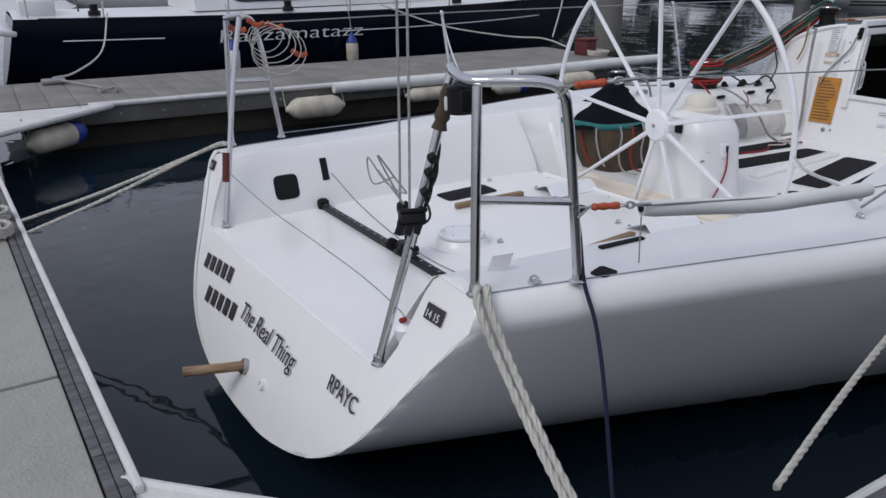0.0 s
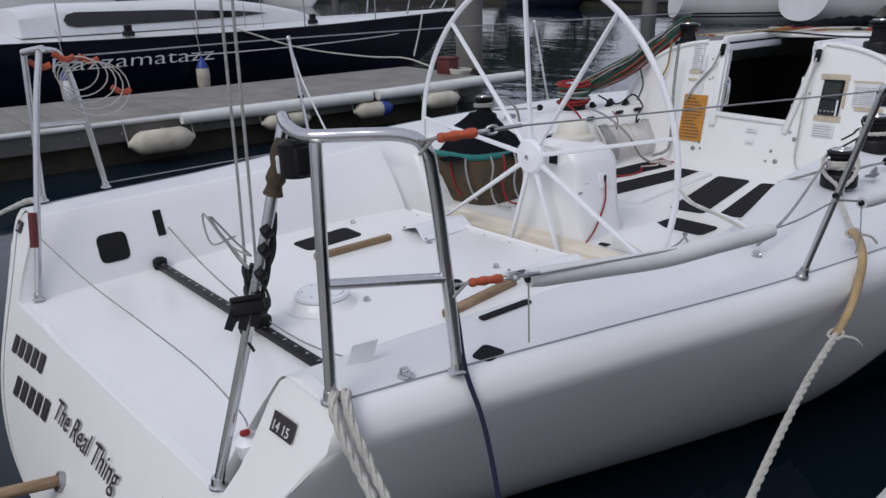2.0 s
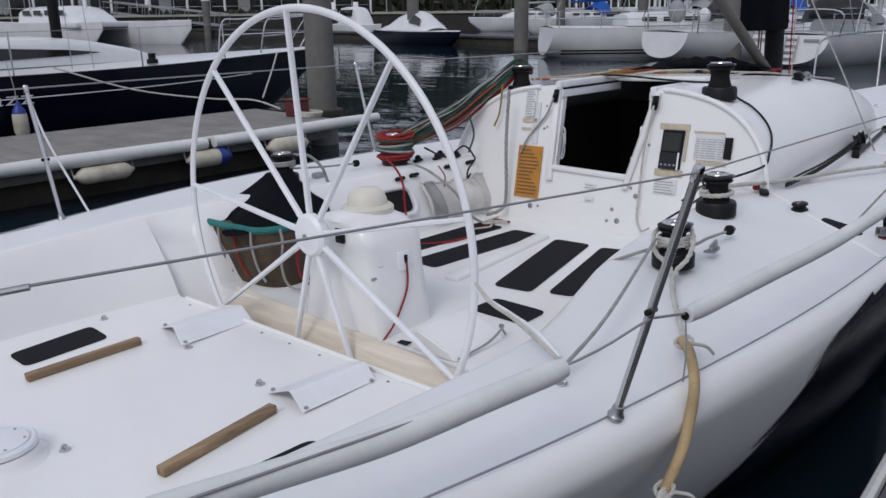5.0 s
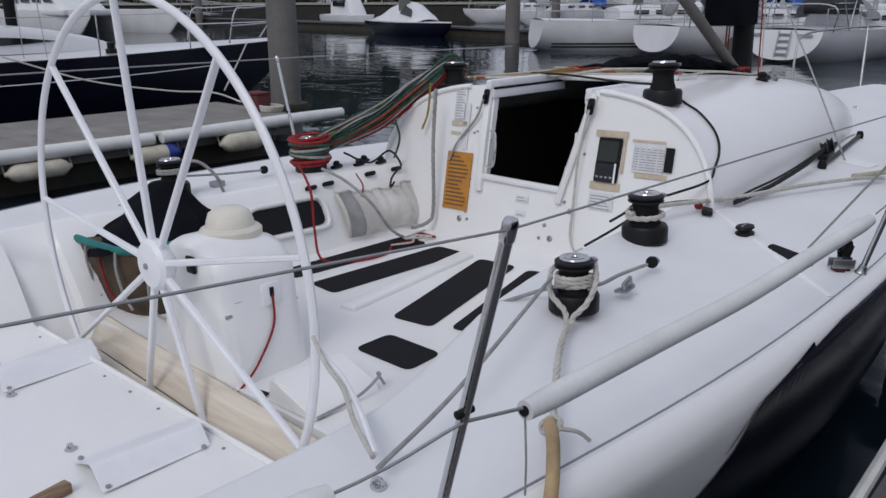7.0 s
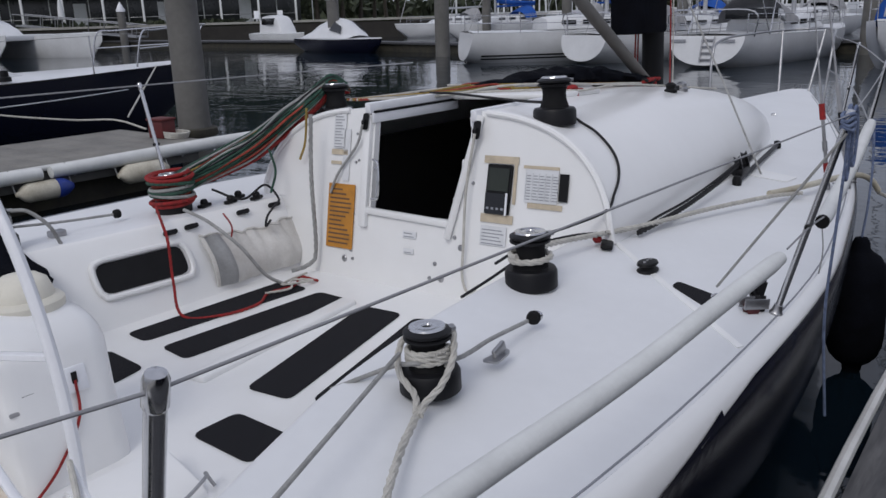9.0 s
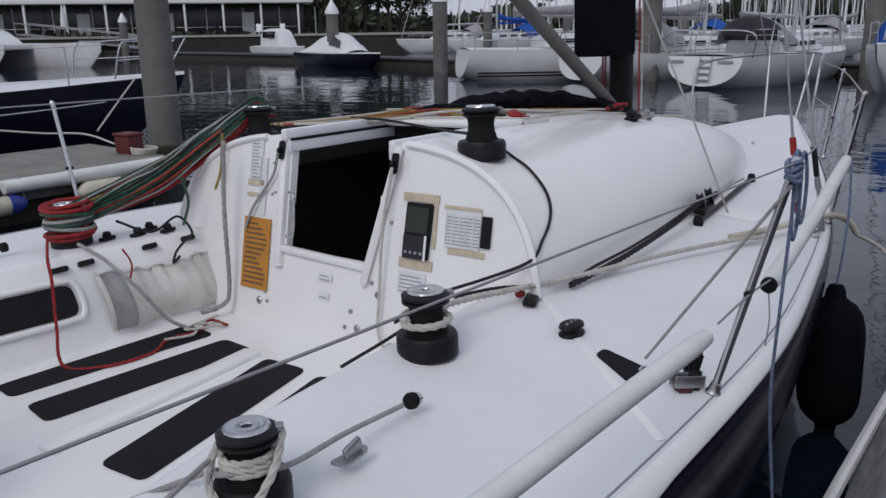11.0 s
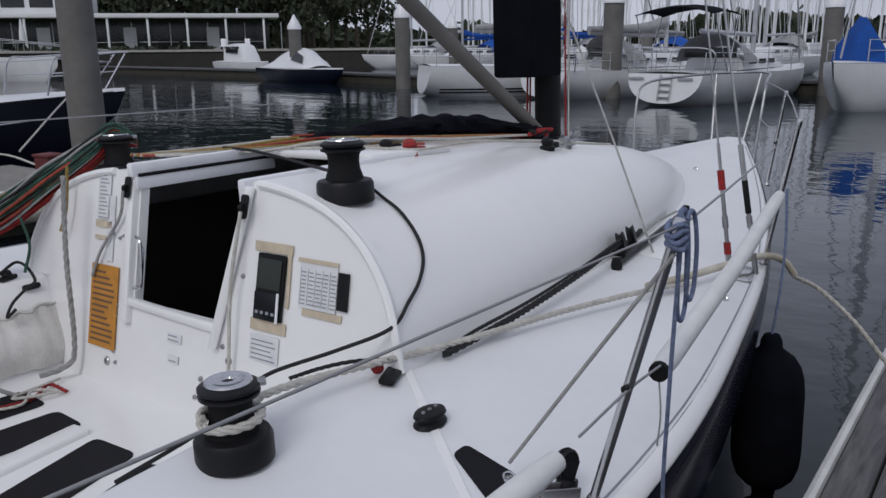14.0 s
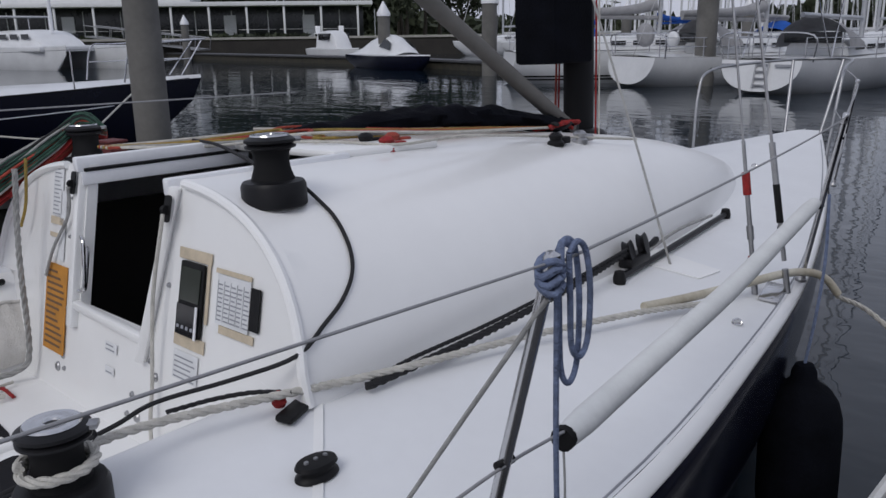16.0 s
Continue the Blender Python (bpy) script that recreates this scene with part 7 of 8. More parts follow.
fender_lying(-6.08, 2.39, 0.26, 0.13, 0.70, 0, "grubby cream fender lashed to the pier side")
fender_lying(-6.08, 3.93, 0.29, 0.09, 0.62, 0, "slim white fender lashed to the pier side")
fender_lying(-6.08, 5.2, 0.28, 0.10, 0.55, 0, "white fender with a blue end on the pier side", tip=BLUEP)
fender_lying(-6.06, 6.33, 0.29, 0.11, 0.60, 0, "white fender lashed to the pier side")
fender_lying(-5.75, -0.50, 0.27, 0.12, 0.75, 42, "white fender with a blue end at the dock corner", tip=BLUEP)

e = thing("mooring_pile", (-7.25, 7.87, -0.5), "tall grey round mooring pile at the pier end", "pile", "mooring piles", frame_of=NEAR)
bm = nb()
lathe(bm, [(0.215, -1.0), (0.215, 0.2), (0.205, 3.0), (0.20, 6.5)], Matrix.Translation((-7.25, 7.87, 0)), 28)
part("sleeve", bm, PILE, e)
bm = nb()
lathe(bm, [(0.30, 0.42), (0.31, 0.46), (0.30, 0.52), (0.27, 0.53)], Matrix.Translation((-7.25, 7.87, 0)), 20)
part("guide_ring", bm, WEED, e)
bm = nb()
box(bm, (-6.98, 7.2, 0.61), (0.26, 0.22, 0.22), pose(0, 0, 0, 0, 0, 8), 0.015)
box(bm, (-6.98, 7.2, 0.735), (0.29, 0.25, 0.03), pose(0, 0, 0, 0, 0, 8), 0.01)
solo("power_box", bm, REDBOX, (-6.98, 7.2, 0.5), "dull red box on the pier beside the pile", "box", frame_of=NEAR)
bm = nb()
for k in range(4):
    tube(bm, [(-6.75 + (0.16 + 0.02 * k) * math.cos(a), 7.25 + 0.13 * math.sin(a), 0.52 + 0.02 * k) for a in (i * math.pi / 9 for i in range(19))], 0.012, 6, 1, False)
solo("coiled_rope", bm, ROPEW, (-6.75, 7.25, 0.5), "white rope coiled on the pier end", "rope", frame_of=NEAR)
bm = nb()
box(bm, (-7.98, -0.3, 0.54), (0.10, 0.28, 0.07), None, 0.02)
solo("dock_cleat", bm, DULLSTEEL, (-7.98, -0.3, 0.5), "galvanised mooring cleat on the pier", "cleat", "dock cleats", frame_of=NEAR)
bm = nb()
rope(bm, [(-7.95, -0.25, 0.56), (-7.6, 0.0, 0.53), (-7.2, 0.15, 0.53), (-6.9, 0.1, 0.53), (-7.1, 0.3, 0.53), (-6.8, 0.25, 0.53)], 0.015, 6, 7)
solo("loose_rope", bm, ROPEG, (-7.2, 0.1, 0.5), "loose grey rope lying on the pier", "rope", frame_of=NEAR)

# ---- the dark blue yacht ----


def yacht_hull(m, L, B, F, material, stripe=None, transom=0.75, depth=0.5, deckmat=HULLW, full=2.3, rake=0.5, n=18):
    """Loft of a sailing yacht's hull, stern at y = 0 and bow at y = L, water at z = 0. Returns hull and deck meshes and the half-beam function."""
    def half(t):
        return B / 2 * (transom + (1 - transom) * math.sin(min(1, t / 0.45) * math.pi / 2)) if t < 0.45 else B / 2 * max(0.012, 1 - ((t - 0.45) / 0.55) ** 2.1)

    def edge(t):
        return F * (1 + 0.05 * (2 * t - 0.9) ** 2)

    bm, rings = nb(), []
    for i in range(n + 1):
        t = i / n
        y = L * t
        b, e = half(t), edge(t)
        k = -depth * math.sin(math.pi * min(1, 0.12 + 0.88 * t)) ** 0.7 + (0.34 if t < 0.02 else 0.12 if t < 0.1 else 0) + (e + depth * 0.2) * max(0, (t - 0.90) / 0.10) ** 1.5 * 0.6
        side = []
        for j in range(13):
            a = j / 12 * math.pi / 2
            z = k + (e - k) * (1 - math.cos(a) ** (2 / full))
            yy = y + (rake * (z / e) if t > 0.85 else 0) * ((t - 0.85) / 0.15 if t > 0.85 else 0) - (0.45 * rake * (1 - z / e) if t < 0.01 else 0)
            side.append(Vector((b * math.sin(a) ** (2 / full), yy, z)))
        rings.append([m @ Vector((-v.x, v.y, v.z)) for v in side[::-1]] + [m @ v for v in side[1:]])
    ring_skin(bm, rings, closed=False)
    bm.faces.new([v for v in bm.verts][: len(rings[0])])
    bmesh.ops.remove_doubles(bm, verts=bm.verts, dist=0.002)
    dk, rows = nb(), []
    for i in range(n + 1):
        t = i / n
        b, e = half(t), edge(t)
        y = L * t + (rake * (t - 0.85) / 0.15 if t > 0.85 else 0)
        rows.append([m @ Vector((b * 0.985 * u, y, e + 0.01 + 0.06 * (1 - u * u))) for u in (-1, -0.6, -0.2, 0.2, 0.6, 1)])
    ring_skin(dk, rows, closed=False)
    return bm, dk, half, edge


def cabin(m, y0, y1, w0, w1, z0, h, n=10):
    bm, rings = nb(), []
    for i in range(n + 1):
        t = i / n
        y, w = y0 + (y1 - y0) * t, (w0 + (w1 - w0) * t) / 2
        hh = h * (1 if t < 0.55 else math.cos((t - 0.55) / 0.45 * math.pi / 2) ** 0.7) * (0.85 if i == 0 else 1) + 0.01
        rings.append([m @ Vector((x * w, y, z0 + hh * q)) for x, q in ((-1, 0), (-0.93, 0.7), (-0.80, 0.93), (-0.4, 1.0), (0, 1.03), (0.4, 1.0), (0.80, 0.93), (0.93, 0.7), (1, 0))])
    ring_skin(bm, rings, closed=False)
    bm.faces.new([v for v in bm.verts][:9])
    return bm


DB = Matrix.Translation((-11.35, -0.55, 0))
e = thing("dark_yacht", (-11.35, 5.0, 0), "dark blue yacht with white deck and silver name lettering", "sailing yacht", frame_of=NEAR)
hb, dk, half, edge = yacht_hull(DB, 10.9, 3.3, 1.10, NAVYHULL, transom=0.72, rake=0.6)
part("hull", hb, NAVYHULL, e, "glossy dark blue topsides")
part("deck", dk, HULLW, e)
part("coachroof", cabin(DB, 2.6, 7.9, 2.1, 0.9, 1.17, 0.42), HULLW, e)
for s in (1, -1):
    bm = nb()
    pts = []
    q = [(3.40, 0.33), (5.0, 0.30), (6.2, 0.23), (6.75, 0.17), (6.2, 0.14), (5.0, 0.115), (3.40, 0.11), (3.27, 0.14), (3.22, 0.22), (3.27, 0.30)]
    loop = []
    for y, h in q:
        w = (2.1 + (0.9 - 2.1) * (y - 2.6) / 5.3) / 2
        loop.append(DB @ Vector((s * (w * (0.985 - 0.10 * h) + 0.012), y, 1.17 + h)))
    plate(bm, loop if s > 0 else loop[::-1], 0.008)
    part("long_window", bm, GLASSD, e, smooth=False)
for ya, yb in ((0.6, 2.0), (4.75, 10.2)):
    bm = nb()
    pts = []
    for k in range(13):
        t = (ya + (yb - ya) * k / 12) / 10.9
        pts.append(DB @ Vector((half(t) * 0.992 + 0.012, 10.9 * t, edge(t) * 0.735)))
    tube(bm, pts, 0.009, 6, 1, False)
    part("stripe", bm, PAINTW, e, "thin white stripe")
text("Razzamatazz", Matrix.Translation((-9.65, 2.18, 0.73)) @ pose(0, 0, 0, 90, 0, 90), 0.28, PAPER, e, "name_lettering", 0.1, 1.72, "silver name lettering", 0.003)
bm = nb()
tube(bm, [DB @ Vector((half(t) - 0.01, 10.9 * t + (0.6 * (t - 0.85) / 0.15 if t > 0.85 else 0), edge(t) + 0.012)) for t in (0.03 + 0.95 * k / 40 for k in range(41))], 0.014, 6, 1, False)
part("toe_rail", bm, ALLOY, e, "dark metal toe rail")
for y, h in ((1.2, 0.62), (3.0, 0.62), (5.0, 0.62), (7.0, 0.62), (8.8, 0.62)):
    bm = nb()
    t = y / 10.9
    c = DB @ Vector((half(t) - 0.06, y, edge(t)))
    tube(bm, [c, c + Vector((0, 0, h))], 0.013, 8, 1)
    part("stanchion", bm, STEEL, e)
bm = nb()
tube(bm, [DB @ Vector((half(y / 10.9) - 0.06, y, edge(y / 10.9) + 0.61)) for y in (0.2, 1.2, 3.0, 5.0, 7.0, 8.8, 10.2)], 0.004, 5, 3)
part("lifeline", bm, WIRE, e)
for s in (1, -1):
    bm = nb()
    b = lambda x, y, z: DB @ Vector((s * x, y, z))
    tube(bm, [b(0.72, 9.7, 1.2), b(0.74, 9.85, 1.75), b(0.62, 10.2, 1.80), b(0.2, 11.45, 1.86), b(0.0, 11.6, 1.86)], 0.016, 8, 5)
    tube(bm, [b(0.22, 11.0, 1.24), b(0.16, 11.5, 1.86)], 0.014, 8, 2)
    tube(bm, [b(0.73, 9.78, 1.5), b(0.2, 11.2, 1.53)], 0.011, 8, 2)
    part("bow_rail", bm, STEEL, e)
bm = nb()
tube(bm, [DB @ Vector((0, 6.3, 1.5)), DB @ Vector((0, 6.35, 14))], 0.085, 12, 2)
part("mast", bm, CARBON, e)
for y, x in ((6.2, 1.45), (5.9, 1.4)):
    bm = nb()
    tube(bm, [DB @ Vector((x, y, 1.15)), DB @ Vector((0.2, 6.3, 9.0))], 0.006, 5, 1)
    part("shroud", bm, DULLSTEEL, e)
for y in (1.1, 4.0, 7.3):
    bm = nb()
    c = DB @ Vector((half(y / 10.9) - 0.25, y, edge(y / 10.9) + 0.04))
    lathe(bm, [(0.09, 0), (0.09, 0.06), (0.06, 0.08), (0.06, 0.14), (0.07, 0.16), (0, 0.17)], Matrix.Translation(c), 16)
    part("winch", bm, ALLOY, e)
bm = nb()
box(bm, (-10.9, -0.2, 1.28), (0.9, 0.5, 0.25), None, 0.05)
part("stern_locker", bm, HULLW, e)
bm = nb()
box(bm, (-11.2, -0.72, 0.98), (2.1, 0.40, 0.09), pose(0, 0, 0, -8, 0, 0), 0.03)
part("boarding_plate", bm, HULLW, e)
bm = nb()
tube(bm, [(-9.9, 0.3, 1.25), (-9.85, 0.2, 1.75), (-10.3, -0.35, 1.8), (-11.3, -0.6, 1.8)], 0.014, 8, 5)
tube(bm, [(-10.3, -0.35, 1.1), (-10.3, -0.35, 1.8)], 0.013, 8, 2)
part("stern_rail", bm, STEEL, e)
for y, mate, cap, lab in ((2.37, PAINTW, BLUEP, "white bottle fender with a blue top on the blue yacht"), (4.36, FENDERW, BLUEP, "yellowed bottle fender with a blue top on the blue yacht")):
    f2 = thing("fender", (-9.55, y, 0.2), lab, "fender", "fenders", frame_of=NEAR)
    bm = nb()
    lathe(bm, [(0, -0.14), (0.08, -0.13), (0.10, -0.08), (0.10, 0.14), (0.09, 0.17)], Matrix.Translation((-9.53, y, 0.46)), 18)
    part("body", bm, mate, f2)
    bm = nb()
    lathe(bm, [(0.092, 0.165), (0.08, 0.22), (0.04, 0.27), (0.03, 0.32), (0, 0.33)], Matrix.Translation((-9.53, y, 0.46)), 18)
    part("cap", bm, cap, f2)
    bm = nb()
    tube(bm, [(-9.53, y, 0.78), (-9.60, y, 1.05), (-9.72, y, 1.30)], 0.006, 6, 3)
    part("lanyard", bm, ROPEG, f2)
for pts, lab in (([(-9.75, 5.0, 1.2), (-9.2, 5.9, 0.85), (-8.6, 6.8, 0.68), (-8.1, 7.2, 0.66), (-7.6, 7.35, 0.55)], "white mooring line sagging from the blue yacht"), ([(-10.6, 9.5, 1.2), (-9.5, 8.6, 1.0), (-8.1, 7.4, 0.68)], "white bow line of the blue yacht"),
                 ([(-10.05, 0.7, 1.2), (-9.2, 0.45, 0.75), (-8.4, 0.0, 0.58), (-7.98, -0.3, 0.58)], "white stern line of the blue yacht")):
    bm = nb()
    tube(bm, pts, 0.013, 6, 6)
    solo("mooring_rope", bm, ROPEW, pts[0], lab, "mooring rope", "ropes of the blue yacht", frame_of=NEAR)

# unseen neighbour across the finger dock, added to block low sky from the hull
NB = Matrix.Translation((5.7, -0.2, 0))
e = thing("unseen_shading_yacht", (5.7, 5.3, 0), "unseen dark-hulled yacht across the finger dock, added to shade the topsides", "sailing yacht", frame_of=NEAR)
hb, dk, _, _ = yacht_hull(NB, 13.0, 4.0, 1.35, NAVYHULL, transom=0.8)
part("hull", hb, NAVYHULL, e)
part("deck", dk, TEAKG, e)
part("coachroof", cabin(NB, 3.2, 9.0, 2.2, 1.4, 1.42, 0.45), GREYC, e)

# ---- marina beyond ----


def far_yacht(x, y, yaw, L, B, label, hullmat=HULLW, dodger=None, bimini=None, boom=None, mast=True, F=1.1, ladder=False, arch=False, band=None, name="moored_yacht"):
    m = Matrix.Translation((x, y, 0)) @ pose(0, 0, 0, 0, 0, yaw)
    e = thing(name, (x, y, 0), label, "sailing yacht", "yachts in the marina", frame_of=NEAR)
    hb, dk, half, edge = yacht_hull(m, L, B, F, hullmat, n=14)
    part("hull", hb, hullmat, e)
    part("deck", dk, HULLW, e)
    part("coachroof", cabin(m, L * 0.30, L * 0.72, B * 0.62, B * 0.35, F + 0.08, 0.5), HULLW, e)
    for s in (1, -1):
        for k in range(3):
            yy = L * (0.36 + 0.09 * k)
            w = B * (0.62 - 0.27 * (yy / L - 0.30) / 0.42) / 2
            bm = nb()
            q = [Vector((s * (w * 0.965 + 0.01), yy + dy, F + 0.08 + dz)) for dy, dz in ((0, 0.18), (0.6, 0.18), (0.6, 0.34), (0, 0.34))]
            plate(bm, [m @ v for v in (q if s > 0 else q[::-1])], 0.012)
            part("window", bm, GLASSD, e, smooth=False)
    if band:
        for s in (1, -1):
            bm = nb()
            for z0 in (0.13, 0.25):
                rows = []
                for i in range(1, 27):
                    t = i / 30
                    k = -0.5 * math.sin(math.pi * (0.12 + 0.88 * t)) ** 0.7 + (0.12 if t < 0.1 else 0)
                    row = []
                    for z in (z0, z0 + 0.06):
                        u = (z - k) / (edge(t) - k)
                        a = math.acos(max(0.0, 1 - u) ** (2.3 / 2))
                        row.append(m @ Vector((s * (half(t) * math.sin(a) ** (2 / 2.3) + 0.012), L * t, z)))
                    rows.append(row)
                ring_skin(bm, rows, closed=False)
            part("boot_stripe", bm, band, e, smooth=False)
    if mast:
        bm = nb()
        tube(bm, [m @ Vector((0, L * 0.58, F + 0.4)), m @ Vector((0, L * 0.58, L * 1.35))], 0.09, 8, 1)
        part("mast", bm, ALU, e)
        bm = nb()
        tube(bm, [m @ Vector((0, L * 0.57, F + 1.25)), m @ Vector((0, L * 0.20, F + 1.35))], 0.08, 8, 1)
        if boom:
            tube(bm, [m @ Vector((0, L * 0.56, F + 1.75)), m @ Vector((0, L * 0.45, F + 1.55)), m @ Vector((0, L * 0.20, F + 1.48))], 0.20, 10, 4, ends=lambda t: 1.2 - 0.6 * t)
        part("boom", bm, boom or ALU, e)
        for k, (sx, sy) in enumerate(((1, 0.57), (-1, 0.57))):
            bm = nb()
            tube(bm, [m @ Vector((sx * B * 0.44, L * sy, F)), m @ Vector((0, L * 0.58, L * 1.2))], 0.012, 5, 1)
            part("shroud", bm, DULLSTEEL, e)
        bm = nb()
        tube(bm, [m @ Vector((0, L * 1.0, F + 0.2)), m @ Vector((0, L * 0.60, L * 1.3))], 0.03, 6, 1)
        tube(bm, [m @ Vector((0, 0.05, F)), m @ Vector((0, L * 0.58, L * 1.33))], 0.012, 5, 1)
        part("stay", bm, DULLSTEEL, e)
    for s in (1, -1):
        bm = nb()
        for t in (0.02, 0.18, 0.36, 0.55, 0.75, 0.92):
            c = Vector((s * (half(t) - 0.08), L * t, edge(t)))
            tube(bm, [m @ c, m @ (c + Vector((0, 0, 0.65)))], 0.018, 5, 1)
        for h in (0.35, 0.64):
            tube(bm, [m @ Vector((s * (half(t) - 0.08), L * t, edge(t) + h)) for t in (0.02, 0.18, 0.36, 0.55, 0.75, 0.92)], 0.012, 5, 1)
        part("guard_rail", bm, STEEL, e)
    if dodger:
        bm = nb()
        rings = []
        for k in range(6):
            t = k / 5
            hh = 0.95 * math.sin(math.pi / 2 * (0.35 + 0.65 * (1 - t))) 
            rings.append([m @ Vector((B * 0.36 * math.cos(a), L * 0.27 + 1.1 * t, F + 0.35 + hh * math.sin(a))) for a in (math.pi * j / 10 for j in range(11))])
        ring_skin(bm, rings, closed=False)
        part("dodger", bm, dodger, e)
        bm = nb()
        box(bm, m @ Vector((0, L * 0.27, F + 0.65)), (B * 0.55, 0.04, 0.35), pose(0, 0, 0, 0, 0, yaw), 0.02)
        part("dodger_window", bm, GLASSD, e)
    if bimini:
        bm = nb()
        rings = [[m @ Vector((B * 0.40 * u, L * 0.03 + 1.9 * t, F + 1.85 + 0.22 * (1 - u * u) + 0.10 * math.sin(math.pi * t))) for u in (-1, -0.6, -0.2, 0.2, 0.6, 1)] for t in (0, 0.25, 0.5, 0.75, 1)]
        ring_skin(bm, rings, closed=False)
        thicken(bm, (0, 0, -0.03))
        part("bimini", bm, bimini, e)
        for sx in (-1, 1):
            for t in (0.05, 1.75):
                bm = nb()
                tube(bm, [m @ Vector((sx * B * 0.42, L * 0.08 + 0.5, F)), m @ Vector((sx * B * 0.39, L * 0.03 + t, F + 1.85))], 0.02, 5, 1)
                part("bimini_leg", bm, STEEL, e)
    if ladder:
        bm = nb()
        for k in range(4):
            box(bm, m @ Vector((0.1, -0.22 + 0.05 * k, 0.28 + 0.2 * k)), (0.42, 0.05, 0.05), pose(0, 0, 0, 0, 0, yaw))
        for sx in (-0.1, 0.3):
            tube(bm, [m @ Vector((sx, -0.24, 0.2)), m @ Vector((sx, -0.06, 0.98))], 0.025, 6, 1)
        part("stern_ladder", bm, DULLSTEEL, e)
        for k, (sx, w) in enumerate(((-0.95, 0.55), (0.75, 0.5))):
            bm = nb()
            box(bm, m @ Vector((sx, -0.10, 0.86)), (w, 0.02, 0.07), pose(0, 0, 0, -12, 0, yaw))
            part("name_bar", bm, GREYTAPE, e)
    if arch:
        bm = nb()
        tube(bm, [m @ Vector((-B * 0.42, 0.3, F)), m @ Vector((-B * 0.42, 0.2, F + 0.75)), m @ Vector((0, 0.0, F + 0.82)), m @ Vector((B * 0.42, 0.2, F + 0.75)), m @ Vector((B * 0.42, 0.3, F))], 0.022, 6, 5)
        part("stern_rail", bm, STEEL, e)
    return e, m


far_yacht(-17.7, 27.9, -40, 10.2, 3.2, "long white yacht with black boot stripes, moored broadside", band=BLACK, F=1.12, boom=GREYC)
e, m = far_yacht(-12.75, 28.5, -20, 11.0, 3.3, "white yacht seen stern-on with grey canvas dodger", dodger=GREYC, F=0.98, arch=True, boom=GREYC)
for sx, sz, r, mate in ((-0.5, 1.75, 0.42, GREYC), (0.95, 1.6, 0.27, HULLW)):
    bm = nb()
    bmesh.ops.create_icosphere(bm, subdivisions=3, radius=r)
    for v in bm.verts:
        v.co *= 1 + 0.10 * noise.noise(v.co * 3)
        v.co.y *= 0.6
    bmesh.ops.transform(bm, matrix=m @ Matrix.Translation((sx, 1.0, sz)), verts=bm.verts)
    part("cockpit_cover", bm, mate, e)
far_yacht(-7.7, 27.4, -6, 11.5, 3.4, "white yacht with black bimini, dodger and stern ladder", dodger=GREYC, bimini=NAVYC, F=0.97, ladder=True, arch=True)
far_yacht(-38.0, 3.2, -42, 9.0, 3.2, "pale grey motor cruiser beyond the blue yacht", F=1.35, mast=False, arch=True, name="moored_cruiser")
far_yacht(-1.04, 36.0, 170, 9.0, 3.8, "white yacht under a bright blue sail cover", boom=BLUEC, F=1.3)
bm = nb()
ring_skin(bm, [[Vector((-2.35 + w * a, 28.2 + 0.5 * b, z)) for a, b in ((1, 0), (0, 1), (-1, 0), (0, -1))] for z, w in ((0.9, 0.40), (1.3, 0.72), (1.75, 0.66), (2.2, 0.36), (2.6, 0.10))])
solo("hoisted_cover", bm, BLUEC, (-2.35, 28.2, 0.9), "bright blue canvas cover bunched at a mast", "canvas cover", frame_of=NEAR)
random.seed(11)
k = 0
for x, y, yaw, L, mate, bo in ((-25, 61, 165, 11, GREYC, BLUEC), (-17.5, 58, 170, 12, BLUEC, GREYC), (-11, 59, 172, 11, GREYC, None), (-5, 60, 176, 12, NAVYC, GREYC), (2.0, 58, 178, 11, GREYC, BLUEC), (-33, 60, 160, 10, BLUEC, BLUEC), (-41, 64, 155, 10, GREYC, None),
                              (-19, 82, -15, 12, NAVYC, GREYC), (-11, 84, -12, 11, GREYC, BLUEC), (-3, 86, -10, 12, BLUEC, None), (5, 88, -8, 12, GREYC, GREYC), (-28, 80, -18, 11, GREYC, None), (-37, 78, -20, 10, NAVYC, GREYC)):
    far_yacht(x, y, yaw, L, 3.4, random.choice(("white moored yacht with canvas covers among other masts", "white sailing yacht berthed in the far row", "white cruising yacht with a furled sail in the marina")), dodger=mate, boom=bo, bimini=mate if k % 3 == 0 else None)
    k += 1
# a wood of masts further off
bm = nb()
for k in range(110):
    x, y = random.uniform(-60, 25), random.uniform(72, 130)
    h = random.uniform(11, 18)
    tube(bm, [(x, y, 0.5), (x, y, h)], 0.11, 5, 1)
    tube(bm, [(x - 0.8, y, h * 0.55), (x + 0.8, y, h * 0.55)], 0.04, 4, 1)
    tube(bm, [(x + 1.5, y + 0.2, 1.3), (x, y, h)], 0.025, 4, 1)
    box(bm, (x, y, 0.8), (3.0, 8.0, 1.2), None, 0)
    box(bm, (x, y, 1.6), (1.8, 4.0, 0.6), None, 0)
tagged(new("distant_boats", mesh_of(bm, HULLW)), "crowd of distant white boats and masts", "boats", kind="stuff").matrix_world = SHIFT

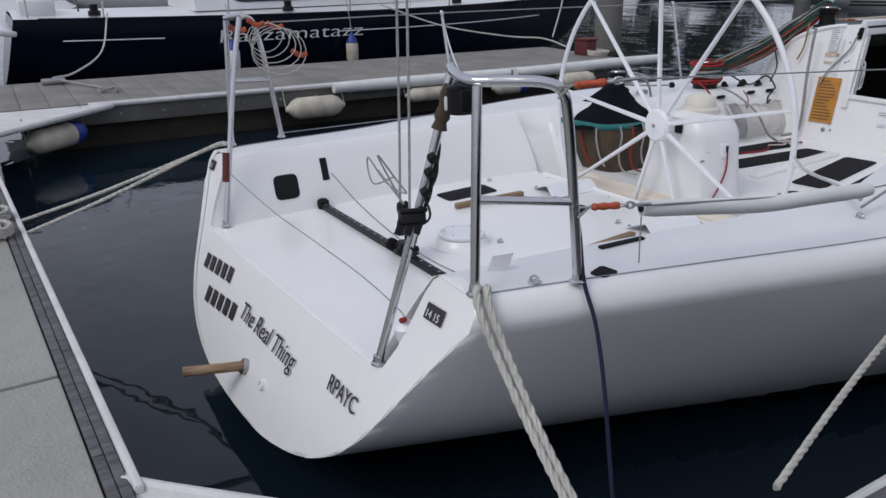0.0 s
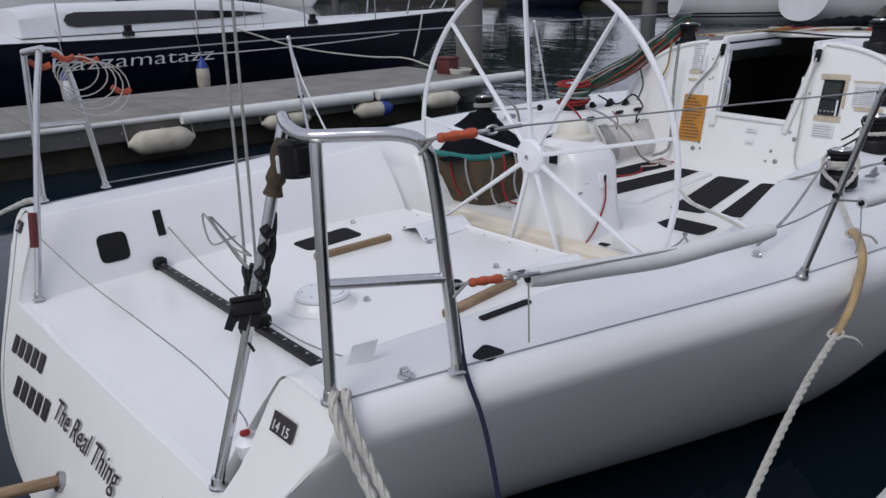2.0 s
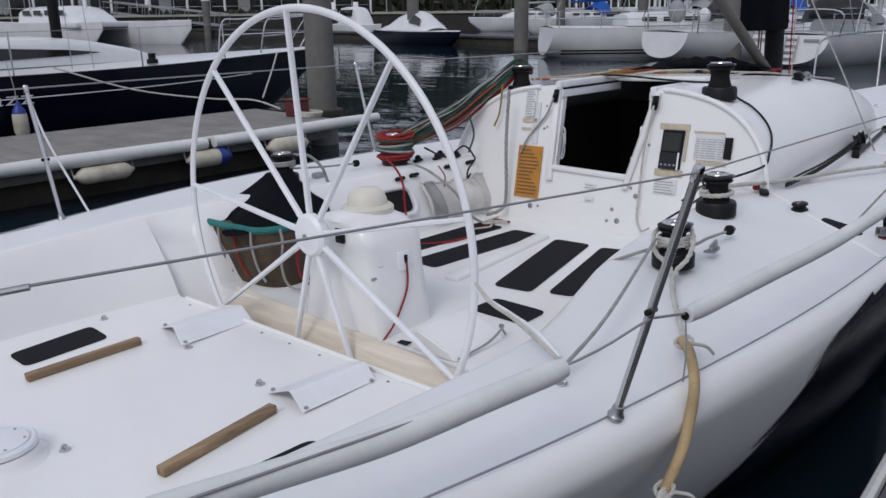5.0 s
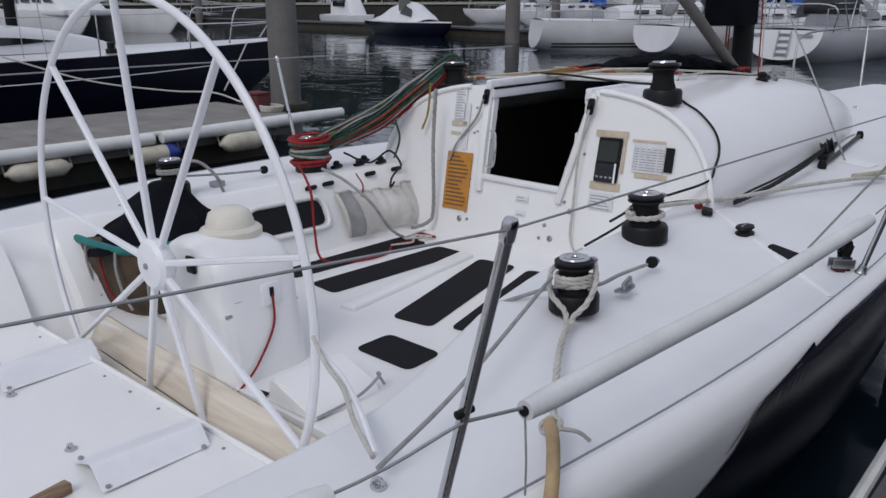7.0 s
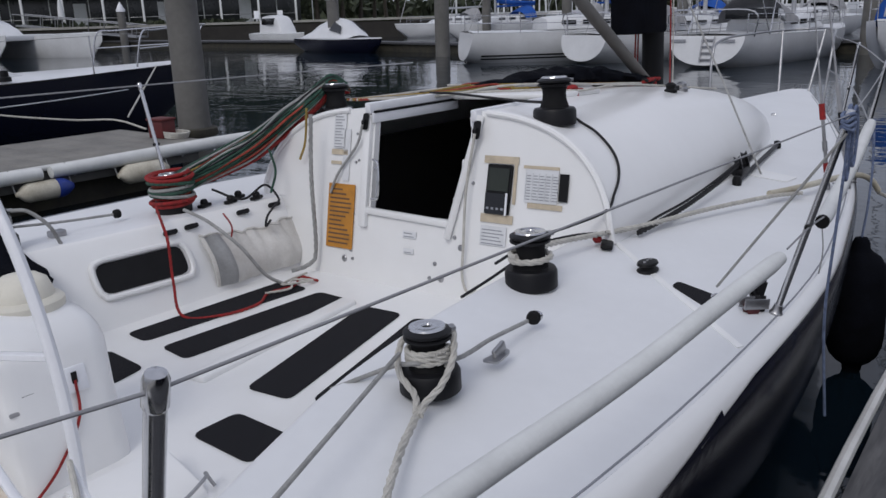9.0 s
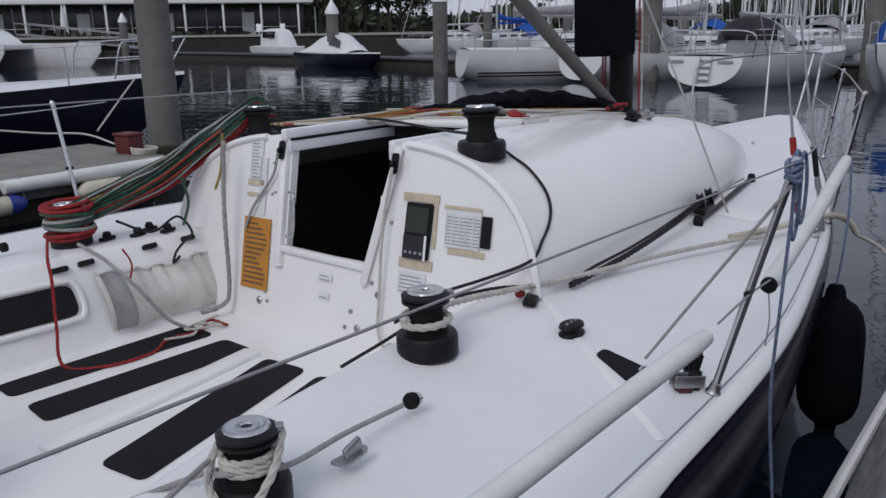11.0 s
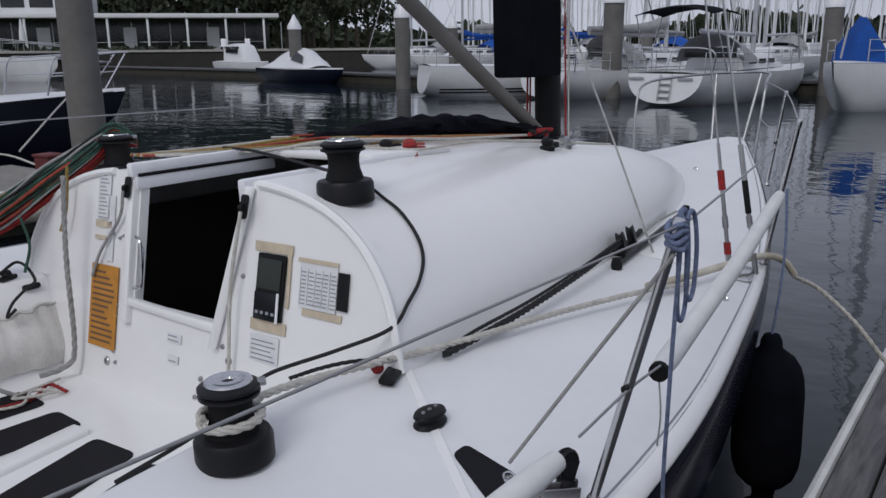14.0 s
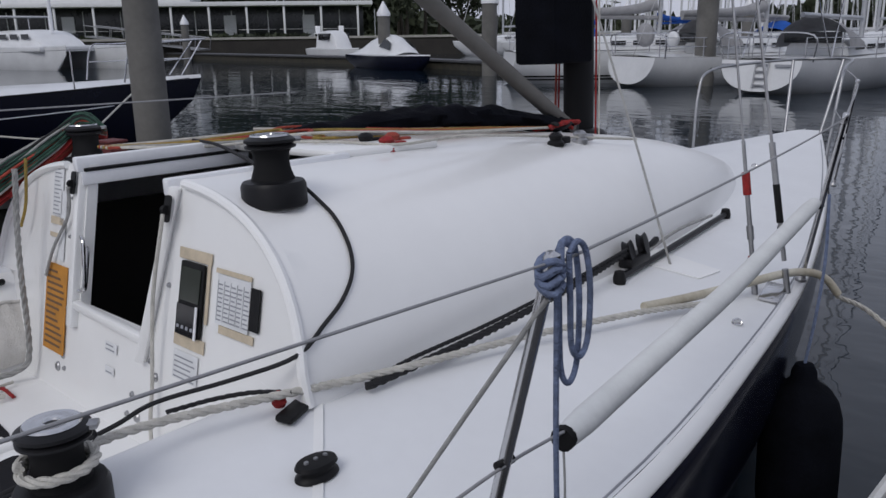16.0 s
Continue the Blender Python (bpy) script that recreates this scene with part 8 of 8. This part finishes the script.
# floating pontoons and piles of the next row
for pts, lab in (([(-70, 40), (-36, 37.3), (-22, 33.6), (-22, 34.8), (-36, 38.8), (-70, 41.6)], "long low floating pontoon"), ([(-22, 33.4), (12, 38.6), (12, 40.0), (-22, 34.8)], "long low floating pontoon behind the yachts")):
    e = thing("pontoon", (pts[0][0], pts[0][1], 0), lab, "pontoon", kind="structure", frame_of=NEAR)
    bm = nb()
    slab(bm, pts, 0.40, 0.50)
    part("deck", bm, WETDECK, e, smooth=False)
    bm = nb()
    slab(bm, [(x, y + (0.12 if i < len(pts) / 2 else -0.12)) for i, (x, y) in enumerate(pts)], -0.2, 0.38)
    part("float", bm, WEED, e, smooth=False)


def far_pile(x, y, r, h):
    e = thing("mooring_pile", (x, y, -0.5), "grey mooring pile with a white conical cap", "pile", "mooring piles", frame_of=NEAR)
    bm = nb()
    lathe(bm, [(r, -1), (r, h)], Matrix.Translation((x, y, 0)), 16)
    part("sleeve", bm, PILE, e)
    bm = nb()
    lathe(bm, [(r * 1.12, h - 0.05), (r * 1.12, h + 0.12), (0.03, h + 0.75), (0, h + 0.75)], Matrix.Translation((x, y, 0)), 16)
    part("cap", bm, PAINTW, e)


for x, y, r, h in ((-32.0, 34.4, 0.34, 2.9), (-21.9, 31.6, 0.34, 3.2), (-10.9, 30.3, 0.36, 3.4), (-62.0, 39.0, 0.32, 2.9), (-4.6, 35.4, 0.33, 3.2), (-34, 52, 0.33, 3.2), (-26, 50, 0.33, 3.0), (-18, 50, 0.33, 3.0)):
    far_pile(x, y, r, h)

# launch under white canvas
e = thing("covered_launch", (-31.0, 34.2, 0), "dark-hulled launch under a white canvas cover", "motor boat", frame_of=NEAR)
LM = Matrix.Translation((-35.6, 36.0, 0)) @ pose(0, 0, 0, 0, 0, -108)
hb, dk, _, _ = yacht_hull(LM, 8.2, 2.7, 0.72, NAVYHULL, n=12, transom=0.9)
part("hull", hb, NAVYHULL, e)
part("deck", dk, HULLW, e)
bm = nb()
rings = []
for yy, w, h in ((0.1, 1.0, 0.10), (0.8, 1.1, 0.35), (2.2, 1.15, 0.85), (3.4, 1.1, 1.12), (4.6, 1.0, 1.05), (5.7, 0.9, 0.55), (6.2, 0.75, 0.15)):
    rings.append([LM @ Vector((w * u, yy, 0.72 + h * (1 - abs(u) ** 2.2) + 0.05)) for u in (-1, -0.75, -0.4, 0, 0.4, 0.75, 1)])
ring_skin(bm, rings, closed=False)
part("canvas_cover", bm, HULLW, e, "white canvas cover")
for s in (1, -1):
    bm = nb()
    q = [Vector((s * 0.86, 4.2, 1.22)), Vector((s * 0.82, 5.5, 1.05)), Vector((s * 0.58, 5.2, 1.42)), Vector((s * 0.56, 4.4, 1.66))]
    plate(bm, [LM @ v for v in (q if s > 0 else q[::-1])], 0.02)
    part("side_window", bm, GLASSD, e, smooth=False)

# small motor boat and tender on the pontoon
e = thing("small_cruiser", (-44, 40.5, 0), "small white motor cruiser at the pontoon", "motor boat", frame_of=NEAR)
CM = Matrix.Translation((-48.5, 42.6, 0)) @ pose(0, 0, 0, 0, 0, -104)
hb, dk, _, _ = yacht_hull(CM, 6.4, 2.4, 0.85, HULLW, n=10, transom=0.9)
part("hull", hb, HULLW, e)
part("deck", dk, HULLW, e)
part("wheelhouse", cabin(CM, 1.6, 4.6, 1.8, 1.3, 0.9, 1.25), HULLW, e)
bm = nb()
box(bm, CM @ Vector((0, 2.8, 1.75)), (1.75, 1.7, 0.45), pose(0, 0, 0, 0, 0, -104), 0.03)
part("windows", bm, GLASSD, e)
# power catamaran
e = thing("catamaran", (-52, 25.0, 0), "white sailing catamaran moored by the shore", "catamaran", frame_of=NEAR)
for dx in (0.0, 5.2):
    CAT = Matrix.Translation((-60.2 + dx * 0.62, 21.4 + dx * 0.80, 0)) @ pose(0, 0, 0, 0, 0, -82)
    hb, dk, _, _ = yacht_hull(CAT, 12.5, 1.5, 1.35, HULLW, n=12, transom=0.85, rake=0.2)
    part("hull", hb, HULLW, e)
    part("hull_deck", dk, HULLW, e)
CAT = Matrix.Translation((-58.6, 23.5, 0)) @ pose(0, 0, 0, 0, 0, -82)
bm = nb()
box(bm, CAT @ Vector((0, 5.0, 1.25)), (5.0, 8.0, 0.35), pose(0, 0, 0, 0, 0, -82), 0.08)
part("bridge_deck", bm, HULLW, e)
part("saloon", cabin(CAT, 1.5, 7.5, 4.2, 3.0, 1.42, 1.0), HULLW, e)
for s in (1, -1):
    for k in range(4):
        bm = nb()
        w = (4.2 - 1.2 * (0.4 + 1.2 * k) / 6.0) / 2
        q = [Vector((s * (w * 0.96 + 0.02), 2.0 + 1.15 * k + dy, 1.42 + dz)) for dy, dz in ((0, 0.45), (0.9, 0.45), (0.9, 0.75), (0, 0.75))]
        plate(bm, [CAT @ v for v in (q if s > 0 else q[::-1])], 0.02)
        part("window", bm, GLASSD, e, smooth=False)
bm = nb()
box(bm, CAT @ Vector((0, 1.4, 3.3)), (4.0, 3.2, 0.10), pose(0, 0, 0, 0, 0, -82), 0.03)
part("hardtop", bm, HULLW, e)
for sx in (-1.8, 1.8):
    for yy in (0.1, 2.7):
        bm = nb()
        tube(bm, [CAT @ Vector((sx, yy, 1.4)), CAT @ Vector((sx, yy, 3.3))], 0.04, 6, 1)
        part("hardtop_post", bm, STEEL, e)
bm = nb()
tube(bm, [CAT @ Vector((0, 6.2, 2.3)), CAT @ Vector((0, 6.2, 17))], 0.13, 8, 1)
part("mast", bm, PAINTW, e)

# gangway down to the pontoon
e = thing("gangway", (-66, 41, 1.0), "sloping metal gangway with handrails", "gangway", frame_of=NEAR)
A, Bq = Vector((-76, 37.0, 2.0)), Vector((-62.5, 41.0, 0.75))
side = Vector((0.28, -0.95, 0)) * 0.7
for s in (1, -1):
    bm = nb()
    tube(bm, [A + side * s + Vector((0, 0, 1.0)), Bq + side * s + Vector((0, 0, 1.0))], 0.05, 6, 1)
    for k in range(9):
        p = A.lerp(Bq, k / 8) + side * s
        tube(bm, [p, p + Vector((0.25, 0, 1.0))], 0.04, 5, 1)
    part("handrail", bm, DULLSTEEL, e)
bm = nb()
d = (Bq - A)
box(bm, (A + Bq) / 2, (1.4, d.length, 0.12), d.to_track_quat("Y", "Z").to_matrix().to_4x4())
part("walkway", bm, DULLSTEEL, e)

# ---- shore ----
bm = nb()
slab(bm, [(-400, -60), (-92, 8), (-62, 47.5), (-40, 70), (-30, 150), (-400, 400)], -0.5, 1.55)
tagged(new("shore_ground", mesh_of(bm, GRASSM, False)), "low grassed shore behind the sea wall", "ground", kind="structure").matrix_world = SHIFT
WALLP = [(-92, 8), (-62, 47.5), (-40, 70)]
bm = nb()
for a, b in zip(WALLP, WALLP[1:]):
    a, b = Vector((*a, 0)), Vector((*b, 0))
    nrm = Vector((b.y - a.y, -(b.x - a.x), 0)).normalized()
    slab(bm, [(a + nrm * 0.6)[:2], (b + nrm * 0.6)[:2], (b + nrm * 0.02)[:2], (a + nrm * 0.02)[:2]], -0.5, 1.45)
tagged(new("sea_wall", mesh_of(bm, STONE, False)), "rough stone sea wall along the shore", "wall", kind="structure").matrix_world = SHIFT
bm = nb()
for a, b in zip(WALLP, WALLP[1:]):
    a, b = Vector((*a, 0)), Vector((*b, 0))
    nrm = Vector((b.y - a.y, -(b.x - a.x), 0)).normalized()
    slab(bm, [(a + nrm * 0.7)[:2], (b + nrm * 0.7)[:2], (b - nrm * 0.4)[:2], (a - nrm * 0.4)[:2]], 1.555, 1.75)
tagged(new("sea_wall_coping", mesh_of(bm, CONC, False)), "pale concrete coping on the sea wall", "wall", kind="structure").matrix_world = SHIFT

# waterfront clubhouse: long low verandah with white posts, upper storey set back
HM = Matrix.Translation((-80.6, 46.0, 1.55)) @ pose(0, 0, 0, 0, 0, 50)
club = thing("clubhouse", (-78.5, 48.5, 1.55), "long white waterfront clubhouse with a verandah and glazing", "building", frame_of=NEAR)


def hbox(name, c, size, material, label=""):
    bm = nb()
    box(bm, HM @ Vector(c), size, pose(0, 0, 0, 0, 0, 50), 0.02)
    return part(name, bm, material, club, label)


hbox("ground_floor", (0, 6.2, 1.75), (44, 8, 3.5), DARKWALL, "dark shaded glazing")
roof = hbox("verandah_roof", (0, 2.6, 3.6), (46, 7.6, 0.42), BUILD, "white flat verandah roof")
hbox("upper_storey", (-7, 8.0, 5.5), (20, 7, 3.4), BUILD)
hbox("upper_roof", (-7, 7.6, 7.35), (21.4, 8.6, 0.3), BUILD)
for k in range(12):
    x = -21.5 + 3.9 * k
    hbox("post", (x, -0.9, 1.7), (0.22, 0.22, 3.4), BUILD)
    hbox("glazing_bar", (x + 1.9, 2.16, 1.5), (0.10, 0.08, 3.0), BUILD)
for k in range(7):
    w = hbox("upper_window", (-15.4 + 2.8 * k, 4.47, 5.7), (2.3, 0.08, 2.2), DARKWALL)
for k in range(10):
    hbox("verandah_rail", (-19.4 + 4.3 * k, -0.95, 0.95), (3.9, 0.05, 0.06), DULLSTEEL)
for k in range(5):
    hbox("pale_panel", (-18 + 8.5 * k, 2.12, 1.3), (1.3, 0.06, 2.4), PAPER)
for x, y in ((-62.5, 53.5), (-61.0, 55.2)):
    e = thing("garden_chair", (x, y, 1.56), "white garden chair on the shore lawn", "chair", "lawn chairs", frame_of=NEAR)
    bm = nb()
    box(bm, (x, y, 2.0), (0.6, 0.6, 0.08), None, 0.02)
    part("seat", bm, PAINTW, e)
    bm = nb()
    box(bm, (x - 0.25, y + 0.2, 2.35), (0.5, 0.08, 0.75), pose(0, 0, 0, -12, 0, 50), 0.02)
    part("backrest", bm, PAINTW, e)
    for dx in (-0.25, 0.25):
        for dy in (-0.25, 0.25):
            bm = nb()
            box(bm, (x + dx, y + dy, 1.77), (0.06, 0.06, 0.44))
            part("leg", bm, PAINTW, e)
e = thing("folded_parasol", (-75, 40.5, 1.56), "closed white parasol on the shore", "parasol", frame_of=NEAR)
bm = nb()
tube(bm, [(-75, 40.5, 1.56), (-75, 40.5, 4.6)], 0.04, 6, 1)
part("pole", bm, DULLSTEEL, e)
bm = nb()
lathe(bm, [(0.30, 2.6), (0.25, 3.4), (0.06, 4.6), (0, 4.65)], Matrix.Translation((-75, 40.5, 0)), 10)
part("canopy", bm, PAPER, e)
hedge = nb()
for k in range(900):
    t = random.random()
    p = Vector((-95, 14.5, 1.55)).lerp(Vector((-66, 55, 1.55)), t) + Vector((random.uniform(-1.2, 0.2), random.uniform(-0.6, 0.6), random.uniform(0.05, 0.4)))
    s = random.uniform(0.2, 0.45)
    q = Euler((random.random() * 6, random.random() * 6, random.random() * 6)).to_matrix()
    hedge.faces.new([hedge.verts.new(p + q @ Vector(v) * s) for v in ((-1, 0, 0), (0, -0.6, 0), (1, 0, 0.1), (0, 0.6, 0))])
tagged(new("shore_hedge", mesh_of(hedge, LEAF, False)), "dark clipped hedge before the clubhouse", "hedge", kind="stuff").matrix_world = SHIFT


def tree(x, y, z, h, w, seed, n=900):
    """Tapered trunk, limbs, and a crown of many small leaf clumps with gaps."""
    r = random.Random(seed)
    e = thing("tree", (x, y, z), "tall dark green gum tree on the shore", "tree", "shore trees", frame_of=NEAR)
    bm = nb()
    top = Vector((x + r.uniform(-1, 1), y + r.uniform(-1, 1), z + h * 0.75))
    base = Vector((x, y, z))
    tube(bm, [base, base.lerp(top, 0.4) + Vector((r.uniform(-0.4, 0.4), 0, 0)), top], 0.35, 8, 4, ends=lambda t: 1 - 0.75 * t)
    tips = [top]
    for k in range(9):
        a, t = r.random() * 6.28, r.uniform(0.3, 0.95)
        p = base.lerp(top, t)
        q = p + Vector((math.cos(a) * w * r.uniform(0.5, 0.95), math.sin(a) * w * r.uniform(0.5, 0.95), h * r.uniform(0.06, 0.26)))
        tube(bm, [p, p.lerp(q, 0.5) + Vector((0, 0, 0.3)), q], 0.14, 5, 3, ends=lambda t: 1 - 0.7 * t)
        tips += [q, p.lerp(q, 0.65)]
    part("trunk", bm, BARK, e)
    verts, faces = [], []
    for k in range(n):
        c = r.choice(tips) + Vector((r.gauss(0, w * 0.24), r.gauss(0, w * 0.24), r.gauss(0, h * 0.075)))
        s = r.uniform(0.22, 0.55)
        m = Euler((r.random() * 6, r.random() * 6, r.random() * 6)).to_matrix()
        i = len(verts)
        verts += [c + m @ Vector(v) * s for v in ((-1, 0, 0), (-0.2, -0.55, 0.1), (1, 0, 0), (0.2, 0.5, -0.1))]
        faces.append((i, i + 1, i + 2, i + 3))
    me = bpy.data.meshes.new("crown")
    me.from_pydata([v[:] for v in verts], [], faces)
    me.materials.append(LEAF)
    ob = new("crown", me)
    ob.parent, ob.location = e, -SPOT[e.name]
    return e


random.seed(23)
for k in range(34):
    t = k / 33
    x = -128 + 92 * t + random.uniform(-4, 4)
    y = 14 + 118 * t + random.uniform(-5, 5)
    off = random.uniform(14, 34)
    if math.atan2(off * 0.78 - x, y + off * 0.62) < radians(41):
        continue
    tree(x - off * 0.78, y + off * 0.62, 1.5, random.uniform(12, 20), random.uniform(4, 6), 100 + k, 1500)
for k in range(14):
    a = radians(41 + 22 * k / 13 + random.uniform(-0.6, 0.6))
    d = random.uniform(108, 128)
    tree(-math.sin(a) * d, math.cos(a) * d, 1.5, random.uniform(8, 10) + 6 * k / 13, random.uniform(3.5, 5), 400 + k, 1200)
# the far wooded shore
hills = nb()
for k in range(15000):
    a = radians(random.uniform(-12, 75))
    d = random.uniform(230, 300)
    top = 6.0 + 2.0 * math.sin(a * 9) + 1.8 * math.sin(a * 23 + 1) + random.gauss(0, 1.2)
    p = Vector((-math.sin(a) * d, math.cos(a) * d, top * math.sqrt(random.random())))
    s = random.uniform(0.9, 2.2)
    q = Euler((random.random() * 6, random.random() * 6, random.random() * 6)).to_matrix()
    hills.faces.new([hills.verts.new(p + q @ Vector(v) * s) for v in ((-1, 0, 0), (0, -0.7, 0), (1, 0, 0.1), (0, 0.7, 0))])
tagged(new("distant_woods", mesh_of(hills, LEAF, False)), "low dark wooded shore in the distance", "woods", kind="stuff").matrix_world = SHIFT
bm = nb()
n = 40
ring_skin(bm, [[Vector((-math.sin(radians(-15 + 92 * i / n)) * d, math.cos(radians(-15 + 92 * i / n)) * d, z)) for i in range(n + 1)] for d, z in ((225, -0.3), (240, 1.0), (420, 8.0))], closed=False)
tagged(new("distant_ground", mesh_of(bm, GRASSM, False)), "low ground under the distant woods", "ground", kind="structure").matrix_world = SHIFT
